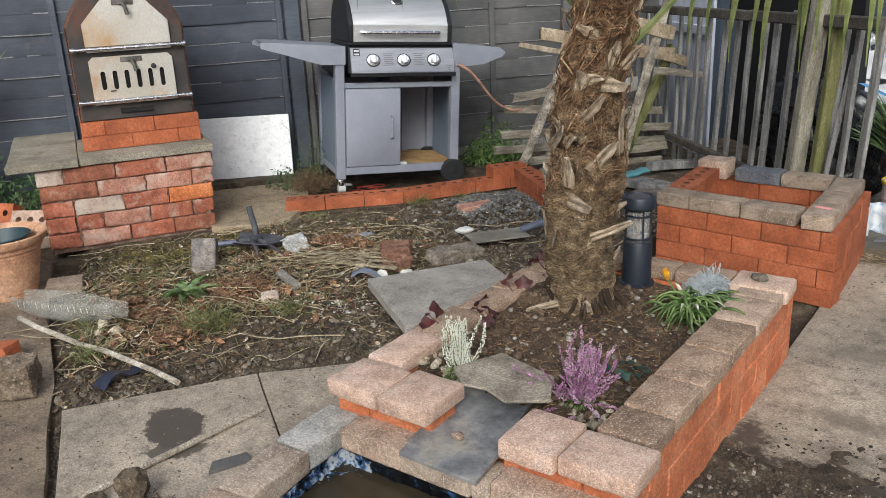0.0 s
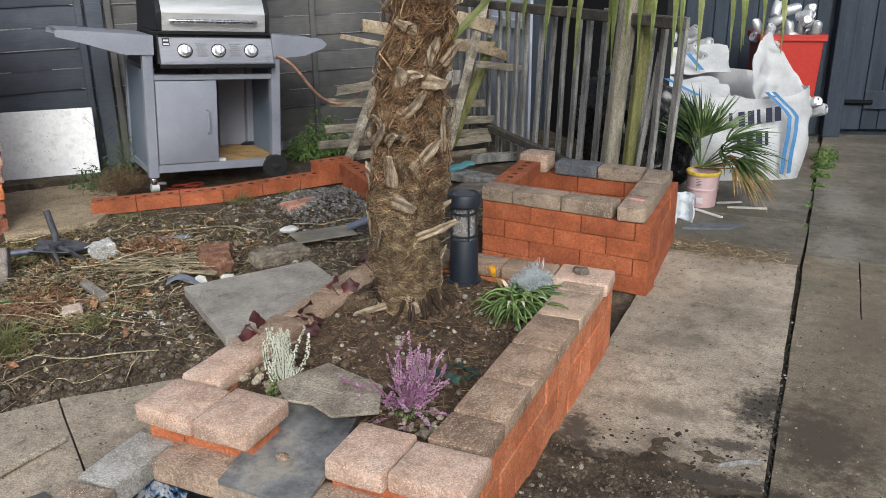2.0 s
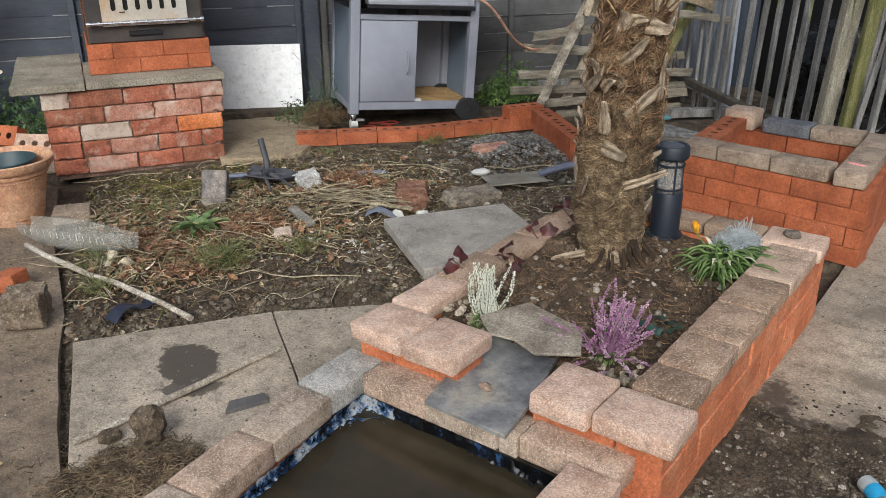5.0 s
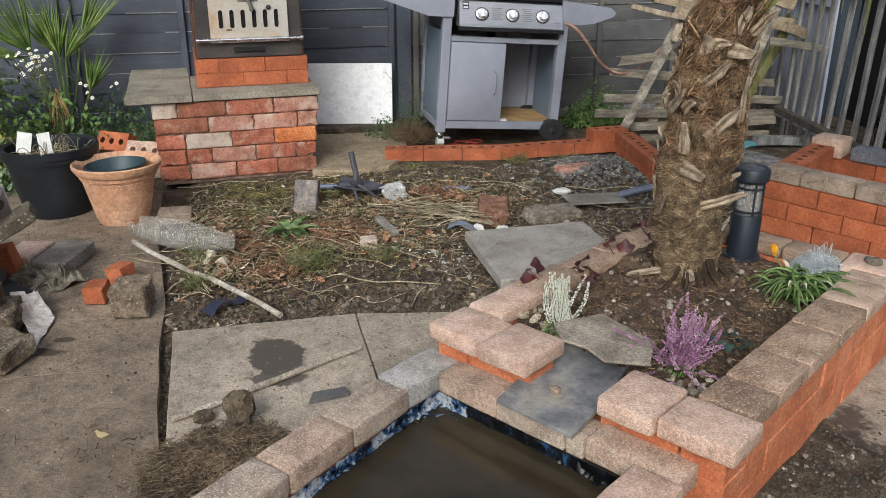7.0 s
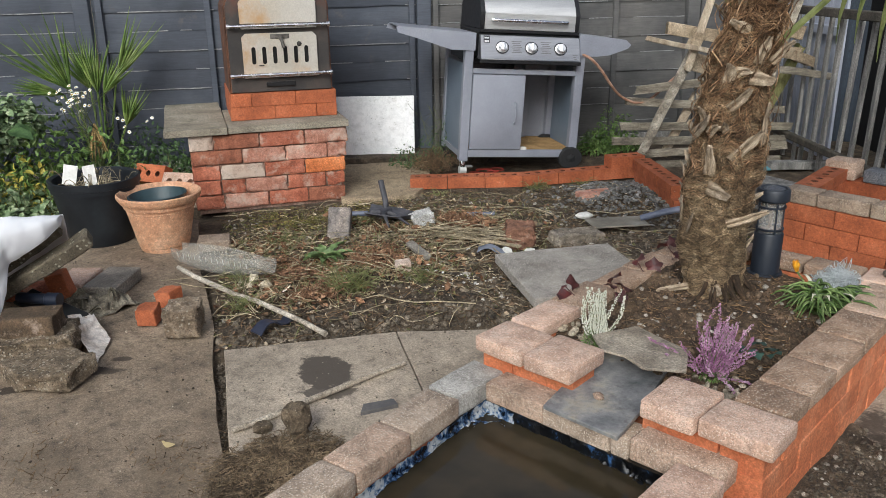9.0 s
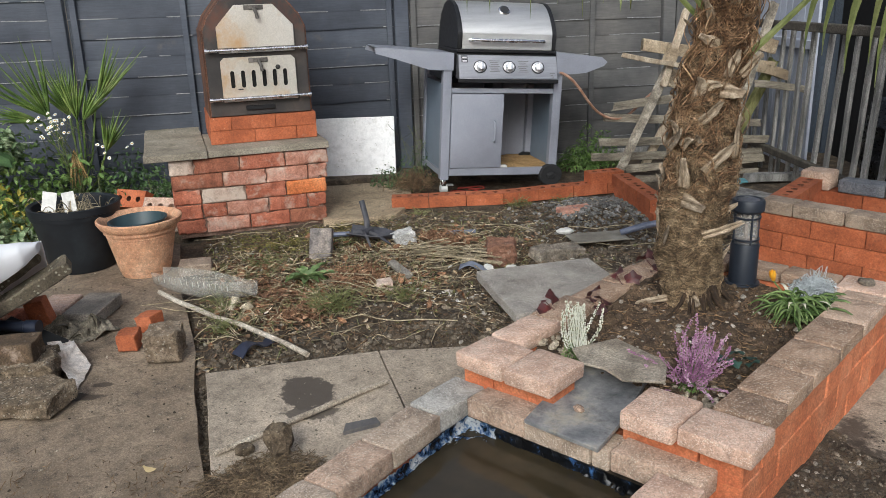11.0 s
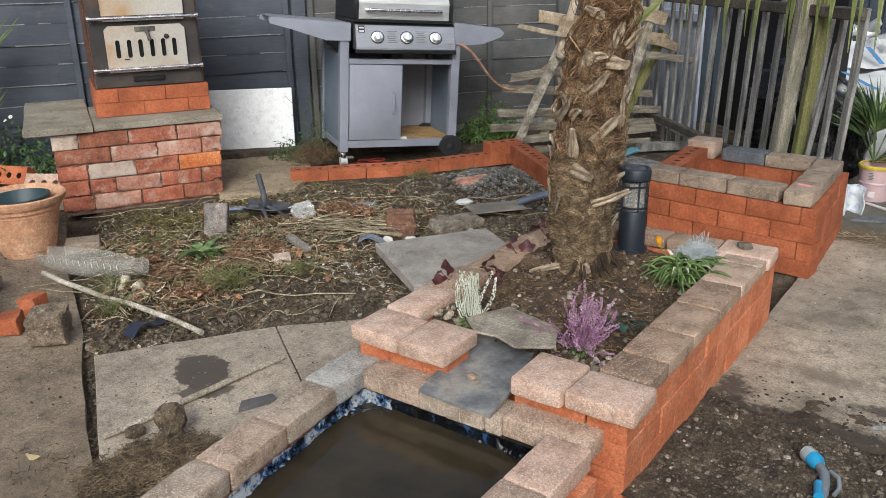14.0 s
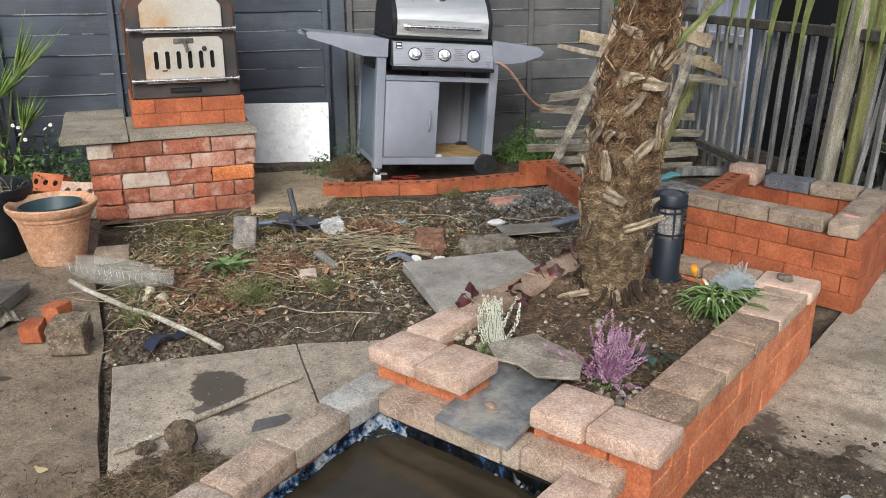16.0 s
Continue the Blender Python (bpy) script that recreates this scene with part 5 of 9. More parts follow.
def lump(th, z):
    """The matted trunk's swellings and hollows."""
    return 0.022 * noise.noise(Vector((math.cos(th) * 1.6, math.sin(th) * 1.6, z * 6.5))) + 0.014 * noise.noise(Vector((math.cos(th) * 4, math.sin(th) * 4, z * 17 + 5)))


palm = thing("palm_tree", Matrix(), "windmill palm with a shaggy fibrous trunk and cut leaf stubs", "tree")
tb = bmesh.new()
rings = []
for z in np.arange(0.14, 1.52, 0.03):
    cx, cy = trunk_axis(z)
    ring = []
    for k in range(28):
        t = 2 * math.pi * k / 28
        r = trunk_r(z) * 0.955 + lump(t, z)
        ring.append(tb.verts.new((cx + r * math.cos(t), cy + r * math.sin(t), z)))
    rings.append(ring)
for a, b in zip(rings, rings[1:]):
    for k in range(28):
        tb.faces.new((a[k], a[(k + 1) % 28], b[(k + 1) % 28], b[k]))
tb.faces.new(rings[-1])
part("trunk", tb, BARK, palm, "matted brown fibrous trunk")
rt = random.Random(8)
for k in range(16):
    a = radians(-75 + 7.5 * k + rt.uniform(-5, 5))
    L, w = rt.uniform(0.07, 0.15), rt.uniform(-0.35, 0.35)
    pts = [(TX + (0.075 + L * s) * math.cos(a + w * s), TY + (0.075 + L * s) * math.sin(a + w * s), 0.285 - 0.075 * s ** 0.6 - 0.02 * s + rt.uniform(-0.004, 0.004)) for s in (0, 0.25, 0.5, 0.75, 1.0)]
    part("root", tube(bmesh.new(), pts, rt.uniform(0.004, 0.008), 6, taper=[1.2, 1.1, 1.0, 0.8, 0.5]), BARK, palm, "surface root")


def fibre(count, z0, z1, length, swirl, freq, lift, seed, k=9, tilt=0.0):
    """Fibres that follow a swirling grain round the trunk."""
    r = random.Random(seed)
    out = []
    for _ in range(count):
        th, z = r.uniform(0, 6.283), r.uniform(z0, z1)
        L = length * r.uniform(0.5, 1.4)
        own, s0 = r.gauss(0, 0.30), r.choice((-1, 1))
        up_, loose = r.uniform(0, 1) ** 2, r.uniform(0.0, 0.006)
        curl = r.gauss(0, 0.9)
        line = []
        for j in range(k):
            s = j / (k - 1)
            f = tilt + own + curl * (s - 0.5) + swirl * noise.noise(Vector((math.cos(th) * freq, math.sin(th) * freq, z * 5 * freq)))
            rr = trunk_r(z) * 0.96 + lump(th, z) + loose + lift * up_ * math.sin(math.pi * s)
            cx, cy = trunk_axis(z)
            line.append((cx + rr * math.cos(th), cy + rr * math.sin(th), max(z, 0.18)))
            th += s0 * math.cos(f) * L / (k - 1) / trunk_r(z)
            z += s0 * math.sin(f) * L / (k - 1)
        out.append(line)
    return out


lo = fibre(7200, 0.19, 0.62, 0.16, 1.3, 1.3, 0.008, 1)
part("fibre", strand_mesh("fibre", lo, rng.uniform(0.0006, 0.0014, len(lo))), FIBRE_LOW, palm, "swirled golden-brown fibre wrap")
hi = fibre(6800, 0.56, 1.5, 0.10, 3.2, 2.4, 0.024, 2)
part("fibre", strand_mesh("fibre", hi, rng.uniform(0.0005, 0.0012, len(hi))), FIBRE_TOP, palm, "shaggy curled red-brown fibre")
mid = fibre(3600, 0.42, 1.0, 0.12, 2.6, 2.0, 0.018, 3)
part("fibre", strand_mesh("fibre", mid, rng.uniform(0.0006, 0.0014, len(mid))), FIBRE_LOW, palm, "shaggy grey-brown fibre")
hang = fibre(500, 0.80, 1.5, 0.14, 1.0, 2.0, 0.05, 4, tilt=1.4)
part("fibre", strand_mesh("fibre", hang, rng.uniform(0.0012, 0.0026, len(hang))), FIBRE_TOP, palm, "hanging brown leaf-sheath threads")


def stub_bm(length, w, thick, seed):
    """A split, ribbed leaf base: wide at its root, ragged along its sides, sawn off at its end."""
    r = random.Random(seed)
    bm = bmesh.new()
    rows = []
    for i in range(9):
        s = i / 8
        ww = w * (1.45 - 0.75 * s + 0.12 * math.sin(3 * s)) * r.uniform(0.86, 1.12)
        tt = thick * (1.2 - 0.45 * s)
        bend = 0.10 * s * s * length
        side = 0.10 * w * math.sin(4 * s + seed)
        rows.append([bm.verts.new((s * length + (r.uniform(-0.008, 0.008) if i == 8 else 0), side + ww * q, bend + tt * h + r.uniform(-0.0012, 0.0012))) for q, h in ((-0.5, 0.0), (-0.28, 0.35), (0.0, 0.15), (0.28, 0.45), (0.5, 0.0), (0.3, -0.5), (-0.3, -0.5))])
    for a, b in zip(rows, rows[1:]):
        for j in range(7):
            bm.faces.new((a[j], a[(j + 1) % 7], b[(j + 1) % 7], b[j]))
    bm.faces.new(rows[0]), bm.faces.new(rows[-1][::-1])
    bmesh.ops.recalc_face_normals(bm, faces=bm.faces)
    return jitter(bm, 0.0025, 30, seed)


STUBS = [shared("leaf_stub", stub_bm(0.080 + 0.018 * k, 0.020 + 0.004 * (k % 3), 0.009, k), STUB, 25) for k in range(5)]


def trunk_point(th, z, proud):
    cx, cy = trunk_axis(z)
    r = trunk_r(z) + proud
    return Vector((cx + r * math.cos(radians(th)), cy + r * math.sin(radians(th)), z))


def leaf_stub(a, b, k, thick=1.0):
    """A cut leaf base from a on the trunk to its sawn end at b."""
    ax = (b - a).normalized()
    cx, cy = trunk_axis(a.z)
    out = Vector((a.x - cx, a.y - cy, 0)).normalized()
    az_ = (out - ax * out.dot(ax)).normalized()
    m = Matrix((ax, az_.cross(ax), az_)).transposed().to_4x4()
    m.translation = a
    L = 0.080 + 0.018 * (k % 5)
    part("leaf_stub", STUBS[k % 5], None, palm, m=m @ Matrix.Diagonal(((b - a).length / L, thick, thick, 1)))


# the stubs that face the yard: turn and height of root and end, and how far the end stands off
UPPER = [(-38, 0.965, -37, 1.045, 0.012), (-9, 0.965, 10, 1.030, 0.030), (-81, 0.905, -82, 0.970, 0.018), (-75, 0.937, -52, 0.950, 0.020), (-72, 0.832, -45, 0.897, 0.024), (-111, 0.786, -110, 0.838, 0.020), (-3, 0.718, -19, 0.852, 0.014), (-140, 0.735, -90, 0.806, 0.022), (-99, 0.752, -79, 0.788, 0.020)]
LOWER = [(-78, 0.765, -69, 0.799, 0.016), (-57, 0.676, -25, 0.772, 0.026), (-88, 0.628, -85, 0.724, 0.012), (-84, 0.588, -48, 0.568, 0.018), (-142, 0.460, -113, 0.556, 0.022), (-44, 0.470, 4, 0.512, 0.050), (-142, 0.392, -91, 0.499, 0.020), (-60, 0.262, -50, 0.236, 0.010), (-48, 0.928, -14, 0.917, 0.020)]
for k, (t0, z0, t1, z1, far) in enumerate(UPPER + LOWER):
    leaf_stub(trunk_point(t0, z0, 0.012), trunk_point(t1, z1, far + 0.016), k * 3 + 1, 1.12)
leaf_stub(Vector((-1.000, 2.318, 0.245)), Vector((-1.092, 2.230, 0.226)), 2, 0.6)
for k in range(64):
    z = 0.36 + 0.99 * (k / 64) ** 0.95
    th = 30 + (k * 137.5) % 180 if z < 1.02 else k * 137.5
    swing = rnd.choice([-30, -22, -14, 10, 20, 28])
    leaf_stub(trunk_point(th, z, 0.004), trunk_point(th + swing, z + rnd.uniform(0.04, 0.08), rnd.choice([0.012, 0.02, 0.03, 0.05])), k)

LEAF = surface("palm_leaf_green", [C(92, 104, 58), C(128, 138, 82), C(168, 172, 118)], 10, 60, (0.45, 0.65), 0.15, 0.001, 0.16, island=True)


def fan_leaf(radius, blades, spread, droop, seed, fold=0.35, width=0.030):
    """A fan of pleated blades from one point, its tips hanging."""
    r = random.Random(seed)
    bm = bmesh.new()
    for i in range(blades):
        t = radians(-spread / 2 + spread * (i + 0.5) / blades)
        L = radius * (0.78 + 0.22 * math.cos(t * 0.8)) * r.uniform(0.92, 1.05)
        prev = None
        d0 = droop * r.uniform(0.8, 1.25)
        for j in range(9):
            s = j / 8
            w = width * radius / 0.5 * (0.25 + 1.1 * min(1, s * 2.2)) * (1 - max(0, (s - 0.45) / 0.55) ** 1.4)
            rad = L * (s - 0.22 * d0 * max(0, s - 0.35) ** 2)
            z = 0.05 * s * L - d0 * L * max(0, s - 0.28) ** 2
            x, y = rad * math.cos(t), rad * math.sin(t)
            nx_, ny_ = -math.sin(t), math.cos(t)
            row = [bm.verts.new((x + nx_ * w * q, y + ny_ * w * q, z + (fold * w if q == 0 else 0))) for q in (-0.5, 0, 0.5)]
            if prev:
                for q in (0, 1):
                    bm.faces.new((prev[q], prev[q + 1], row[q + 1], row[q]))
            prev = row
    return bm


def stiff_fan(radius, blades, spread, seed, hang=0.0, broad=1.0):
    """A young fan of narrow stiff blades that part near the hub, uneven in length and turn."""
    r = random.Random(seed)
    bm = bmesh.new()
    for i in range(blades):
        t = radians(-spread / 2 + spread * (i + 0.5) / blades + r.gauss(0, 0.35) * spread / blades)
        e = radians(r.gauss(0, 11))
        L = radius * r.uniform(0.66, 1.04) * (0.86 + 0.14 * math.cos(2 * t))
        wide, sag = broad * r.uniform(0.007, 0.012), r.uniform(0.0, 0.10) + hang * r.uniform(0.6, 1.3)
        prev = None
        for j in range(8):
            q = j / 7
            w = wide * (0.35 + 1.2 * min(1, q * 3)) * (1 - max(0, (q - 0.35) / 0.65) ** 1.2) + 0.0006
            rad = L * q
            x, y = rad * math.cos(t) * math.cos(e), rad * math.sin(t) * math.cos(e)
            z = rad * math.sin(e) - sag * L * q * q
            row = [bm.verts.new((x - math.sin(t) * w * k, y + math.cos(t) * w * k, z + (0.35 * w if k == 0 else 0))) for k in (-0.5, 0, 0.5)]
            if prev:
                for k in (0, 1):
                    bm.faces.new((prev[k], prev[k + 1], row[k + 1], row[k]))
            prev = row
    return bm


crown = Vector((*trunk_axis(1.42), 1.44))
for k, (az, el, pet, rad, dr, seed) in enumerate(FRONDS):
    d = Vector((math.cos(radians(az)) * math.cos(radians(el)), math.sin(radians(az)) * math.cos(radians(el)), math.sin(radians(el))))
    st = Vector((crown.x, crown.y, 1.00 if az in (206, 28, 218) else 1.10 + 0.016 * k))
    tip = st + d * pet + Vector((0, 0, -0.10 * pet))
    midp = st + d * pet * 0.5 + Vector((0, 0, 0.03))
    lf = part("frond", tube(bmesh.new(), [st, midp, tip], 0.009, 6, taper=[1.3, 0.9, 0.7]), LEAF, palm, "green fan frond on a long stalk")
    part("fan", fan_leaf(rad, 26, 250, dr, seed), LEAF, lf, m=Matrix.Translation(tip) @ pose(0, 0, 0, 0, -el + 18, az))


def hanging_fan(base, hub, along, span, count, low, seed, width=0.017, lean=0.0):
    """A frond whose narrow split blades fold over and hang from its hub."""
    r = random.Random(seed)
    hub, along = Vector(hub), Vector(along)
    stem = part("frond", tube(bmesh.new(), [base, Vector(base).lerp(hub, 0.55) + Vector((0, 0, 0.06)), hub], 0.008, 6, taper=[1.3, 1, 0.8]), LEAF, palm, "arching green frond with hanging blades")
    bm = bmesh.new()
    for i in range(count):
        f = (i + 0.5) / count - 0.5
        tip = hub + along * (span * f - lean * (0.6 - f)) + Vector((r.uniform(-0.03, 0.03), r.uniform(-0.03, 0.03), 0))
        tip.z = low + 0.16 * abs(f) ** 1.5 + r.uniform(-0.02, 0.07)
        bend = Vector((tip.x, tip.y, hub.z + 0.04 - 0.10 * abs(f))) + along * (span * f * 0.05)
        prev = None
        for j in range(11):
            s = j / 10
            p = hub * (1 - s) ** 2 + bend * (2 * s * (1 - s)) + tip * (s * s)
            w = width * (0.35 + 1.0 * min(1, s * 2)) * (1 - max(0, (s - 0.5) / 0.5) ** 1.6)
            a = along * w * 0.5
            row = [bm.verts.new(q) for q in (p - a, p + Vector((0.003, -0.003, 0)), p + a)]
            if prev:
                for q in (0, 1):
                    bm.faces.new((prev[q], prev[q + 1], row[q + 1], row[q]))
            prev = row
    part("fan", bm, LEAF, stem)


hanging_fan((-0.95, 2.53, 1.26), (-0.31, 2.80, 1.46), (0.985, 0.17, 0), 0.70, 19, 0.91, 21, 0.024, 0.13)
hanging_fan((-0.98, 2.50, 1.30), (-1.50, 2.20, 1.50), (0.83, 0.55, 0), 0.50, 7, 1.13, 22, 0.013)

# ---- picket fence ----
PKA = -47.0
PK = pose(-1.353, 4.9, 0.0, 0, 0, PKA)  # x runs along the pickets towards the gate
pk = thing("picket_fence", PK, "old grey timber picket fence with peeling slats", "fence")


def slat_bm(w, t, h, seed, top=0.0):
    bm = bmesh.new()
    box(bm, -w / 2, w / 2, -t / 2, t / 2, 0, h)
    bmesh.ops.subdivide_edges(bm, edges=[e for e in bm.edges if abs(e.verts[0].co.z - e.verts[1].co.z) > 0.1], cuts=5)
    bmesh.ops.bevel(bm, geom=[e for e in bm.edges if e.is_boundary is False and len(e.link_faces) == 2 and e.calc_face_angle(0) > 1], offset=0.003, segments=1, affect="EDGES")
    return jitter(bm, 0.004, 3.5, seed)


SLATS = [shared("picket", slat_bm(0.042, 0.02, 1.0, k), BARE, 40) for k in range(5)]
for k, x in enumerate((-1.36, -1.21, -1.06, -0.91, -0.735, -0.64, -0.49, -0.345, -0.145, 0.015, 0.172, 0.310, 0.447, 0.603, 0.749, 1.005, 1.125, 1.262)):
    h = 1.00 + rnd.uniform(-0.02, 0.02)
    part("picket", SLATS[k % 5], None, pk, m=pose(x, rnd.uniform(-0.004, 0.004), -0.01, rnd.uniform(-1.5, 0), 2.6 + rnd.uniform(-0.9, 0.9) if x > -0.6 else rnd.uniform(-0.5, 1.5), rnd.uniform(-5, 5)) @ Matrix.Diagonal((rnd.uniform(0.85, 1.1), 1, h, 1)))
part("lath", SLATS[2], None, pk, "tan split lath wedged beside the post", pose(1.03, -0.03, 0.0, -1, 7.5, 20) @ Matrix.Diagonal((0.5, 0.7, 0.85, 1)))
part("rail", jitter(boxed(-1.4, 1.38, -0.055, -0.016, 0.945, 0.998, 0.006, m=pose(0, 0.0, 0, 0, -0.5, 0)), 0.006, 4, 2), surface("dark_grey_rail", [C(58, 54, 48), C(80, 74, 66), C(104, 98, 86)], 6, 50, (0.85, 0.97), 0.5, 0.003, stain=(5, 0.6, C(84, 88, 64))), pk, "dark mossy top rail")
part("rail", jitter(boxed(-1.4, 0.5, -0.055, -0.016, 0.0, 0.045, 0.006, m=pose(0, 0, 0.15, 0, -0.8, 0)), 0.004, 4, 3), bpy.data.materials["dark_grey_rail"], pk, "weathered lower rail")
solo("gate_post", jitter(boxed(-0.034, 0.034, -0.036, 0.036, 0, 1.7, 0.008), 0.006, 3, 5), surface("pale_grey_post", [C(112, 107, 94), C(146, 140, 124), C(172, 165, 150)], 4, 40, (0.85, 0.97), 0.5, 0.003, 0.0, stretch=(7, 7, 1.0), mottle=0.5), PK @ pose(0.865, -0.070, -0.01, -1, 5.4, 0), "pale grey weathered timber post beside the pickets", "post")
solo("gate_post", jitter(boxed(-0.025, 0.025, -0.028, 0.028, 0, 1.7, 0.008), 0.006, 3, 9), surface("green_algae_post", [C(82, 84, 46), C(112, 112, 66), C(136, 132, 92)], 4, 40, (0.85, 0.97), 0.5, 0.003, stretch=(7, 7, 1)), PK @ pose(0.968, -0.020, -0.01, -1, 4.6, 0), "green algae-covered timber post beside the pickets", "post")

# shed behind the pickets
SHED = surface("blue_grey_shed_paint", [C(150, 155, 168), C(168, 173, 186), C(182, 187, 200)], 3, 60, (0.6, 0.8), 0.15, 0.002, 0.05)
shed = thing("garden_shed", PK @ pose(-1.4, 0.20, 0), "blue-grey painted timber shed wall behind the pickets", "shed", kind="structure")
for k in range(14):
    part("board", boxed(k * 0.10 - 0.68, k * 0.10 - 0.586, 0, 0.02, 0, 1.9, 0.003), SHED, shed)
# black board added to make the hollow behind the right-hand pickets dark
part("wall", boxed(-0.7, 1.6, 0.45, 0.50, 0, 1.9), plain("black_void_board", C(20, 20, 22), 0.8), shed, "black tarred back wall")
part("ledge", boxed(-0.68, 0.71, -0.03, -0.001, 0.80, 0.86, 0.004), SHED, shed)

# back wall and gate at the end of the path
GATE = surface("slate_grey_gate_paint", [C(36, 45, 56), C(44, 54, 66), C(54, 64, 76)], 3, 50, (0.65, 0.85), 0.15, 0.002, 0.08, stretch=(6, 6, 0.6))
GM = pose(0.25, 6.9, 0, 0, 0, 17)
gate_wall = thing("wall_gate", GM, "slate-grey painted close-boarded timber wall", "wall", kind="structure")
for k in range(22):
    part("board", boxed(-2.35 + k * 0.1, -2.35 + k * 0.1 + 0.096, 0, 0.022, 0, 2.0, 0.003), GATE, gate_wall)
part("backing", boxed(-2.4, 1.6, 0.024, 0.06, 0, 2.0), GATE, gate_wall)
part("post", boxed(-0.13, -0.01, -0.09, 0.0, 0, 2.1, 0.005), GATE, gate_wall)
gt = thing("door_1", GM, "slate-grey ledged timber gate, shut, with a black bolt", "gate", kind="structure")
part("stile", boxed(0.0, 0.13, -0.045, -0.002, 0.05, 2.0, 0.004), GATE, gt)
for k in range(9):
    part("board", boxed(0.14 + k * 0.115, 0.14 + k * 0.115 + 0.111, -0.030, -0.002, 0.05, 2.0, 0.003), GATE, gt)
part("ledge", boxed(0.131, 1.1, -0.058, -0.031, 0.20, 0.33, 0.004), GATE, gt)
part("ledge", boxed(0.131, 1.1, -0.058, -0.031, 1.0, 1.14, 0.004), GATE, gt)
BOLTBLK = plain("matt_black_iron", C(20, 20, 21), 0.8, 0.0, 0.2, 40, 0.2)
bolt = part("bolt", boxed(-0.10, 0.19, -0.066, -0.046, 0.235, 0.268, 0.003), BOLTBLK, gt, "black pad bolt")
part("bolt_bar", tube(bmesh.new(), [(-0.11, -0.078, 0.252), (0.18, -0.078, 0.252)], 0.009, 8), BOLTBLK, bolt)

# boundary walls that close the yard out of view
close = surface("plain_rendered_wall", [C(120, 116, 110), C(136, 132, 126), C(148, 144, 138)], 2, 60, (0.85, 0.97), 0.3, 0.003)
solo("wall_east", boxed(2.9, 3.1, -4, 8.5, -0.03, 1.6), close, Matrix(), "plain grey rendered boundary wall", "wall", kind="structure")
solo("wall_south", boxed(-6, 3.1, -4.2, -4.0, -0.03, 1.6), close, Matrix(), "plain grey rendered house wall", "wall", kind="structure")
solo("fence_west", boxed(-4.55, -4.45, -3, 5.35, -0.03, 1.8), FENCE_BLUE, BACK, "blue-black timber side fence", "fence", kind="structure")

# ---- things by the gate ----
SACK = surface("white_woven_sack", [C(172, 173, 175), C(194, 195, 196), C(210, 210, 210)], 5, 200, (0.6, 0.8), 0.3, 0.002, stain=(4, 0.64, C(196, 193, 186)))
STRIPE = plain("blue_sack_stripe", C(70, 128, 178), 0.6)
NAVY = plain("navy_sack_print", C(36, 40, 62), 0.7)
BAGM = pose(-0.765, 5.075, -0.012, 0, 0, 25)
bag = thing("bulk_bag", BAGM, "open white woven bulk bag with blue stripes and navy print", "bulk bag")
W_, D_, H_ = 0.95, 0.62, 0.63


def bag_shell(w, d, h, rows=16, seg=14):
    """Sagging square sack: rings of a rounded square, creased by noise, with an uneven open rim."""
    bm = bmesh.new()
    rings = []
    per = []
    for side in range(4):
        for i in range(seg):
            t = i / seg
            per.append([(t * w, 0), (w, t * d), (w - t * w, d), (0, d - t * d)][side])
    for j in range(rows + 1):
        s = j / rows
        ring = []
        for x, y in per:
            cx, cy = x - w / 2, y - d / 2
            bulge = 1.0 + 0.07 * math.sin(math.pi * min(1, s * 1.1)) - 0.05 * s
            q = max(abs(cx) / (w / 2), abs(cy) / (d / 2))
            round_ = 1 - 0.10 * (min(abs(cx) / (w / 2), abs(cy) / (d / 2))) ** 4
            rim = h * ((0.70 + 0.13 * x / w) * (1 - y / d) + 0.93 * y / d)
            z = rim * s
            p = Vector((w / 2 + cx * bulge * round_, d / 2 + cy * bulge * round_, z))
            c = noise.noise_vector(Vector((p.x * 5, p.y * 5, p.z * 4))) * 0.035 + noise.noise_vector(p * 13) * 0.022 + noise.noise_vector(p * 31) * 0.007
            ring.append(bm.verts.new(p + c * (0.25 + s)))
        rings.append(ring)
    n = len(per)
    for a, b in zip(rings, rings[1:]):
        for k in range(n):
            bm.faces.new((a[k], a[(k + 1) % n], b[(k + 1) % n], b[k]))
    bm.faces.new(rings[0][::-1])
    bmesh.ops.recalc_face_normals(bm, faces=bm.faces)
    bmesh.ops.solidify(bm, geom=list(bm.faces), thickness=0.004)
    return bm


part("sack", bag_shell(W_, D_, H_), SACK, bag, "creased white woven sack")


def cloth(fn, nu, nv, thick=0.004):
    bm = bmesh.new()
    g = [[bm.verts.new(fn(i / nu, j / nv)) for i in range(nu + 1)] for j in range(nv + 1)]
    for j in range(nv):
        for i in range(nu):
            bm.faces.new((g[j][i], g[j][i + 1], g[j + 1][i + 1], g[j + 1][i]))
    bmesh.ops.recalc_face_normals(bm, faces=bm.faces)
    bmesh.ops.solidify(bm, geom=list(bm.faces), thickness=thick)
    return bm


def crease(p, a, f):
    return p + noise.noise_vector(p * f) * a


part("corner_flap", cloth(lambda a, b: crease(Vector((0.60 + 0.37 * a, 0.04 + 0.20 * math.sin(math.pi * a) * (1 - 0.5 * b) + 0.10 * b, 0.46 - 0.01 * a + 0.38 * b * max(0.06, 1 - (abs(a - 0.30) / 0.72) ** 1.3))), 0.026, 11), 26, 20), SACK, bag, "raised corner with lifting loop")
part("corner_flap", cloth(lambda a, b: crease(Vector((-0.02 + 0.60 * a, 0.42 + 0.16 * b, 0.56 + 0.14 * b + 0.03 * a)), 0.03, 8), 12, 8), SACK, bag)
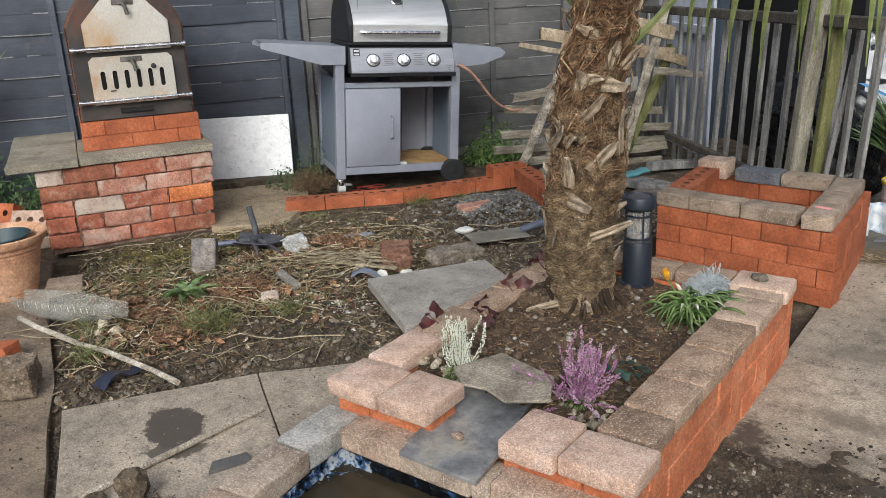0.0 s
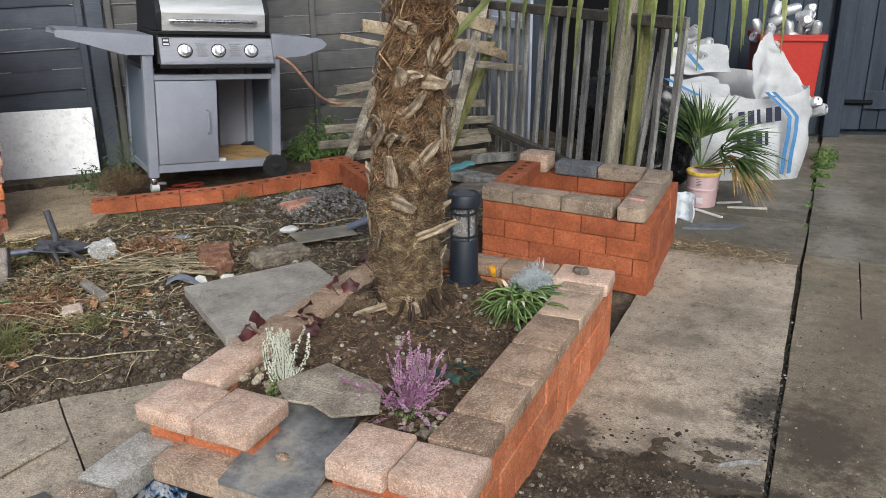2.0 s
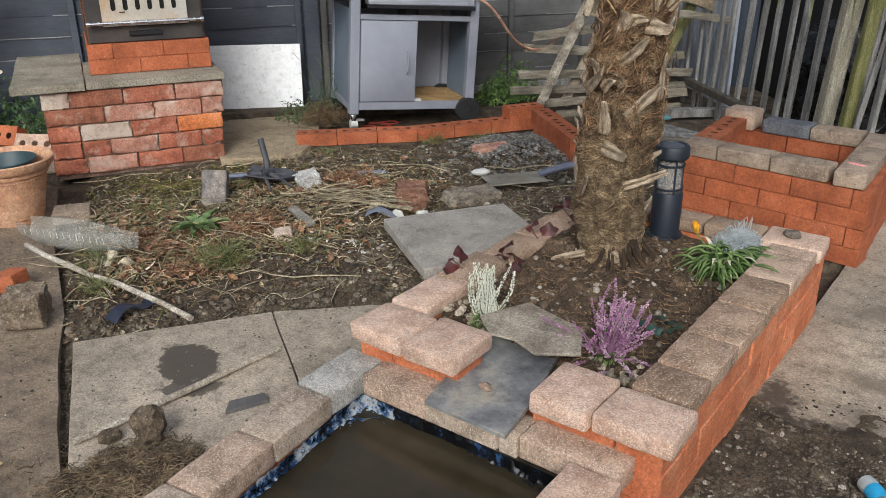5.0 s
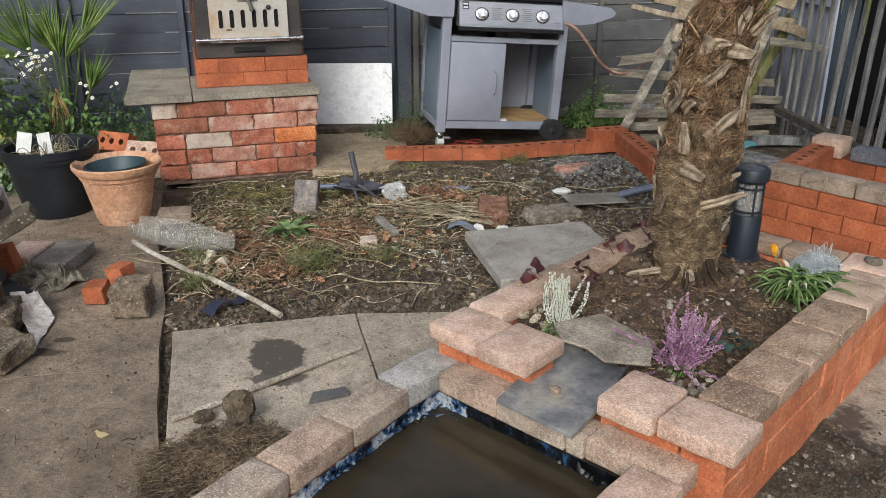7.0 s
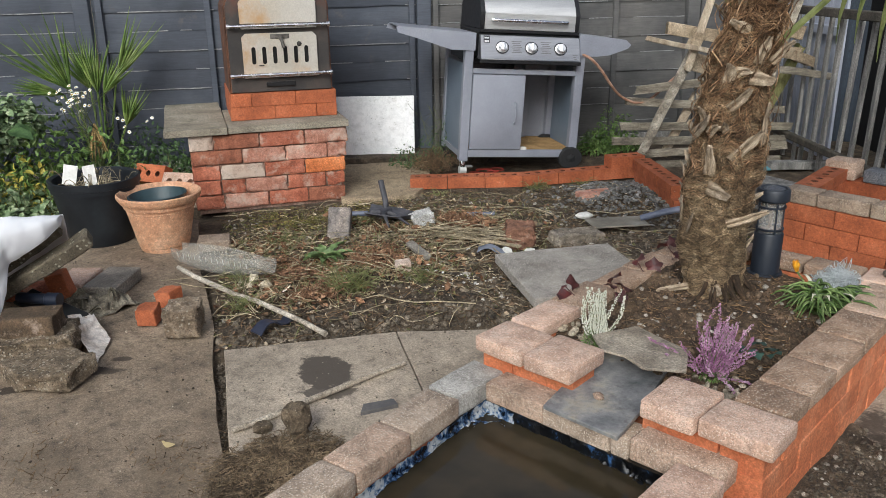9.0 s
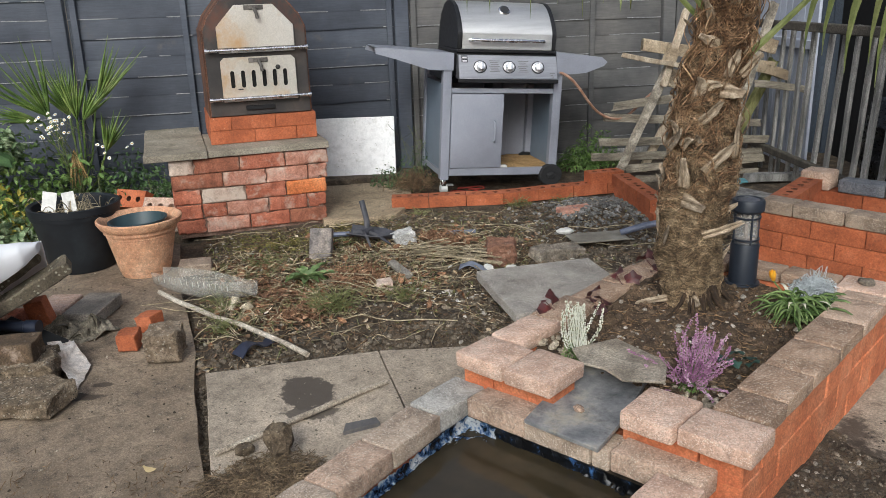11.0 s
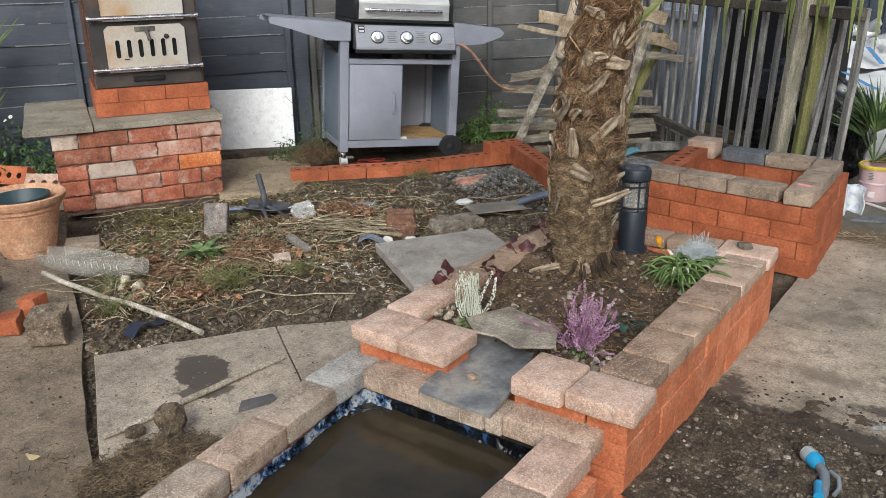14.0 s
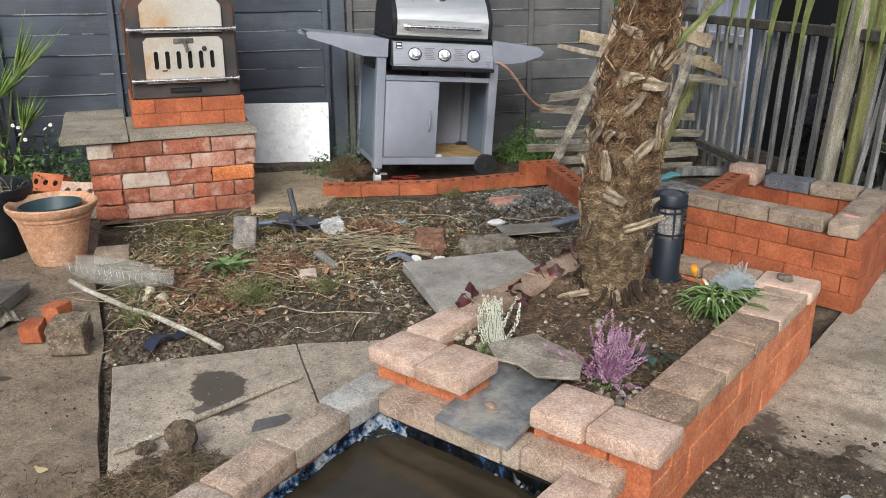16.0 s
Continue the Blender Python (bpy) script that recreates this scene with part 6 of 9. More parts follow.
part("corner_flap", cloth(lambda a, b: crease(Vector((-0.05 + 0.52 * a, 0.02 + 0.30 * b, 0.47 + 0.10 * b)), 0.035, 9), 12, 10), SACK, bag)
for k, x in enumerate((0.765, 0.805)):
    part("stripe", cloth(lambda a, b, x=x: crease(Vector((x + 0.022 * a + (0.06 * (1 - b) if b < 0 else 0) - 0.55 * max(0, b - 0.74), -0.046 - 0.02 * math.sin(math.pi * min(1, b * 1.1)), 0.05 + 0.475 * b)), 0.006, 6), 2, 14, 0.002), STRIPE, bag, "blue stripe")
part("stripe", cloth(lambda a, b: crease(Vector((0.06 + 0.03 * a + 0.2 * b, 0.03 + 0.0 * b, 0.60 - 0.10 * b)), 0.006, 6), 2, 8, 0.002), STRIPE, bag, "blue stripe")
part("stripe", cloth(lambda a, b: crease(Vector((0.28 + 0.03 * a + 0.10 * b, 0.40, 0.70 - 0.10 * b)), 0.006, 6), 2, 8, 0.002), STRIPE, bag, "blue stripe")
# printing on the sack, kept as bars
for row, (x0, n_, z0, hh) in enumerate([(0.44, 6, 0.325, 0.085), (0.50, 4, 0.200, 0.085)]):
    for k in range(n_):
        part("print_bar", boxed(0, 0.036 if k % 3 else 0.020, -0.003, 0.0, 0, hh, 0.001), NAVY, bag, m=pose(x0 + k * 0.052, -0.060 + 0.004 * abs(k - 2), z0 + 0.007 * k, 0, -8, 0))
txt = bpy.data.curves.new("lettering", "FONT")
txt.body, txt.size, txt.extrude = "ABLE", 0.055, 0.0008
txt.materials.append(NAVY)
tx = new("lettering", txt)
tx.parent = bag
tx.matrix_basis = pose(0.47, -0.046, 0.060, 90, -4, 0)

# red bin of cans
RED_PLASTIC = plain("red_plastic", C(178, 50, 38), 0.45, 0, 0.08)
binm = pose(-0.28, 6.02, -0.012, 0, 0, 18) @ Matrix.Diagonal((0.9, 1, 1, 1))
tub = thing("red_bin", binm, "red plastic recycling bin heaped with empty cans", "bin")
bb = bmesh.new()
outer_ = [(0.03, 0.03, 0), (0.40, 0.03, 0), (0.40, 0.30, 0), (0.03, 0.30, 0)]
top_ = [(0, 0, 0.78), (0.43, 0, 0.78), (0.43, 0.33, 0.78), (0, 0.33, 0.78)]
vo = [bb.verts.new(c) for c in outer_]
vt = [bb.verts.new(c) for c in top_]
bb.faces.new(vo[::-1])
for i in range(4):
    bb.faces.new((vo[i], vo[(i + 1) % 4], vt[(i + 1) % 4], vt[i]))
bmesh.ops.recalc_face_normals(bb, faces=bb.faces)
bmesh.ops.bevel(bb, geom=[e for e in bb.edges if len(e.link_faces) == 2], offset=0.015, segments=2, affect="EDGES")
bmesh.ops.solidify(bb, geom=list(bb.faces), thickness=0.004)
part("tub", bb, RED_PLASTIC, tub)
rimb = bmesh.new()
for a, b, c, d in ((-0.014, 0.444, -0.014, 0.002), (-0.014, 0.444, 0.328, 0.344), (-0.014, 0.0, 0.0025, 0.3275), (0.43, 0.444, 0.0025, 0.3275)):
    box(rimb, a, b, c, d, 0.745, 0.785)
part("rim", rimb, RED_PLASTIC, tub, "folded red rim")
part("lid_rest", boxed(0.02, 0.41, 0.02, 0.31, 0.60, 0.66), BLACK, tub)
ALU = surface("crushed_aluminium_can", [C(176, 177, 180), C(206, 207, 209), C(224, 224, 226)], 12, 60, (0.34, 0.5), 0.2, 0.001, 0.2, metal=0.55, stain=(14, 0.62, C(120, 128, 140)))
DK = plain("can_opening", C(30, 30, 32), 0.6)


def can_mesh(seed, crush):
    bm = lathe([(0, 0.004), (0.022, 0.0), (0.027, 0.004), (0.033, 0.014), (0.033, 0.098), (0.031, 0.104), (0.026, 0.112), (0.026, 0.115), (0.024, 0.112), (0, 0.112)], 14)
    for v in bm.verts:
        v.co += noise.noise_vector(Vector((v.co.x * 25, v.co.y * 25, v.co.z * 18 + seed))) * crush
    return bm


can_forms = [shared("drink_can", can_mesh(k, 0.004 + 0.004 * k), ALU, 50) for k in range(3)]
hole_form = shared("opening", prism([(0.005 * math.cos(t), 0.010 + 0.007 * math.sin(t)) for t in np.arange(0, 6.28, 0.8)], "z", 0.1122, 0.1135), DK, 0)


def can_at(m, k):
    c = new("drink_can", can_forms[k % 3])
    c.matrix_basis = m
    tagged(c, "empty dented aluminium drink can", "can", "empty drink cans")
    part("opening", hole_form, None, c)


k = 0
for i in range(5):
    for j in range(3):
        lay = (i + j) % 2
        can_at(binm @ pose(0.05 + 0.080 * i, 0.07 + 0.09 * j, 0.735 + rnd.uniform(0, 0.02), rnd.uniform(-30, 30) + (75 if lay else 10), rnd.uniform(-25, 25), rnd.uniform(0, 360)), k)
        k += 1
for i in range(5):
    can_at(binm @ pose(0.06 + 0.078 * i, 0.10 + 0.05 * (i % 3), 0.84 + 0.02 * (i % 2), 80 + rnd.uniform(-25, 25), rnd.uniform(-40, 40), rnd.uniform(0, 360)), k)
    k += 1
for i in range(4):
    can_at(binm @ pose(0.10 + 0.078 * i, 0.12 + 0.05 * (i % 2), 0.885 + 0.03 * (i % 2), 70 + rnd.uniform(-40, 40), rnd.uniform(-50, 50), rnd.uniform(0, 360)), k)
    k += 1
for i in range(6):
    for j in range(3):
        can_at(BAGM @ pose(0.02 + 0.075 * i + 0.02 * j, 0.60 + 0.06 * j, 0.665 + 0.045 * j + rnd.uniform(-0.01, 0.02), 80 + rnd.uniform(-30, 30), rnd.uniform(-30, 30), rnd.uniform(0, 360)), k)
        k += 1
for i, (x, y, z) in enumerate([(0.98, 0.16, 0.42), (1.0, 0.22, 0.36), (0.98, 0.30, 0.38)]):
    can_at(BAGM @ pose(x, y, z, 70, 20 * i, 40 * i), i)
solo("can_sack", jitter(prism([(0, 0), (0.55, 0), (0.52, 0.62), (0.05, 0.62)], "y", 0.0, 0.30, bevel=0.03), 0.03, 6, 4), plain("clear_grey_plastic", C(150, 154, 158), 0.3), BAGM @ pose(-0.03, 0.70, 0), "grey plastic sack full of empty cans", "sack")
dark = bmesh.new()
bmesh.ops.create_icosphere(dark, subdivisions=4, radius=1)
for v in dark.verts:
    v.co = Vector((v.co.x * 0.24, v.co.y * 0.22, v.co.z * 0.30 + 0.28)) + noise.noise_vector(v.co * 2.4) * 0.05 + noise.noise_vector(v.co * 7) * 0.02
    v.co.z = max(0, v.co.z)
BLACKSACK = plain("black_polythene", C(18, 18, 20), 0.28, 0, 0.2)
solo("black_sack", dark, BLACKSACK, pose(-0.72, 5.02, -0.012), "bulging black plastic refuse sack", "sack")
d2 = bmesh.new()
bmesh.ops.create_icosphere(d2, subdivisions=4, radius=1)
for v in d2.verts:
    v.co = Vector((v.co.x * 0.34, v.co.y * 0.20, v.co.z * 0.36 + 0.33)) + noise.noise_vector(v.co * 2.8 + Vector((4, 2, 1))) * 0.06 + noise.noise_vector(v.co * 8) * 0.02
    v.co.z = max(0, v.co.z)
solo("black_sack", d2, BLACKSACK, PK @ pose(0.35, 0.30, 0), "heaped black plastic refuse sack behind the pickets", "sack")

# bucket with a potted palm
PINKP = plain("faded_pink_plastic", C(206, 176, 178), 0.45, 0, 0.05)
bk = thing("plastic_bucket", pose(-0.40, 4.705, -0.012) @ Matrix.Scale(0.92, 4), "faded pink plastic bucket with a yellow rim and worn label", "bucket")
part("pail", lathe([(0, 0), (0.078, 0), (0.080, 0.006), (0.092, 0.195), (0.086, 0.195), (0.075, 0.012), (0, 0.012)], 28), PINKP, bk)
part("rim", lathe([(0.088, 0.185), (0.098, 0.187), (0.100, 0.203), (0.094, 0.208), (0.086, 0.204)], 28), plain("yellow_plastic", C(214, 186, 70), 0.45), bk, "yellow rim")
part("band", lathe([(0.0865, 0.095), (0.0895, 0.100), (0.0895, 0.108), (0.087, 0.112)], 28), PINKP, bk)
for a in range(5):
    part("label_bar", boxed(-0.012, 0.012, -0.0915, -0.0885, 0.13 + 0.009 * a, 0.134 + 0.009 * a), INK, bk, m=pose(0, 0, 0, 0, 0, -10 + 4 * (a % 2)))
part("label_bar", boxed(-0.018, 0.018, -0.0865, -0.082, 0.028, 0.060), plain("white_label", C(216, 206, 204), 0.6), bk)
part("earth", lathe([(0, 0.17), (0.085, 0.168)], 16), SOIL, bk)
pp = thing("potted_palm", pose(-0.425, 4.735, 0.18) @ Matrix.Scale(0.86, 4), "small fan palm in a bucket with browned hanging leaves", "palm")
DARKPALM = surface("dark_palm_leaf", [C(44, 62, 34), C(70, 92, 50), C(116, 132, 84)], 10, 60, (0.4, 0.6), 0.1, 0.001, 0.25, island=True)
DRY = surface("dry_palm_leaf", [C(112, 90, 54), C(146, 120, 76), C(170, 146, 100)], 12, 60, (0.7, 0.9), 0.2, 0.001, 0.2, island=True)
for i, (az, el, L, rr, dr, dry) in enumerate([(120, 72, 0.20, 0.30, 0.4, 0), (60, 66, 0.22, 0.28, 0.5, 0), (170, 60, 0.16, 0.28, 0.6, 0), (-100, 74, 0.20, 0.28, 0.3, 0), (-35, 40, 0.20, 0.30, 0.9, 0), (5, 34, 0.22, 0.28, 1.1, 0), (-150, 70, 0.20, 0.30, 0.3, 0), (30, 46, 0.22, 0.28, 0.8, 0), (140, 78, 0.24, 0.28, 0.3, 0), (-20, 20, 0.24, 0.28, 1.3, 0), (-5, 12, 0.22, 0.24, 1.6, 1), (-30, 10, 0.24, 0.26, 1.6, 1), (25, 8, 0.20, 0.22, 1.5, 1), (50, 10, 0.20, 0.22, 1.5, 1)]):
    d = Vector((math.cos(radians(az)) * math.cos(radians(el)), math.sin(radians(az)) * math.cos(radians(el)), math.sin(radians(el)))) * L
    st = part("leaf", tube(bmesh.new(), [(0, 0, 0), d * 0.5, d], 0.005, 5), DRY if dry else DARKPALM, pp)
    part("fan", stiff_fan(rr * 1.12, 20, 110, 60 + i, dr * 0.55, 1.35), DRY if dry else DARKPALM, st, m=Matrix.Translation(d) @ pose(0, 0, 0, 0, -el, az))

solo("small_plastic_bag", cloth(lambda a, b: crease(Vector((0.10 * a - 0.02 * b, 0.06 * math.sin(3.0 * a), 0.15 * b)), 0.02, 16), 10, 10, 0.006), surface("white_blue_plastic", [C(120, 140, 176), C(206, 210, 214), C(226, 228, 228)], 26, 80, (0.35, 0.5), 0.1, 0.001), pose(-0.475, 4.31, -0.012, 0, 8, 25), "crumpled white and blue plastic packet", "bag")
WHITEP = plain("white_plastic_strip", C(214, 212, 206), 0.5)
for i, (x, y, L, a) in enumerate([(-0.42, 4.58, 0.18, -35), (-0.26, 4.68, 0.20, 14), (-0.32, 4.74, 0.14, 30)]):
    solo("plastic_strip", boxed(0, L, 0, 0.022, 0, 0.008, 0.002), WHITEP, pose(x, y, -0.0115, 0, 0, a), "broken white plastic trim strip on the slabs", "strip", "broken trim strips")
solo("slate_chip", slab_mesh([(0, 0), (0.22, 0.03), (0.30, 0.12), (0.08, 0.10)], 0, 0.012, 0.001, 0.01, 5), BLUECAP, pose(-0.42, 4.22, -0.0118, 0, 0, 10), "dark flat slate fragment on the slabs", "slate")

# timber stack and ladder behind the palm, leaning in one plane before the fence
CHIP = surface("splintered_board", [C(118, 102, 82), C(156, 138, 114), C(188, 172, 148)], 8, 70, (0.8, 0.95), 0.6, 0.003, 0.1)


def stick(u0, z0, u1, z1, n, h, t, seed, split=0.0):
    """A worn board between two places in a plane along the fence: its mesh and how it lies."""
    L = math.hypot(u1 - u0, z1 - z0)
    bm = boxed(0, L, -t / 2, t / 2, -h / 2, h / 2, 0.003)
    long_ = [e for e in bm.edges if e.calc_length() > L * 0.6]
    bmesh.ops.subdivide_edges(bm, edges=long_, cuts=max(3, int(L / 0.07)))
    r = random.Random(seed)
    for v in bm.verts:
        if v.co.x > L - 0.02 or v.co.x < 0.02:
            v.co.x += r.uniform(-1, 1) * split
    jitter(bm, 0.006, 6, seed)
    return bm, pose(u0, n, z0, 0, -math.degrees(math.atan2(z1 - z0, u1 - u0)), 0)


def timber(name, material, parent, *where, label="", split=0.012):
    bm, m = stick(*where, split=split)
    return part(name, bm, material, parent, label, m)


FLAKE = surface("peeling_grey_rail", [C(104, 97, 86), C(148, 139, 124), C(196, 187, 170)], 12, 60, (0.85, 0.97), 0.7, 0.004, 0.05, stain=(16, 0.56, C(206, 196, 178)))
lad = thing("broken_ladder", BACK, "splintered peeling timber ladder leaning by the fence", "ladder")
timber("rail", FLAKE, lad, 2.31, 0.04, 2.66, 0.76, 4.54, 0.050, 0.035, 1, label="peeling grey ladder rail")
timber("splice", PALE, lad, 2.60, 0.64, 2.73, 1.08, 4.50, 0.045, 0.022, 2, label="pale new splice on the rail")
timber("rail", FLAKE, lad, 3.05, 0.08, 3.36, 1.10, 4.53, 0.050, 0.035, 3, label="peeling grey ladder rail")
stack = thing("pallet", BACK, "broken grey pallet standing on edge by the fence", "pallet")
for k, (z, u0, u1, dz) in enumerate([(0.10, 2.42, 3.44, -0.01), (0.19, 2.19, 3.43, -0.06), (0.285, 2.23, 3.46, -0.07), (0.44, 2.27, 3.40, -0.12), (0.02, 2.5, 3.4, -0.02)]):
    timber("slat", LATH, stack, u0, z, u1, z + dz * 0.9, 4.62 + 0.01 * (k % 2), 0.050, 0.020, 10 + k)
for k, (u0, u1) in enumerate([(2.56, 2.86), (3.0, 3.10)]):
    timber("bearer", PALE if k == 0 else LATH, stack, u0, 0.06, u1, 0.64, 4.66, 0.055, 0.022, 20 + k)
tb_ = thing("timber_pile", BACK, "loose broken timber offcuts wedged behind the palm", "timber")
for k, (u0, z0, u1, z1, n, h, t, mt) in enumerate([(2.30, 0.835, 2.72, 0.745, 4.46, 0.030, 0.025, PALE), (2.50, 0.88, 2.95, 0.80, 4.58, 0.075, 0.030, CHIP), (2.30, 0.51, 2.78, 0.545, 4.58, 0.050, 0.022, LATH), (2.66, 0.68, 2.92, 0.60, 4.60, 0.11, 0.030, CHIP), (2.62, 0.76, 2.66, 0.86, 4.50, 0.07, 0.05, CHIP), (3.22, 0.62, 3.58, 0.56, 4.46, 0.045, 0.025, LATH), (3.12, 0.90, 3.38, 0.83, 4.52, 0.085, 0.030, CHIP), (3.10, 0.74, 3.40, 0.70, 4.56, 0.075, 0.030, CHIP), (3.30, 0.70, 3.42, 0.66, 4.45, 0.06, 0.05, CHIP), (2.9, 0.95, 3.2, 1.02, 4.60, 0.06, 0.03, PALE), (2.75, 0.45, 3.2, 0.52, 4.64, 0.09, 0.02, BARE)]):
    timber("offcut", mt, tb_, u0, z0, u1, z1, n, h, t, 30 + k, split=0.02)
timber("green_post", bpy.data.materials["green_algae_post"], tb_, 3.12, 0.10, 3.44, 0.74, 4.60, 0.055, 0.05, 50, label="green algae-covered post")
timber("base_board", BARE, tb_, 3.10, 0.05, 3.75, 0.015, 4.30, 0.05, 0.08, 51)
gl = bmesh.new()
for i in range(5):
    tube(gl, [(0, 0.014 * i, 0), (0.05, 0.016 * i + 0.004, 0.012), (0.085, 0.018 * i, 0.006)], 0.010, 6, taper=[1, 1, 0.6])
box(gl, -0.07, 0.01, -0.008, 0.066, -0.010, 0.016, bevel=0.008)
solo("work_glove", gl, plain("teal_rubber", C(84, 142, 150), 0.6), pose(-1.74, 4.56, 0.094, 0, -8, 40), "teal rubber work glove on the timber", "glove")

solo("old_plank", jitter(boxed(-0.25, 0.25, -0.07, 0.07, 0, 0.045, 0.005), 0.006, 6, 4), BARE, pose(-1.68, 4.53, 0.034, 0, 0, -14), "weathered grey plank lying by the pickets", "plank")
solo("broken_slate", slab_mesh([(0, 0), (0.17, 0.02), (0.22, 0.12), (0.10, 0.16), (-0.02, 0.10)], 0, 0.03, 0.003, 0.01, 15), STONE, pose(-1.66, 4.28, 0.03, 4, -3, -20), "broken grey stone slab by the palm", "stone")

# ---- pots ----
BLACKPOT = surface("black_plastic_pot", [C(14, 18, 23), C(22, 27, 32), C(36, 42, 47)], 5, 80, (0.40, 0.6), 0.1, 0.001, stain=(9, 0.66, C(66, 66, 64)))
TERRA = surface("scuffed_terracotta_plastic", [C(188, 136, 104), C(206, 156, 122), C(220, 178, 146)], 8, 70, (0.6, 0.82), 0.6, 0.002, specks=[(110, 0.20, C(232, 200, 168))], mottle=0.4, grain=0.25)
bp = thing("black_plant_pot", pose(-3.748, 1.580, -0.004) @ Matrix.Diagonal((1, 1, 0.955, 1)), "large black plastic plant pot with dead stalks", "plant pot")
part("pot", lathe([(0, 0), (0.142, 0), (0.150, 0.006), (0.195, 0.275), (0.203, 0.277), (0.205, 0.300), (0.210, 0.302), (0.211, 0.335), (0.203, 0.338), (0.190, 0.33), (0.178, 0.22), (0, 0.22)], 40), BLACKPOT, bp)
part("earth", jitter(lathe([(0, 0.275), (0.10, 0.272), (0.183, 0.262)], 24), 0.012, 12), SOIL, bp)
r_ = np.random.default_rng(5)
dead = []
for i in range(90):
    a, q = r_.uniform(0, 6.28), r_.uniform(0, 0.14)
    x, y = q * math.cos(a), q * math.sin(a)
    h, lx, ly = r_.uniform(0.02, 0.11), r_.uniform(-0.09, 0.09), r_.uniform(-0.09, 0.09)
    dead.append([(x + lx * s, y + ly * s, 0.265 + h * math.sin(2.2 * s)) for s in np.linspace(0, 1, 6)])
STRAW = surface("dry_straw", [C(128, 116, 92), C(162, 148, 120), C(192, 177, 150)], 10, 50, (0.85, 0.97), 0.0, 0.001, 0.3, island=True)
part("dead_stalk", strand_mesh("dead_stalk", dead, r_.uniform(0.0012, 0.0026, 90)), STRAW, bp, "dry bent stalks")
for i, (x, y, a) in enumerate([(-0.06, -0.10, 38), (0.03, -0.03, 30)]):
    part("plant_label", boxed(-0.035, 0.035, -0.001, 0.001, 0, 0.10, m=pose(x, y, 0.30, -12, 8 - 20 * i, a)), WHITEP, bp, "white plastic plant label")
tp = thing("terracotta_plant_pot", pose(-3.405, 1.725, -0.004), "terracotta-coloured plastic pot holding a smaller green pot", "plant pot")
part("pot", lathe([(0, 0), (0.108, 0), (0.112, 0.010), (0.112, 0.022), (0.118, 0.026), (0.158, 0.210), (0.166, 0.214), (0.168, 0.232), (0.178, 0.236), (0.192, 0.258), (0.193, 0.272), (0.186, 0.276), (0.172, 0.262), (0.155, 0.20), (0, 0.19)], 44), TERRA, tp)
for z, r0 in ((0.198, 0.1566),):
    part("rib", lathe([(r0 - 0.002, z - 0.004), (r0 + 0.0004, z), (r0 - 0.001, z + 0.004)], 44), TERRA, tp)
part("inner_pot", lathe([(0.095, 0.192), (0.128, 0.262), (0.134, 0.264), (0.135, 0.272), (0.128, 0.274), (0.10, 0.20), (0, 0.20)], 36), plain("blue_green_pot", C(44, 64, 70), 0.5), tp, "dark blue-green inner pot", pose(-0.012, 0.010, -0.012, 2, -1.5, 0))

# ---- rubble on the yard ----
def rubble(name, size, seed, material, x, y, z, turn, label, category="stone", rx=0, ry=0, rough=0.22, group=""):
    return solo(name, rock(size, seed, rough, planes=1 if name == "clay_lump" else 5), material, pose(x, y, z, rx, ry, turn), label, category, group)


OLDCONC = surface("broken_concrete", [C(100, 86, 69), C(136, 119, 98), C(168, 151, 130)], 22, 90, (0.85, 0.98), 1.0, 0.018, 0.08, specks=[(75, 0.30, C(184, 172, 152)), (95, 0.24, C(72, 63, 52))], mottle=1.0)


def rough_block(l, w, h, seed, amount=0.010, bevel=0.008, cuts=4):
    bm = boxed(-l / 2, l / 2, -w / 2, w / 2, 0, h, bevel, 1)
    bmesh.ops.subdivide_edges(bm, edges=bm.edges, cuts=cuts, use_grid_fill=True)
    jitter(bm, amount, 14, seed)
    jitter(bm, amount * 0.8, 45, seed + 3)
    jitter(bm, amount * 0.35, 110, seed + 5)
    low_ = min(v.co.z for v in bm.verts)
    for v in bm.verts:
        v.co.z -= low_
    return bm


CRUSTED = old_brick_material("crusted_brown_brick", [C(64, 53, 40), C(86, 70, 53), C(110, 90, 70)], 0.57)
PEBBLY = surface("pebbly_concrete", [C(112, 95, 76), C(150, 131, 110), C(184, 166, 144)], 24, 90, (0.85, 0.98), 1.0, 0.016, 0.08, specks=[(60, 0.25, C(186, 174, 156)), (80, 0.2, C(92, 80, 68))], mottle=0.8)
solo("concrete_lump", rough_block(0.124, 0.112, 0.112, 4, 0.010, 0.006, 8), PEBBLY, pose(-2.420, 1.258, -0.002, 2, -2, 44), "squarish lump of broken concrete on the yard", "concrete", smooth=12)
def roughen(bm, seed):
    bmesh.ops.triangulate(bm, faces=bm.faces)
    bmesh.ops.subdivide_edges(bm, edges=bm.edges, cuts=3, use_grid_fill=True)
    jitter(bm, 0.010, 12, seed)
    jitter(bm, 0.009, 38, seed + 3)
    jitter(bm, 0.004, 95, seed + 5)
    low_ = min(v.co.z for v in bm.verts)
    for v in bm.verts:
        v.co.z -= low_
    return bm


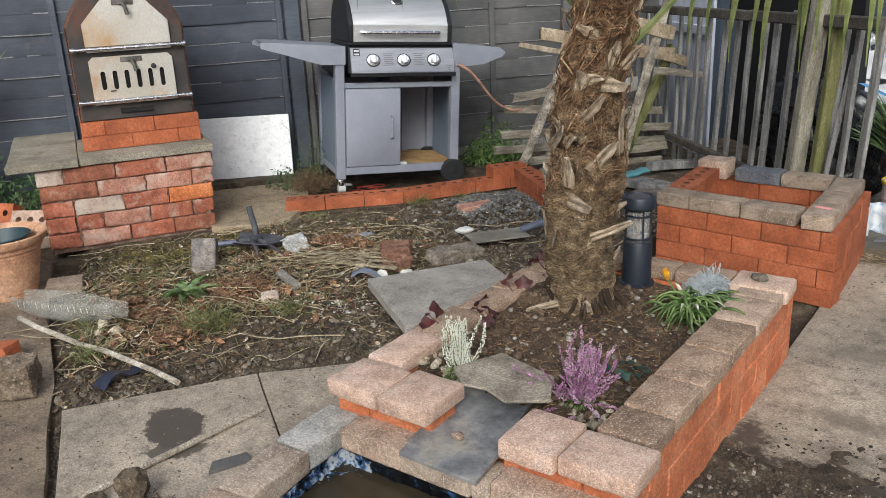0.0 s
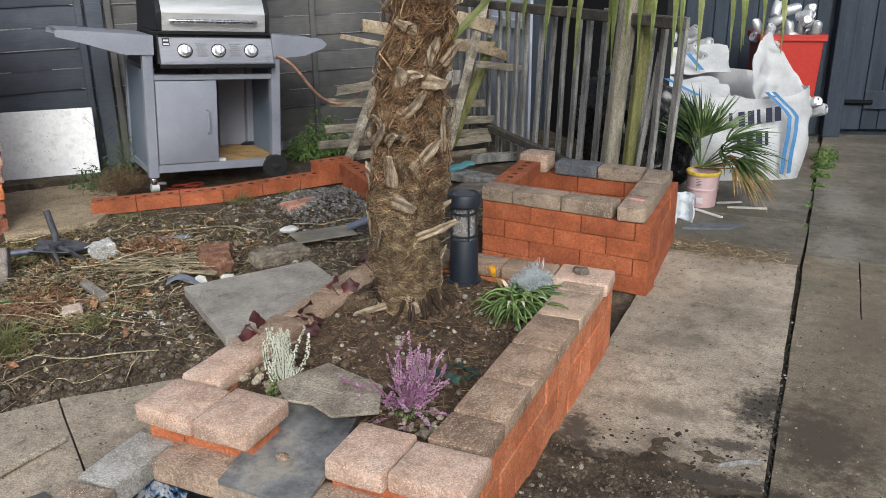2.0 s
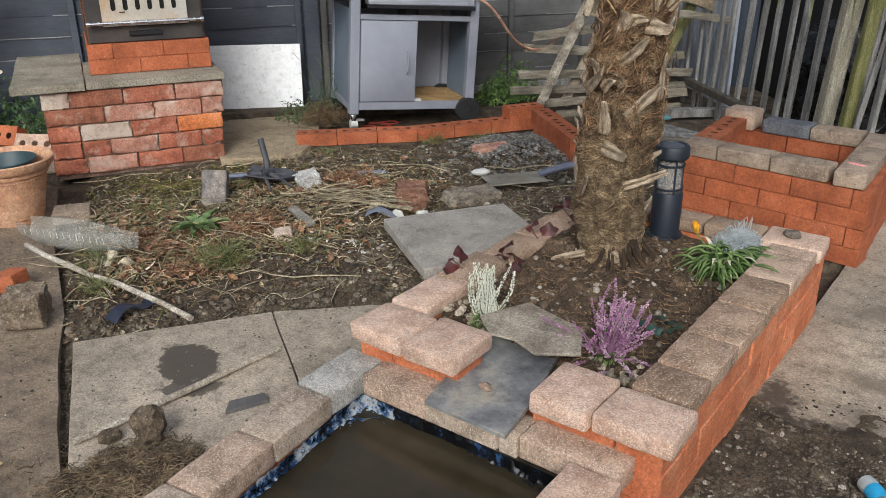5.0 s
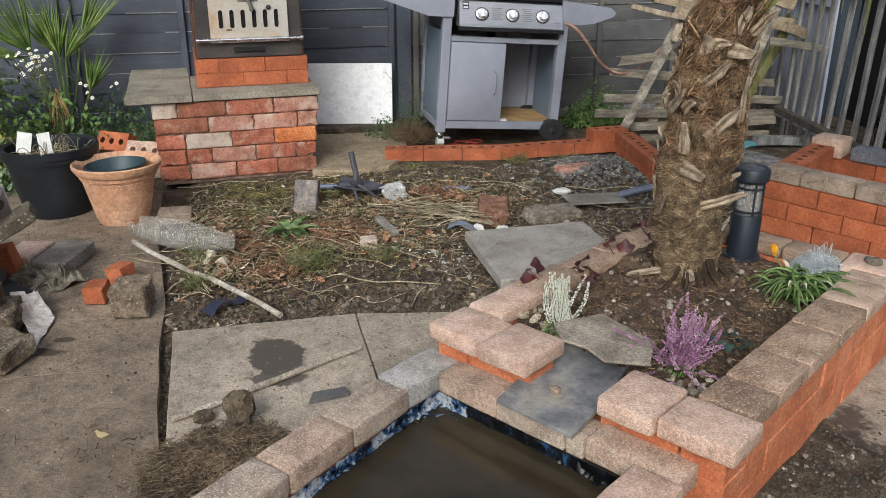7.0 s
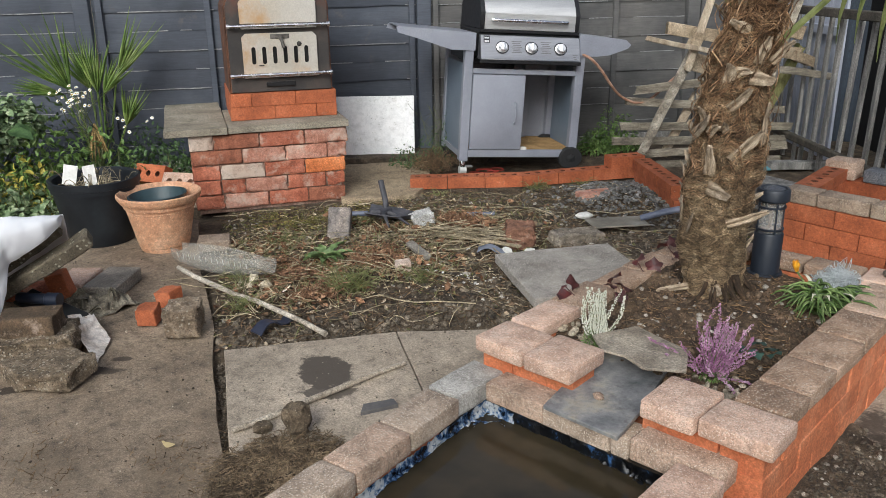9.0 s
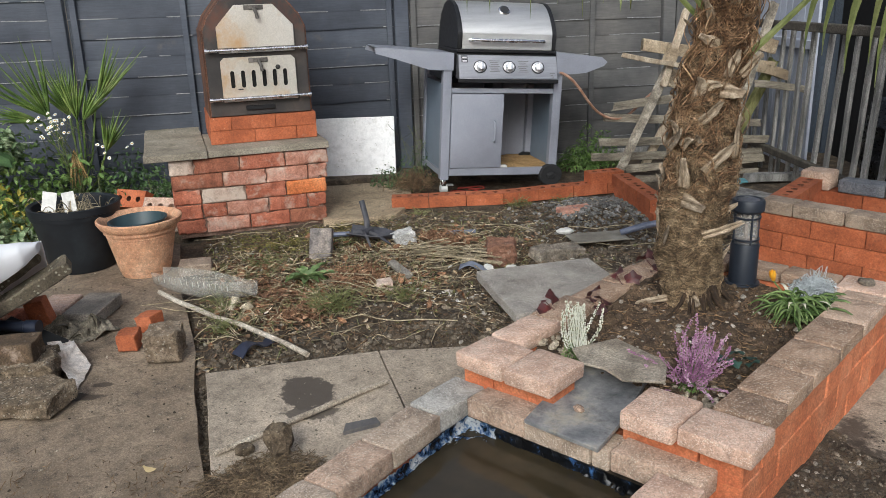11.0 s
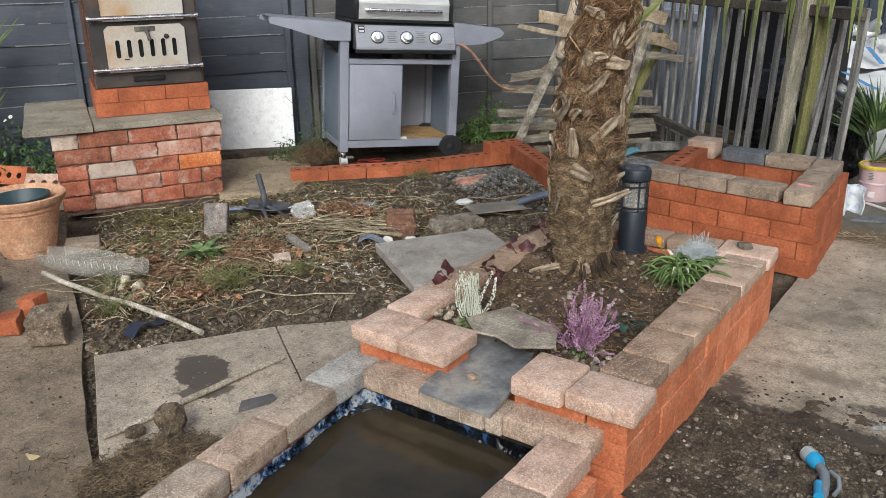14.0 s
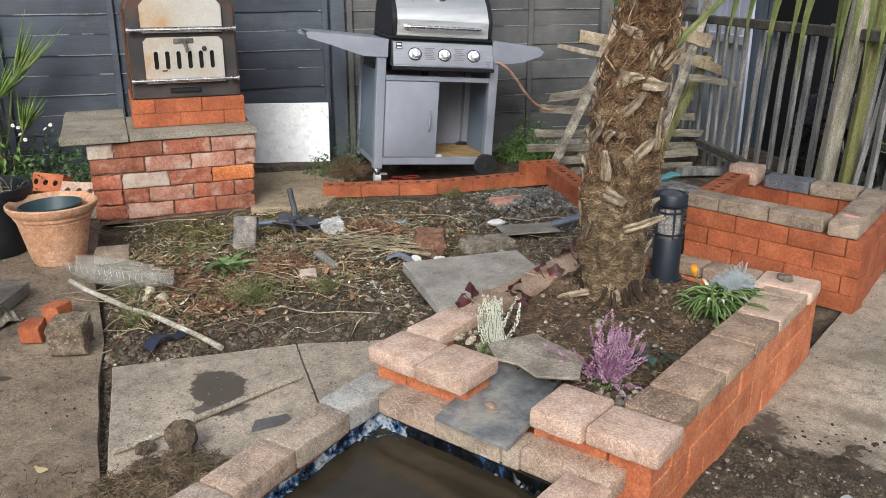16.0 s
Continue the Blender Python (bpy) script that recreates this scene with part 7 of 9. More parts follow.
solo("broken_slab", roughen(prism([(-0.150, -0.080), (-0.02, -0.105), (0.135, -0.035), (0.105, 0.095), (-0.02, 0.11), (-0.115, 0.085)], "z", 0, 0.064, bevel=0.006), 21), OLDCONC, pose(-2.430, 0.780, -0.002, 2, -2, 14), "large broken slab of concrete on the yard", "concrete", smooth=12)
solo("broken_slab", rough_block(0.31, 0.20, 0.082, 22, 0.016, 0.010, 9), OLDCONC, pose(-2.655, 0.805, -0.002, 0, 0, 54), "rough broken concrete under a stained brick", "concrete", smooth=12)
solo("stained_brick", rough_block(0.190, 0.108, 0.072, 2, 0.005, 0.003, 6), CRUSTED, pose(-2.655, 0.822, 0.083, 1, -1, 47), "brown brick crusted with mortar on broken concrete", "brick", smooth=12)
for i, (x, y, t, ry) in enumerate([(-2.612, 1.218, 45, 0), (-2.715, 1.362, 24, -8)]):
    solo("half_brick", rough_block(0.074, 0.078, 0.064, 20 + i, 0.006, 0.003, 3), RED, pose(x, y, 0.0, 0, ry, t), "broken red half brick on the concrete", "brick", "broken bricks", smooth=12)
solo("red_brick", brick_bm(0.074, 0.062, 0.118, 0.003, 0.002, 3), RED, pose(-3.035, 1.046, 0.012, 4, -13, 46), "red half brick stood on end in the rubble", "brick", "broken bricks")
solo("paving_block", brick_bm(0.142, 0.245, 0.058, 0.005, 0.002, 5), surface("dark_grey_block", [C(106, 99, 90), C(128, 120, 110), C(152, 143, 132)], 9, 120, (0.8, 0.95), 0.5, 0.002), pose(-3.022, 1.148, 0.0, 0, 0, 39), "dark grey paving block in the rubble", "block")
solo("paving_block", brick_bm(0.132, 0.20, 0.056, 0.006, 0.003, 6), PINK, pose(-3.165, 1.082, 0.0, 0, 0, 40), "pale pink paving block in the rubble", "block")
solo("red_brick", rough_block(0.14, 0.10, 0.062, 7, 0.006, 0.005, 3), OLD_RED, pose(-3.205, 1.005, 0.0, 0, 0, 40), "old red brick half buried in the rubble", "brick", "broken bricks", smooth=12)
EDGING = surface("lichened_edging", [C(72, 64, 52), C(98, 89, 74), C(122, 112, 95)], 9, 70, (0.85, 0.98), 0.8, 0.005, specks=[(50, 0.24, C(160, 156, 138)), (90, 0.2, C(60, 54, 44))])


def leaning(p, q, roll):
    """A place at p with x pointing to q."""
    p, q = Vector(p), Vector(q)
    ax = (q - p).normalized()
    ay = Vector((0, 0, 1)).cross(ax).normalized()
    az_ = ax.cross(ay)
    m = Matrix((ax, ay, az_)).transposed().to_4x4()
    m.translation = p
    return m @ pose(0, 0, 0, roll)


for i, (p, q, w, t, roll) in enumerate([((-2.99, 0.68, 0.075), (-2.725, 1.095, 0.345), 0.070, 0.050, 12), ((-3.06, 0.66, 0.11), (-2.83, 1.04, 0.375), 0.070, 0.040, 12)]):
    bm = boxed(0, (Vector(q) - Vector(p)).length, -w / 2, w / 2, -t / 2, t / 2, 0.006)
    bmesh.ops.subdivide_edges(bm, edges=[e for e in bm.edges if e.calc_length() > 0.3], cuts=14)
    solo("edging_slab", jitter(jitter(bm, 0.006, 12, i), 0.003, 40, i), EDGING, leaning(p, q, roll), "lichened concrete edging slab leaning on the rubble", "edging", "edging slabs")
solo("broken_slab", rock((0.36, 0.30, 0.26), 31, 0.3, sub=3), OLDCONC, pose(-3.06, 0.60, -0.01, 0, 0, 30), "broken concrete lump under a plastic sheet", "concrete")
solo("black_torch", tube(bmesh.new(), [(0, 0, 0), (0.085, 0, 0), (0.088, 0, 0), (0.125, 0, 0)], 0.024, 14, taper=[0.82, 0.86, 1.05, 1.1]), plain("dark_blue_plastic", C(34, 40, 54), 0.35), pose(-2.925, 0.884, 0.122, 0, 1, 35) @ Matrix.Diagonal((1.30, 1.0, 1.0, 1)), "dark blue plastic torch on the rubble", "torch")
solo("black_tray", jitter(boxed(-0.155, 0.155, -0.045, 0.045, 0, 0.014, 0.003), 0.004, 9), plain("black_tray_plastic", C(26, 27, 28), 0.5), pose(-2.865, 0.968, 0.062, 20, 8, 14), "bent black plastic tray under the torch", "plastic")


def drape(a, s):
    """The sheet: from low behind, over a rounded ridge, to a hem that slants down to the yard."""
    k = [0, 0.12, 0.25, 0.42, 0.60, 0.80, 1.0]
    hem = Vector((np.interp(a, k, [-2.768, -2.735, -2.735, -2.79, -2.75, -2.665, -2.60]), np.interp(a, k, [1.026, 1.005, 0.955, 0.835, 0.765, 0.685, 0.50]), np.interp(a, k, [0.425, 0.405, 0.37, 0.295, 0.16, 0.03, 0.008])))
    top = Vector((np.interp(a, k, [-2.772, -2.752, -2.760, -2.80, -2.88, -3.00, -3.00]), np.interp(a, k, [1.030, 1.02, 0.965, 0.86, 0.76, 0.66, 0.45]), np.interp(a, k, [0.430, 0.440, 0.452, 0.462, 0.475, 0.49, 0.48])))
    if s > 0.35:
        f = (s - 0.35) / 0.65
        p = top.lerp(hem, f) + Vector((0.55, -0.50, 0.40)) * ((0.026 + 0.040 * min(1, a * 2)) * math.sin(math.pi * f) ** 0.8 * min(1, a * 8))
    else:
        p = top + Vector((-0.45, 0.20, -0.40)) * (1 - s / 0.35) ** 1.3 * min(1, 0.12 + a * 2)
    w = min(1, 0.15 + a * 2.5)
    return p + noise.noise_vector(Vector((p.x * 4, p.y * 4, p.z * 4))) * 0.012 * w + noise.noise_vector(p * 14) * 0.007 * w + noise.noise_vector(p * 38) * 0.0025 * w


solo("white_sheet", cloth(drape, 90, 64, 0.003), plain("white_polythene", C(216, 217, 221), 0.85, 0.0, 0.03, 5, 0.2), Matrix(), "crumpled white plastic sheet draped over rubble", "sheet", smooth=60)


def scrap(a, b):
    """A five-cornered scrap with a stiff fold across its middle."""
    q0 = Vector((-2.735, 0.975, 0.075)).lerp(Vector((-2.735, 1.050, 0.060)), b)
    q1 = Vector((-2.605, 0.945, 0.062)).lerp(Vector((-2.680, 1.045, 0.060)), b)
    q2 = Vector((-2.420, 0.925, 0.006)).lerp(Vector((-2.575, 1.050, 0.010)), b)
    q = q0.lerp(q1, a / 0.42) if a < 0.42 else q1.lerp(q2, (a - 0.42) / 0.58)
    q.z += 0.018 * math.exp(-((a - 0.42) / 0.06) ** 2) - 0.016 * math.sin(math.pi * a) * math.sin(math.pi * b)
    q = crease(q, 0.005, 26)
    return Vector((q.x, q.y, max(q.z, 0.004)))


solo("paper_scrap", cloth(scrap, 24, 14, 0.0015), surface("stained_paper", [C(196, 182, 168), C(218, 208, 198), C(232, 226, 220)], 14, 60, (0.85, 0.95), 0.2, 0.001, stain=(20, 0.58, C(164, 138, 116)), grain=0.2), Matrix(), "creased stained paper scrap on the concrete", "paper", smooth=0)
CLOTHM = surface("dirty_grey_cloth", [C(78, 71, 60), C(110, 102, 88), C(146, 137, 120)], 26, 90, (0.85, 0.97), 0.5, 0.003)
for i, (x, y, a, w) in enumerate([(-2.965, 1.03, 36, 0.13), (-2.895, 1.125, 22, 0.12)]):
    solo("rag", cloth(lambda s, b, w=w: crease(Vector((w * s, 0.10 * b, 0.010 + 0.045 * math.sin(math.pi * s) * math.sin(math.pi * b) + 0.012 * math.sin(34 * b + 5 * s) * math.sin(math.pi * s))), 0.035, 18), 30, 26, 0.004), CLOTHM, pose(x, y, 0.004, 0, 0, a), "crumpled grey rag in the rubble", "cloth", "rags")
leaf_bm = cloth(lambda a, b: Vector((0.065 * (a - 0.5), 0.034 * (b - 0.5) * math.sin(math.pi * min(1, max(0.08, a))), 0.006 + 0.03 * (a - 0.5) ** 2 * 4 * 0.4)), 8, 4, 0.0008)
solo("fallen_leaf", leaf_bm, plain("yellow_leaf", C(206, 184, 136), 0.7), pose(-1.782, 0.83, 0.002, 0, 0, 20) @ Matrix.Scale(0.7, 4), "pale yellow fallen leaf on the concrete", "leaf")

# trough of clear plastic, canes
CLEAR = surface("dirty_clear_plastic", [C(160, 155, 143), C(186, 182, 172), C(206, 203, 195)], 12, 60, (0.2, 0.35), 0.1, 0.001)
CLEAR.node_tree.nodes["Principled BSDF"].inputs["Alpha"].default_value = 0.27
trough = thing("plastic_trough", pose(-2.785, 1.660, 0.02, 0, 0, 18) @ Matrix.Diagonal((0.88, 1.15, 1.4, 1)), "cut open dirty clear plastic bottle lying on the soil", "plastic")
part("shell", cloth(lambda a, b: Vector((-0.29 + 0.58 * a, 0.055 * math.cos(math.pi * b) * (0.35 + 0.65 * math.sin(math.pi * min(1, 0.12 + a))), 0.075 - 0.070 * math.sin(math.pi * b) * (0.5 + 0.5 * math.sin(math.pi * min(1, 0.15 + 0.8 * a))))), 26, 14, 0.002), CLEAR, trough)
for k in range(13):
    part("rib", tube(bmesh.new(), [(-0.22 + 0.034 * k, -0.054, 0.070), (-0.22 + 0.034 * k, -0.0525, 0.054)], 0.0013, 5), plain("pale_rib", C(204, 202, 196), 0.4), trough)
CANE = surface("bleached_cane", [C(146, 134, 118), C(182, 172, 156), C(208, 200, 186)], 12, 60, (0.75, 0.92), 0.3, 0.001)


def cane(name, a, b, r, label, material=CANE, k=7, seed=0):
    pts = [Vector(a).lerp(Vector(b), i / k) + noise.noise_vector(Vector((i * 1.3, seed, 0))) * r * 1.4 for i in range(k + 1)]
    return solo(name, tube(bmesh.new(), pts, r, 8, taper=[1 + 0.2 * noise.noise(Vector((i * 2.1, seed, 3))) for i in range(k + 1)]), material, Matrix(), label, "cane", "garden canes")


cane("cane", (-2.945, 1.530, 0.045), (-1.975, 1.555, 0.035), 0.010, "bleached bamboo cane lying across the soil", seed=1)
cane("cane", (-1.695, 0.985, 0.018), (-1.640, 1.600, 0.016), 0.0092, "grey weathered cane lying on the paving flag", surface("grey_cane", [C(138, 126, 110), C(168, 156, 140), C(190, 180, 164)], 14, 70, (0.85, 0.95), 0.4, 0.001), seed=2)
cane("cane", (-1.06, 0.72, 0.096), (-0.66, 0.96, 0.096), 0.007, "thin cane floating in the pond", seed=3)
rubble("clay_lump", (0.068, 0.064, 0.100), 41, surface("grey_clay", [C(78, 66, 52), C(108, 93, 75), C(138, 122, 101)], 26, 90, (0.85, 0.98), 1.0, 0.014, mottle=0.9, specks=[(90, 0.2, C(160, 146, 124))]), -1.568, 1.108, 0.004, 20, "rounded lump of dried clay on the flag", "clay", rough=0.5)
rubble("clay_lump", (0.045, 0.04, 0.035), 42, bpy.data.materials["grey_clay"], -1.645, 1.045, 0.004, 60, "small crumbled lump of clay", "clay", rough=0.4)
solo("slate_offcut", slab_mesh([(0, 0), (0.16, 0.0), (0.16, 0.05), (0.03, 0.06)], 0, 0.02, 0.001, 0.004, 6), surface("dark_slate", [C(74, 74, 76), C(92, 90, 90), C(110, 106, 102)], 12, 80, (0.5, 0.7), 0.2, 0.001), pose(-1.505, 1.29, 0.004, 0, 0, 66) @ Matrix.Scale(0.72, 4), "dark slate offcut lying on the flag", "slate")

# ---- things on the bed ----
up_b = brick_bm(0.105, 0.075, 0.175, 0.004, 0.003, 12)
solo("standing_block", up_b, surface("dark_stained_block", [C(92, 88, 87), C(124, 117, 113), C(160, 148, 138)], 14, 90, (0.75, 0.95), 0.6, 0.004, mottle=0.7, stain=(12, 0.58, C(170, 146, 130))), pose(-2.855, 2.265, 0.0, -16, 4, 42), "dark grey block stood on end in the soil", "block")
gs = slab_mesh([(0, 0), (0.523, 0), (0.523, 0.515), (0, 0.515)], 0, 0.042, 0.004, 0.002, 9)
g_slab = solo("paving_slab", gs, GREYSLAB, Matrix(), "loose grey granular paving slab leaning on the planter", "slab")
g_slab.matrix_basis = pose(-1.972, 2.467, 0.050, 0, 0, -34.2) @ pose(0, 0, 0, 0.4, -0.3, 0)
spade = thing("hand_spade", pose(-2.80, 2.63, 0.045, 0, 0, 35), "muddy black folding spade lying in the soil", "spade")
SPADE = surface("muddy_black_steel", [C(48, 48, 52), C(66, 66, 72), C(92, 90, 90)], 14, 80, (0.45, 0.7), 0.2, 0.001)
part("blade", cloth(lambda a, b: Vector((-0.11 + 0.24 * a, (b - 0.5) * 0.16 * (1 - 0.75 * max(0, a - 0.7) / 0.3), 0.004 + 0.05 * (b - 0.5) ** 2 * 4 * 0.6 + 0.014 * math.exp(-((b - 0.5) / 0.10) ** 2) * (1 - a) + 0.02 * (1 - a) ** 2)), 12, 10, 0.004), SPADE, spade, "dished muddy black blade")
part("socket", tube(bmesh.new(), [(-0.10, 0.0, 0.034), (-0.05, 0.02, 0.034), (0.0, 0.03, 0.026)], 0.017, 10, taper=[1.1, 1.0, 0.6]), SPADE, spade)
part("handle", tube(bmesh.new(), [(-0.02, 0.03, 0.02), (-0.03, 0.06, 0.08), (-0.06, 0.10, 0.175)], 0.015, 10), SPADE, spade, "upright tubular handle")
part("crossbar", tube(bmesh.new(), [(-0.23, 0.03, 0.012), (-0.10, 0.045, 0.016)], 0.013, 8), plain("blue_grey_tube", C(92, 98, 116), 0.45), spade)
part("crossbar", tube(bmesh.new(), [(0.0, 0.055, 0.016), (0.15, 0.07, 0.014)], 0.013, 8), SPADE, spade)
part("hinge", tube(bmesh.new(), [(-0.045, 0.005, 0.030), (-0.01, 0.055, 0.034)], 0.021, 10), SPADE, spade, "muddy folding hinge")
part("tine", tube(bmesh.new(), [(0.0, 0.0, 0.034), (0.06, -0.06, 0.030), (0.12, -0.10, 0.006)], 0.009, 8, taper=[1.2, 1.0, 0.5]), SPADE, spade)
part("tine", tube(bmesh.new(), [(-0.03, -0.01, 0.034), (0.0, -0.09, 0.036), (0.03, -0.15, 0.006)], 0.009, 8, taper=[1.2, 1.0, 0.5]), SPADE, spade)
solo("white_stone", rough_block(0.105, 0.070, 0.075, 51, 0.008, 0.004, 4), surface("limewashed_stone", [C(150, 148, 142), C(190, 188, 184), C(214, 213, 210)], 9, 60, (0.8, 0.95), 0.5, 0.004, stain=(8, 0.6, C(128, 120, 108))), pose(-2.655, 2.735, 0.012, 8, -14, 62), "broken whitewashed stone in the soil", "stone", smooth=12)
solo("red_stone", rough_block(0.125, 0.105, 0.105, 52, 0.012, 0.006, 6), old_brick_material("red_brown_rubble", [C(104, 74, 58), C(134, 96, 77), C(154, 116, 97)], 0.60), pose(-2.105, 2.82, 0.0, 4, -6, 36), "chunk of red-brown brick rubble with white flecks", "stone", smooth=12)
solo("flat_stone", rough_block(0.25, 0.105, 0.060, 53, 0.010, 0.005, 7), STONE, pose(-1.935, 3.02, 0.0, 3, 4, 62), "flat grey-brown stone in the soil", "stone", smooth=12)
sp2 = thing("garden_spade", pose(-1.895, 3.330, 0.045, 0, 0, 52), "old steel spade with a blue shaft on the rubble", "spade")
part("blade", jitter(prism([(-0.15, -0.075), (0.13, -0.08), (0.13, 0.07), (-0.15, 0.075)], "z", 0.0, 0.008, bevel=0.002), 0.006, 7, 3), surface("dull_spade_steel", [C(108, 102, 92), C(132, 126, 114), C(150, 146, 136)], 9, 70, (0.5, 0.75), 0.2, 0.001), sp2)
part("shaft", tube(bmesh.new(), [(0.11, 0.0, 0.016), (0.22, -0.03, 0.05), (0.54, -0.12, 0.125)], 0.016, 10), surface("blue_grey_shaft", [C(84, 90, 108), C(104, 110, 128), C(122, 126, 140)], 10, 70, (0.5, 0.7), 0.15, 0.001), sp2, "blue-grey painted shaft")
gbk = brick_bm(0.20, 0.10, 0.05, 0.006, 0.003, 31)
solo("buried_brick", gbk, OLD_PINK, pose(-2.27, 3.575, 0.020, 0, 0, 60), "old brick half buried in the gravel", "brick", "broken bricks")
solo("buried_brick", brick_bm(0.07, 0.055, 0.07, 0.006, 0.004, 33), OLD_PALE, pose(-2.265, 2.16, -0.01, 6, -4, 48), "small pale broken brick end in the soil", "brick", "broken bricks")
solo("timber_sliver", jitter(boxed(0, 0.22, 0, 0.035, 0, 0.022, 0.003), 0.004, 8), surface("grey_sliver", [C(112, 106, 98), C(138, 132, 122), C(156, 150, 140)], 12, 70, (0.85, 0.95), 0.4, 0.002), pose(-2.46, 2.42, 0.03, 10, 0, -24), "thin grey timber sliver on the soil", "timber")
solo("dry_plank", jitter(boxed(0, 0.44, 0, 0.028, 0, 0.008, 0.002), 0.006, 5, 3), STRAW, pose(-2.45, 2.60, 0.045, 0, 0, 13), "split dry palm stalk on the soil", "stalk")
solo("blue_plastic_bit", cloth(lambda a, b: crease(Vector((0.13 * a, 0.05 * b, 0.02 + 0.015 * math.sin(4 * a))), 0.015, 14), 8, 4, 0.003), plain("grey_blue_plastic", C(120, 126, 140), 0.35), pose(-2.17, 2.575, 0.015, 0, 0, 30), "grey-blue plastic scrap in the soil", "plastic")
solo("white_shard", rock((0.045, 0.020, 0.034), 61, 0.4), WHITEP, pose(-2.055, 2.66, 0.022, 12, 10, 10), "white glazed shard in the soil", "shard", "white shards", smooth=12)
solo("white_shard", rock((0.050, 0.024, 0.030), 62, 0.4), WHITEP, pose(-1.98, 2.72, 0.022, -14, 6, 60), "white glazed shard in the soil", "shard", "white shards", smooth=12)
rubble("white_shard", (0.075, 0.05, 0.03), 63, WHITEP, -2.10, 3.33, 0.03, 30, "white plaster shard on the gravel", "shard", group="white shards")
solo("blue_cloth", cloth(lambda a, b: crease(Vector((0.17 * a, 0.05 * b, 0.03 + 0.02 * math.sin(6 * a))), 0.025, 12), 12, 5, 0.004), plain("navy_plastic", C(46, 50, 66), 0.5), pose(-2.150, 1.39, 0.012, 0, 0, 103) @ Matrix.Diagonal((1.15, 0.85, 0.8, 1)), "crumpled navy plastic strip in the soil", "plastic")
solo("pipe_scrap", tube(bmesh.new(), [(0, 0, 0.02), (0.16, 0.02, 0.02)], 0.013, 8), plain("grey_pipe", C(108, 112, 124), 0.5), pose(-2.60, 2.97, 0.01, 0, 0, 40), "short grey plastic pipe in the soil", "pipe")

solo("holed_brick", RED_HOLED, RED, pose(-4.28, 2.06, 0.10, 60, 0, 20), "new red brick with holes leaning by the pots", "brick", "broken bricks")
solo("holed_brick", shared("holed_brick", holed_brick(), PINK, 20), PINK, pose(-4.06, 2.10, 0.07, 52, 0, 30), "pale holed brick leaning by the pots", "brick", "broken bricks")
solo("paving_block", brick_bm(0.17, 0.10, 0.06, 0.005, 0.003, 15), RIM, pose(-3.94, 2.10, -0.004, 0, 0, 62), "buff block beside the plinth", "block")
solo("paving_block", brick_bm(0.15, 0.12, 0.05, 0.005, 0.003, 16), GREYCAP, pose(-3.206, 1.78, -0.004, 0, 0, 56), "grey block at the edge of the bed", "block")

# hose gun on the path
noz = thing("hose_spray_gun", pose(-0.095, 1.925, 0.014, 0, 0, -48) @ Matrix.Scale(0.66, 4), "blue and grey plastic hose spray gun on the ground", "spray gun")
BLUEP = plain("bright_blue_plastic", C(40, 150, 196), 0.35)
GREYP = plain("grey_plastic", C(120, 128, 134), 0.4)
part("rose", tube(bmesh.new(), [(-0.03, 0, 0.032), (0.0, 0, 0.033), (0.012, 0, 0.034)], 0.030, 18, taper=[1.0, 1.05, 0.9]), plain("pale_grey_plastic", C(170, 176, 176), 0.35), noz, "pale grey spray rose")
part("collar", tube(bmesh.new(), [(0.0125, 0, 0.034), (0.04, 0, 0.034), (0.06, 0, 0.032)], 0.028, 18, taper=[1.1, 1.1, 0.75]), BLUEP, noz, "bright blue collar")
part("barrel", tube(bmesh.new(), [(0.06, 0, 0.032), (0.11, -0.01, 0.030), (0.15, -0.03, 0.026), (0.21, -0.07, 0.022)], 0.018, 12, taper=[1, 1.05, 1.0, 0.9]), GREYP, noz, "grey grip")
part("grip_end", tube(bmesh.new(), [(0.15, -0.055, 0.024), (0.22, -0.095, 0.022)], 0.017, 12), BLUEP, noz)
part("lever", tube(bmesh.new(), [(0.10, 0.02, 0.034), (0.15, 0.022, 0.038), (0.20, -0.005, 0.032), (0.225, -0.04, 0.026)], 0.008, 8), plain("silver_lever", C(168, 174, 178), 0.3, 0.5), noz, "silver trigger lever")
solo("pink_peg", jitter(boxed(-0.03, 0.03, -0.010, 0.010, 0, 0.010, 0.004, 2), 0.003, 30), plain("pink_plastic", C(226, 150, 150), 0.4), pose(-0.487, 3.40, 0.3415, 0, 0, -12), "small pink plastic peg on the planter", "peg")
rubble("pebble", (0.045, 0.035, 0.03), 71, STONE, -0.52, 2.725, 0.2675, 0, "small grey stone on the planter corner", "stone")
root = bmesh.new()
tube(root, [(-0.05, -0.012, 0.006), (-0.02, -0.006, 0.010), (0.02, 0.002, 0.012), (0.06, 0.012, 0.010), (0.075, 0.020, 0.016)], 0.009, 7, taper=[0.3, 0.9, 1.1, 0.7, 0.2])
tube(root, [(0.02, 0.002, 0.012), (0.05, -0.004, 0.014), (0.07, -0.002, 0.012)], 0.006, 6, taper=[1, 0.8, 0.3])
tube(root, [(-0.02, -0.004, 0.010), (-0.03, 0.014, 0.008), (-0.045, 0.022, 0.006)], 0.005, 6, taper=[1, 0.7, 0.3])
solo("twisted_root", jitter(root, 0.004, 60, 2), BARE, pose(0.035, 2.225, 0.0, 0, 0, 20), "splintered grey root on the slabs", "wood")

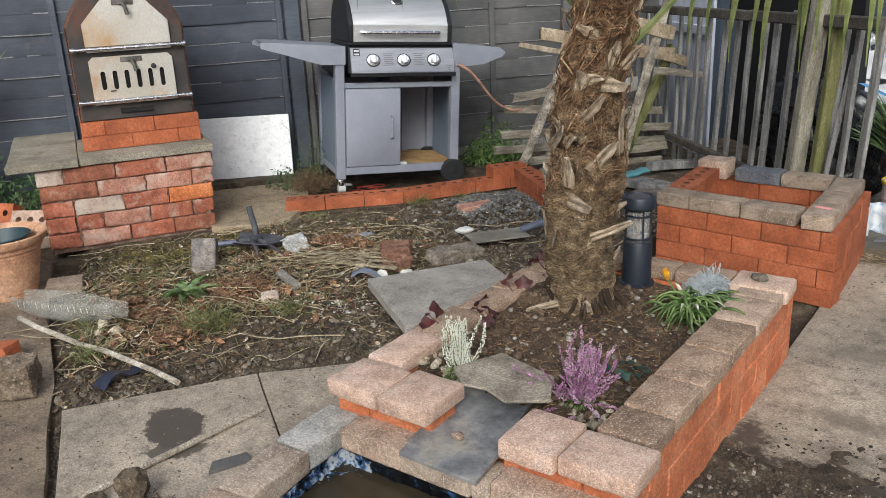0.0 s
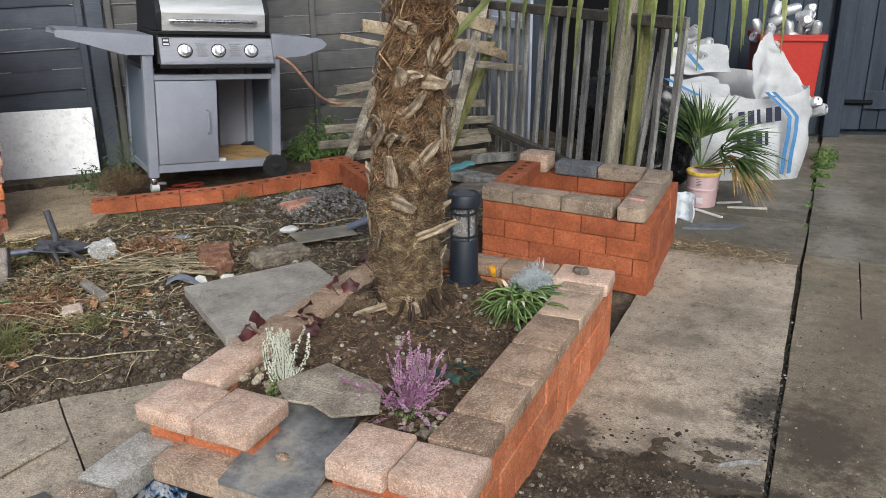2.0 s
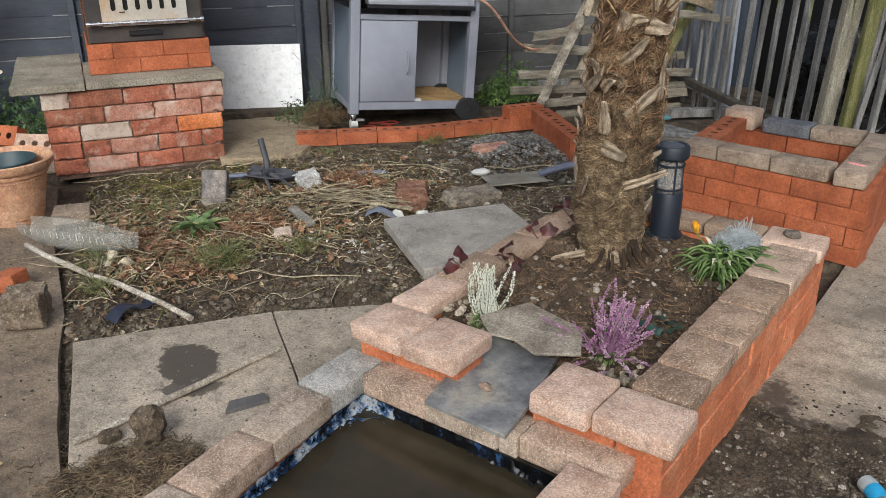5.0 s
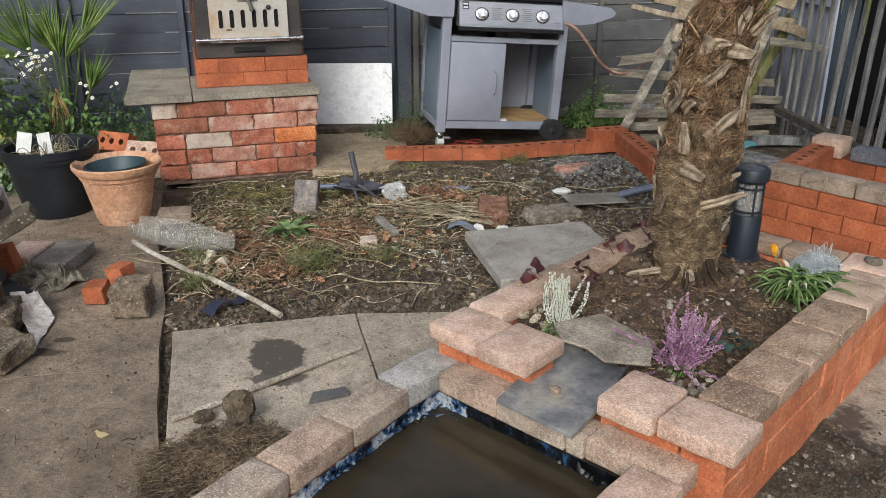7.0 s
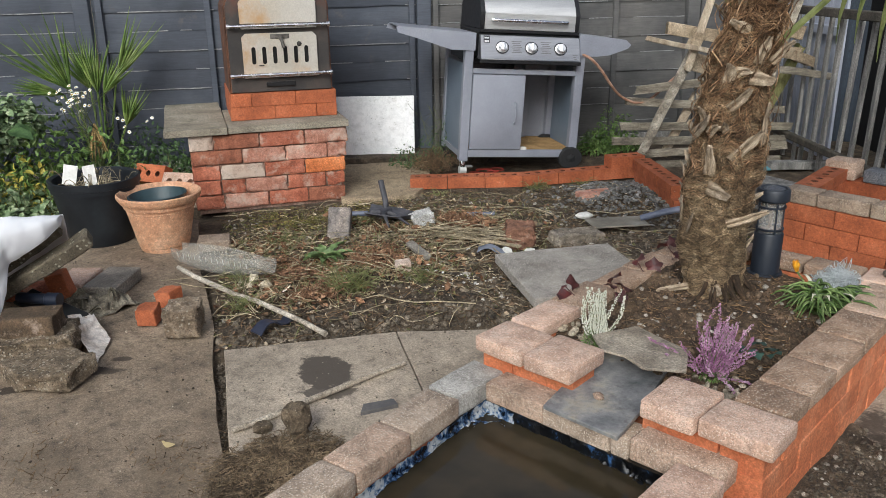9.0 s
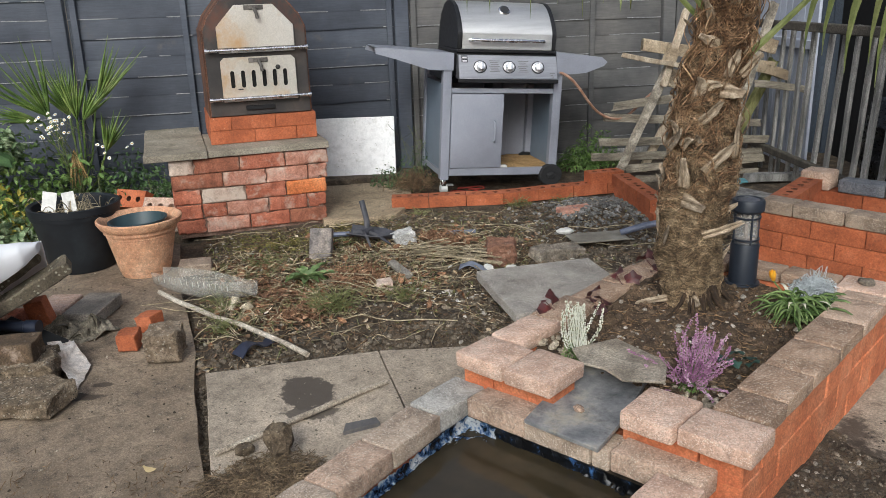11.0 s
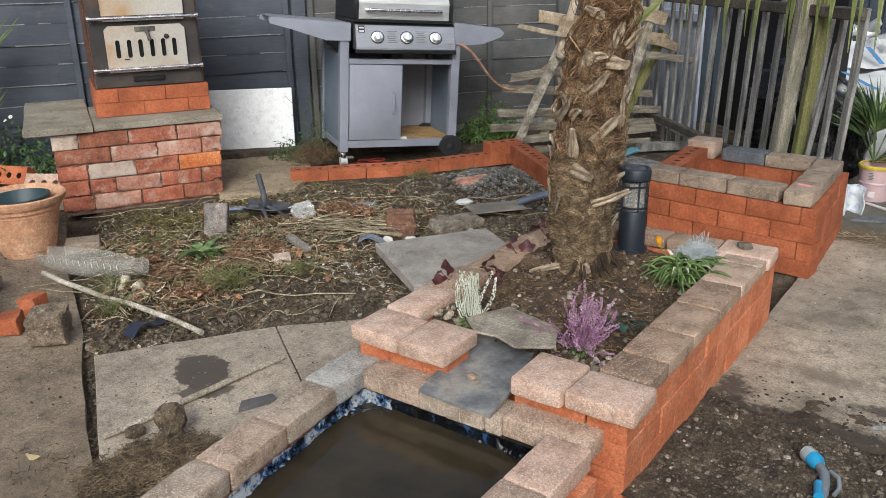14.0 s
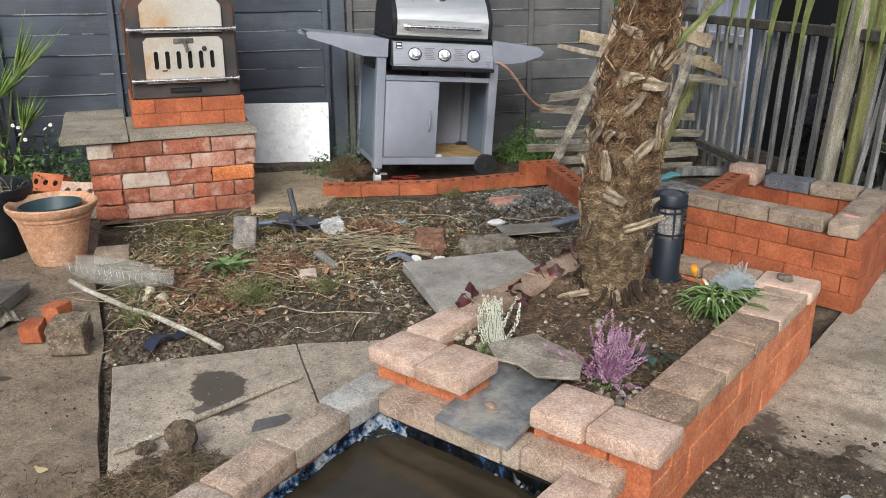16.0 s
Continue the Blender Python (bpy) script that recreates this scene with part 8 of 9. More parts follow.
cable = bmesh.new()
for k in range(5):
    a0 = k * 1.1
    tube(cable, [(0.07 * math.cos(a0 + t) + 0.02 * k - 0.04, 0.04 * math.sin(a0 + t) + 0.008 * k, 0.008 + 0.012 * k + 0.006 * math.sin(3 * t)) for t in np.linspace(0, 5.2, 18)], 0.006, 6)
solo("red_cable", cable, plain("red_cable_sheath", C(140, 50, 38), 0.6), pose(-3.13, 3.75, 0.004, 0, 0, 50) @ Matrix.Diagonal((1.2, 1, 0.6, 1)), "tangled red cable under the barbecue", "cable")
# bleached broken stump end by the cane
SPLIT = surface("bleached_split_wood", [C(150, 134, 108), C(190, 176, 150), C(218, 208, 188)], 16, 70, (0.85, 0.95), 0.6, 0.003, stain=(16, 0.55, C(120, 98, 72)))
for k, (x, y, l, w, h, t, ry) in enumerate([(-2.575, 1.655, 0.10, 0.030, 0.045, 118, -34), (-2.545, 1.645, 0.15, 0.022, 0.026, 30, -22), (-2.61, 1.63, 0.05, 0.03, 0.03, 70, -50)]):
    solo("split_wood", rough_block(l, w, h, 80 + k, 0.010, 0.003, 5), SPLIT, pose(x, y, 0.012, 0, ry, t), "bleached splintered piece of wood in the soil", "wood", "split wood", smooth=12)
solo("curled_petal", cloth(lambda a, b: Vector((0.045 * a, 0.016 * (b - 0.5) * math.sin(math.pi * min(1, 0.1 + a)), 0.02 + 0.03 * a * a)), 8, 3, 0.001), plain("ivory_petal", C(226, 214, 198), 0.6), pose(-2.43, 1.685, 0.012, 0, 0, 60), "curled ivory leaf scrap on the litter", "leaf")

# ---- plants ----
def leafy(name, centres, count, size, seed, spread, flat=0.6, bend=0.25, ratio=0.5):
    """Many small bent leaves about given centres: (x, y, z, radius, height)."""
    r = np.random.default_rng(seed)
    c = np.asarray(centres, float)
    pick = r.choice(len(c), count, p=(c[:, 3] ** 2) / (c[:, 3] ** 2).sum())
    th, q = r.uniform(0, 6.28, count), np.sqrt(r.uniform(0, 1, count))
    P = np.stack([c[pick, 0] + c[pick, 3] * q * np.cos(th), c[pick, 1] + c[pick, 3] * q * np.sin(th), c[pick, 2] + c[pick, 4] * r.uniform(0, 1, count) * (1.05 - q ** 2)], 1)
    base = [(0, 0, 0), (0.35, -ratio * 0.5, 0.06), (0.35, ratio * 0.5, 0.06), (0.75, -ratio * 0.35, 0.04 - bend * 0.3), (0.75, ratio * 0.35, 0.04 - bend * 0.3), (1.0, 0, -bend), (0.4, 0, 0.0), (0.75, 0, -bend * 0.4)]
    faces = [(0, 1, 6), (0, 6, 2), (1, 3, 7, 6), (6, 7, 4, 2), (3, 5, 7), (7, 5, 4)]
    s = r.uniform(0.6, 1.25, count) * size
    T = turns_of(th + r.normal(0, 0.9, count), r.normal(0.25, flat, count), r.normal(0, 0.5, count))
    return scatter_mesh(name, base, faces, P, T, np.repeat(s[:, None], 3, 1))


def leaf_mat(name, a, b, c, vary=0.25):
    return surface(name, [a, b, c], 20, 60, (0.45, 0.65), 0.1, 0.001, vary, island=True)


GREEN = leaf_mat("mid_green_leaf", C(62, 88, 40), C(92, 120, 58), C(128, 150, 84))
DEEP = leaf_mat("deep_green_leaf", C(44, 66, 38), C(64, 90, 50), C(86, 114, 66))
VARIEG = leaf_mat("variegated_ivy_leaf", C(70, 96, 56), C(118, 138, 98), C(184, 192, 158), 0.3)
YELLOW = leaf_mat("yellow_green_leaf", C(130, 124, 48), C(168, 156, 66), C(190, 178, 96))
FERN = leaf_mat("dry_stem_green", C(74, 84, 50), C(96, 104, 64), C(118, 122, 82))
shrub = thing("shrub_border", Matrix(), "tangled border of ivy, weeds and variegated shrubs by the fence", "shrub")
part("foliage", leafy("foliage", [(-4.75, 1.35, 0.0, 0.30, 0.55), (-4.55, 1.65, 0.0, 0.30, 0.45), (-4.62, 2.0, 0.0, 0.28, 0.42), (-4.85, 1.8, 0.1, 0.28, 0.5), (-4.95, 0.9, 0, 0.35, 0.6)], 3400, 0.045, 1, 0.3), GREEN, shrub, "mid-green weedy leaves")
part("foliage", leafy("foliage", [(-4.9, 1.15, 0.35, 0.22, 0.40), (-4.45, 1.25, 0.0, 0.25, 0.22), (-4.35, 1.5, 0.0, 0.2, 0.16), (-4.8, 1.55, 0.35, 0.2, 0.28), (-4.72, 1.42, 0.38, 0.17, 0.26), (-4.72, 1.62, 0.46, 0.13, 0.18), (-4.35, 1.35, 0.0, 0.18, 0.20)], 3600, 0.042, 2, 0.3, ratio=0.8), VARIEG, shrub, "cream-edged variegated ivy leaves")
part("foliage", leafy("foliage", [(-4.55, 1.35, 0.0, 0.22, 0.34), (-4.7, 1.1, 0, 0.25, 0.3), (-4.42, 1.52, 0.05, 0.14, 0.30), (-4.40, 1.62, 0.05, 0.12, 0.22)], 900, 0.045, 3, 0.3), YELLOW, shrub, "yellowing leaves")
part("foliage", leafy("foliage", [(-4.45, 2.25, 0.0, 0.28, 0.32), (-4.3, 2.05, 0.0, 0.25, 0.25), (-4.65, 2.35, 0.0, 0.3, 0.35), (-4.2, 2.35, 0.0, 0.15, 0.2)], 2200, 0.035, 4, 0.3), DEEP, shrub, "fine deep green leaves")
part("foliage", leafy("foliage", [(-4.62, 1.38, 0.42, 0.08, 0.10), (-4.60, 1.50, 0.40, 0.05, 0.10)], 8, 0.17, 5, 0.3, ratio=0.7), DEEP, shrub, "large broad green leaves")
stems = []
r_ = np.random.default_rng(9)
for i in range(260):
    x, y = r_.uniform(-4.95, -4.2), r_.uniform(1.0, 2.4)
    lx, ly, h = r_.normal(0, 0.08), r_.normal(0, 0.08), r_.uniform(0.06, 0.26)
    stems.append([(x + lx * s, y + ly * s, h * s) for s in np.linspace(0, 1, 6)])
part("stem", strand_mesh("stem", stems, r_.uniform(0.0015, 0.003, 260)), FERN, shrub, kind="stuff")
fl = thing("white_daisies", Matrix(), "white daisy-like flowers on thin stems by the fence", "flower")
PETAL = plain("white_petal", C(232, 232, 224), 0.6)
HEART = plain("yellow_flower_heart", C(196, 160, 70), 0.8)
for i in range(36):
    a = r_.normal(0, 0.8, 3)
    big = i < 30
    c = (Vector((-4.66, 1.93, 0.56)) + Vector((a[0] * 0.05, a[1] * 0.07, a[2] * 0.055))) if big else (Vector((-4.42, 2.16, 0.42)) + Vector((a[0] * 0.05, a[1] * 0.07, a[2] * 0.03)))
    bm = bmesh.new()
    for k in range(9):
        t = 2 * math.pi * k / 9
        q = [(0.004, -0.002), (0.013, -0.003), (0.015, 0), (0.013, 0.003), (0.004, 0.002)]
        bm.faces.new([bm.verts.new((x * math.cos(t) - y * math.sin(t), x * math.sin(t) + y * math.cos(t), -0.002 * k % 3 * 0.001)) for x, y in q])
    f = part("flower", bm, PETAL, fl, m=pose(*c, r_.uniform(20, 70), r_.uniform(-30, 30), 40) @ Matrix.Scale(0.78, 4), smooth=0)
    part("heart", lathe([(0, 0.005), (0.006, 0.003), (0.007, -0.001)], 8), HEART, f)
part("stem", strand_mesh("stem", [[(-4.62 + 0.1 * r_.normal() * s, 2.0 + 0.1 * r_.normal() * s, 0.6 * s) for s in np.linspace(0, 1, 5)] for _ in range(18)], np.full(18, 0.0022)), FERN, fl, kind="stuff")

fp = thing("fan_palm", pose(-4.767, 2.058, 0.02), "young green fan palm with stiff spread leaves by the fence", "palm")
PL = surface("bright_palm_green", [C(58, 80, 36), C(88, 112, 50), C(132, 148, 84)], 10, 60, (0.4, 0.6), 0.1, 0.001, 0.2, island=True)
side_dir, up_dir = Vector((0.372, 0.928, 0)), Vector((0, 0, 1))
out_dir = Vector((0.928, -0.372, 0))
# each leaf: sideways and upward place of its hub, how far it stands forward, lean from upright, length, spread
for i, (hx, hz, fwd, lean, rr, spread) in enumerate([(-0.09, 0.58, 0.05, -31, 0.50, 64), (0.05, 0.56, 0.10, -2, 0.38, 44), (0.17, 0.62, -0.02, 31, 0.46, 32), (0.18, 0.36, 0.12, 18, 0.29, 50), (-0.13, 0.56, 0.08, -70, 0.30, 24), (0.02, 0.56, -0.10, -12, 0.36, 60), (0.08, 0.56, 0.14, 34, 0.24, 40)]):
    hub = side_dir * hx + up_dir * hz + out_dir * fwd
    ax = (side_dir * math.sin(radians(lean)) + up_dir * math.cos(radians(lean)) + out_dir * 0.18).normalized()
    az_ = (out_dir + up_dir * 0.25)
    az_ = (az_ - ax * az_.dot(ax)).normalized()
    m = Matrix((ax, az_.cross(ax), az_)).transposed().to_4x4()
    m.translation = hub
    st = part("leaf", tube(bmesh.new(), [(0, 0, 0.05), hub * 0.5 + side_dir * 0.02, hub], 0.006, 5), PL, fp)
    part("fan", stiff_fan(rr, 14, spread, 80 + i), PL, st, m=m)
part("dead_leaf", stiff_fan(0.24, 12, 34, 99), DRY, fp, "dry hanging leaf", pose(0.16, -0.06, 0.40, 0, 86, -22))

# heathers in the planter
def heather(name, x, y, z, spikes, label, bloom, seed):
    h = thing(name, pose(x, y, z), label, "heather")
    r = np.random.default_rng(seed)
    lines, P = [], []
    for lean, az, L in spikes:
        d = np.array([math.sin(radians(lean)) * math.cos(radians(az)), math.sin(radians(lean)) * math.sin(radians(az)), math.cos(radians(lean))])
        bend = r.normal(0, 0.012, 3)
        pts = [d * L * s + bend * math.sin(math.pi * s) for s in np.linspace(0, 1, 7)]
        lines.append(pts)
        for s in np.arange(0.28, 1.0, 0.0014 / L):
            a = r.uniform(0, 6.28)
            w = 0.0062 * (1.15 - 0.75 * s)
            c = d * L * s + bend * math.sin(math.pi * s)
            P.append(c + np.array([math.cos(a) * w, math.sin(a) * w, r.uniform(-0.002, 0.002)]))
    part("stem", strand_mesh("stem", lines, np.full(len(lines), 0.0013)), FERN, h, kind="stuff")
    P = np.array(P)
    oct_v = [(1, 0, 0), (-1, 0, 0), (0, 1, 0), (0, -1, 0), (0, 0, 1), (0, 0, -1)]
    oct_f = [(0, 2, 4), (2, 1, 4), (1, 3, 4), (3, 0, 4), (2, 0, 5), (1, 2, 5), (3, 1, 5), (0, 3, 5)]
    n = len(P)
    part("bell", scatter_mesh("bell", oct_v, oct_f, P, turns_of(r.uniform(0, 6, n), r.uniform(0, 6, n), r.uniform(0, 6, n)), np.stack([r.uniform(0.0016, 0.0027, n), r.uniform(0.0016, 0.0027, n), r.uniform(0.0022, 0.0036, n)], 1)), bloom, h, "tiny crowded bell flowers")
    part("foliage", leafy("foliage", [(0, 0, 0.0, 0.045, 0.05)], 320, 0.014, seed, 0.1, ratio=0.3), GREEN, h, "fine green needle leaves")
    return h


WHITEB = leaf_mat("white_heather_bell", C(196, 196, 176), C(222, 222, 206), C(236, 236, 226), 0.08)
PINKB = leaf_mat("pink_heather_bell", C(122, 70, 106), C(162, 112, 146), C(208, 176, 196), 0.25)
r_ = random.Random(3)
heather("white_heather", -1.035, 1.792, 0.205, [(r_.uniform(1, 12), r_.uniform(0, 360), r_.uniform(0.10, 0.175)) for _ in range(30)] + [(20, 30, 0.19), (24, 20, 0.18), (16, 200, 0.15)], "white flowering heather with upright spikes", WHITEB, 5)
heather("pink_heather", -0.703, 1.850, 0.190, [(r_.uniform(4, 50), r_.uniform(-70, 110), r_.uniform(0.12, 0.185)) for _ in range(30)] + [(r_.uniform(4, 46), r_.uniform(110, 290), r_.uniform(0.10, 0.165)) for _ in range(20)] + [(6, 120, 0.21), (4, 160, 0.20)] + [(64, 200, 0.19), (70, 185, 0.20), (60, 225, 0.15), (76, 212, 0.14), (80, 250, 0.12), (78, 285, 0.12), (80, 320, 0.13), (74, 345, 0.13)], "pink-purple flowering heather spreading over the slate", PINKB, 6)

# gazania and silver bush
gz = thing("gazania", pose(-0.66, 2.50, 0.20), "gazania with strap leaves and one orange flower", "flower")
blades = []
r2 = np.random.default_rng(12)
for i in range(90):
    L = r2.uniform(0.08, 0.185)
    a = r2.normal(-0.9, 0.9)
    h = r2.uniform(0.02, 0.075)
    x0, y0 = r2.normal(0, 0.022), r2.normal(0, 0.04)
    blades.append([(x0 + L * s * math.cos(a), y0 + L * s * math.sin(a), 0.01 + h * math.sin(2.6 * s)) for s in np.linspace(0, 1, 7)])
GZ = leaf_mat("bright_green_blade", C(66, 90, 42), C(94, 118, 62), C(138, 154, 100))
part("foliage", strand_mesh("foliage", blades, np.stack([np.full(90, w) for w in (0.003, 0.0044, 0.0056, 0.0058, 0.0048, 0.003, 0.0008)], 1)), GZ, gz, "narrow bright green leaves")
for k, (x, y, a) in enumerate([(0.06, -0.10, -60), (0.10, -0.02, -20), (-0.06, 0.04, 140), (0.0, -0.12, -80)]):
    part("dead_leaf", cloth(lambda s, b: Vector((0.10 * s, 0.012 * (b - 0.5) * math.sin(math.pi * min(1, s + 0.1)), 0.02 + 0.05 * math.sin(2.4 * s))), 7, 2, 0.001), plain("papery_leaf", C(206, 200, 180), 0.8), gz, "papery dead leaf", pose(x * 0.3, y * 0.3, 0.01, 0, 0, a))
fl2 = part("flower_stem", tube(bmesh.new(), [(-0.03, 0.05, 0.0), (-0.08, 0.08, 0.045), (-0.115, 0.10, 0.068)], 0.003, 6), GZ, gz)
pet = bmesh.new()
for k in range(14):
    t = 2 * math.pi * k / 14
    pts = [(0.004, -0.003, 0), (0.011, -0.005, 0.022), (0.010, 0, 0.040), (0.011, 0.005, 0.022), (0.004, 0.003, 0)]
    pet.faces.new([pet.verts.new((x * math.cos(t) - y * math.sin(t), x * math.sin(t) + y * math.cos(t), z)) for x, y, z in pts])
part("blossom", pet, leaf_mat("orange_petal", C(206, 126, 20), C(226, 156, 36), C(236, 182, 60), 0.1), fl2, "half-closed orange petals", pose(-0.115, 0.10, 0.068, 10, -8, 0), smooth=0)
sv_ = thing("silver_bush", pose(-0.655, 2.655, 0.20), "wiry silver-white cushion bush", "bush")
wire = []
for i in range(800):
    d = r2.normal(0, 1, 3)
    d[2] = abs(d[2])
    d /= np.linalg.norm(d)
    k = r2.normal(0, 0.02, 3)
    b0 = d * np.array([0.075, 0.075, 0.075])
    wire.append([b0 * (0.35 + 0.65 * s) + k * math.sin(3 * s) + np.array([0, 0, 0.01]) for s in np.linspace(0, 1, 6)])
part("twig", strand_mesh("twig", wire, np.full(800, 0.0013)), leaf_mat("silver_twig", C(168, 174, 176), C(196, 202, 204), C(216, 220, 222), 0.12), sv_, "fine silver twigs")

# dark red coral bells and round green leaves
WINE = surface("dark_wine_leaf", [C(42, 25, 25), C(66, 31, 31), C(96, 40, 38)], 18, 60, (0.4, 0.65), 0.2, 0.001, 0.3, island=True)
cb = thing("coral_bells", Matrix(), "dark wine-red coral bells drooping along the planter edge", "plant")


def lobed(seed, size):
    r = random.Random(seed)
    bm = bmesh.new()
    c = bm.verts.new((0, 0, 0))
    ring = []
    for k in range(20):
        t = 2 * math.pi * k / 20
        rr = size * (0.85 + 0.15 * math.cos(5 * t)) * r.uniform(0.93, 1.07)
        ring.append(bm.verts.new((rr * math.cos(t), rr * math.sin(t), size * 0.35 * math.sin(3 * t + seed) * 0.6 - size * 0.15)))
    for k in range(20):
        bm.faces.new((c, ring[k], ring[(k + 1) % 20]))
    return bm


forms = [shared("leaf", lobed(k, 0.025 + 0.004 * (k % 3)), WINE, 60) for k in range(6)]
for k, (x, y, z) in enumerate([(-1.26, 1.93, 0.275), (-1.24, 1.97, 0.295), (-1.22, 1.90, 0.27), (-1.15, 2.05, 0.285), (-1.17, 2.10, 0.295), (-1.12, 2.08, 0.28), (-1.10, 2.03, 0.265), (-1.19, 2.28, 0.30), (-1.15, 2.32, 0.275), (-1.23, 2.52, 0.285), (-1.20, 2.55, 0.295), (-1.16, 2.50, 0.265), (-1.14, 2.46, 0.25), (-1.18, 2.60, 0.28), (-1.13, 2.55, 0.25)]):
    part("leaf", forms[k % 6], None, cb, m=pose(x, y, z, rnd.uniform(-50, 50), rnd.uniform(-50, 50), rnd.uniform(0, 360)))
part("stem", strand_mesh("stem", [[(-1.12 + (x + 1.12) * s, y - 0.02 * s, 0.2 + (z - 0.2) * s) for s in np.linspace(0, 1, 5)] for x, y, z in [(-1.24, 1.95, 0.29), (-1.16, 2.08, 0.29), (-1.18, 2.28, 0.30), (-1.2, 2.52, 0.29), (-1.13, 2.1, 0.28), (-1.21, 2.57, 0.29)]], np.full(6, 0.0016)), WINE, cb, kind="stuff")
cy = thing("cyclamen", Matrix(), "low plant with round blue-green leaves", "plant")
for k, (x, y, z) in enumerate([(-0.69, 1.99, 0.235), (-0.64, 1.97, 0.24), (-0.66, 2.03, 0.245), (-0.61, 2.02, 0.23), (-0.72, 1.96, 0.225), (-0.63, 2.06, 0.225)]):
    part("leaf", shared("leaf", lobed(20 + k, 0.023), leaf_mat("blue_green_leaf", C(30, 52, 46), C(44, 70, 60), C(68, 94, 84), 0.2) if k == 0 else bpy.data.materials["blue_green_leaf"], 60), None, cy, m=pose(x, y, z, rnd.uniform(-25, 25), rnd.uniform(-25, 25), 40 * k))

# weeds on the bed
def tuft(name, x, y, count, length, seed, label, material, droop=1.0):
    r = np.random.default_rng(seed)
    out = []
    for i in range(count):
        a, L = r.uniform(0, 6.28), length * r.uniform(0.4, 1.0)
        h = L * r.uniform(0.25, 0.8)
        x0, y0 = r.normal(0, length * 0.28), r.normal(0, length * 0.28)
        g = bed_height(x + x0, y + y0)
        out.append([(x + x0 + L * s * math.cos(a), y + y0 + L * s * math.sin(a), g + h * math.sin((1.5 + droop) * s * 0.9)) for s in np.linspace(0, 1, 5)])
    return solo(name, strand_mesh(name, out, np.tile(np.array([0.0016, 0.0018, 0.0015, 0.0011, 0.0004]), (count, 1))), material, Matrix(), label, "grass", "grass tufts", smooth=0)


GRASS = leaf_mat("thin_grass_blade", C(88, 92, 52), C(116, 119, 72), C(148, 148, 104))
for k, (x, y, c, L) in enumerate([(-2.26, 1.90, 150, 0.14), (-2.75, 1.70, 70, 0.09), (-2.95, 2.10, 50, 0.08), (-2.55, 2.20, 40, 0.07), (-2.42, 1.50, 60, 0.08), (-2.60, 1.60, 50, 0.09), (-2.92, 2.55, 40, 0.07), (-2.66, 3.68, 90, 0.10), (-2.52, 3.90, 60, 0.08), (-3.0, 3.2, 60, 0.07), (-2.1, 2.15, 60, 0.10)]):
    tuft("grass_tuft", x, y, c, L, 100 + k, "loose tuft of thin green grass in the soil", GRASS)
DANDY = leaf_mat("pale_green_leaf", C(72, 94, 50), C(98, 120, 72), C(136, 152, 106))
dn = thing("dandelion", pose(-2.600, 2.055, 0.014), "broad green dandelion rosette in the soil", "weed")
for k in range(12):
    a = k * 32 + rnd.uniform(-10, 10)
    L = rnd.uniform(0.09, 0.17)
    part("leaf", cloth(lambda s, b, L=L: Vector((L * s, 0.040 * (b - 0.5) * math.sin(math.pi * min(1, 0.12 + s * 0.95)) * (1 + 0.30 * math.sin(26 * s)), 0.010 + 0.022 * math.sin(2.8 * s) + 0.012 * (b - 0.5) ** 2 * 4)), 14, 4, 0.0008), DANDY, dn, m=pose(0, 0, 0, 0, -6 + 14 * (k % 3 == 0) * -1, a))
bw = thing("leafy_weed", Matrix(), "bushy green weed by the fence", "weed")
part("foliage", leafy("foliage", [(-2.93, 4.86, 0.02, 0.11, 0.30), (-2.86, 4.95, 0.02, 0.11, 0.26), (-2.98, 4.80, 0.02, 0.13, 0.16)], 1500, 0.034, 33, 0.2, ratio=0.4), GREEN, bw)
bw2 = thing("leafy_weed", Matrix(), "straggly dark weed between the board and barbecue", "weed")
part("foliage", leafy("foliage", [(-3.55, 3.72, 0.04, 0.10, 0.26), (-3.48, 3.82, 0.04, 0.09, 0.32), (-3.66, 3.60, 0.03, 0.12, 0.13), (-3.52, 3.62, 0.03, 0.12, 0.10)], 620, 0.030, 34, 0.2, ratio=0.4), DEEP, bw2)
part("stem", strand_mesh("stem", [[(-3.55 + rnd.uniform(-0.2, 0.12) * s + 0.03, 3.74 + rnd.uniform(-0.1, 0.12) * s, 0.03 + rnd.uniform(0.2, 0.42) * s) for s in np.linspace(0, 1, 5)] for _ in range(12)], np.full(12, 0.0015)), FERN, bw2, kind="stuff")
bw3 = thing("leafy_weed", Matrix(), "low green weed growing in the path joint by the sack", "weed")
part("foliage", leafy("foliage", [(0.19, 6.05, -0.01, 0.08, 0.10), (0.185, 5.8, -0.01, 0.07, 0.08), (0.175, 5.55, -0.01, 0.055, 0.05), (0.165, 5.3, -0.01, 0.04, 0.03), (0.15, 4.9, -0.01, 0.03, 0.015), (0.14, 4.5, -0.01, 0.02, 0.01)], 1500, 0.020, 35, 0.2), GREEN, bw3)

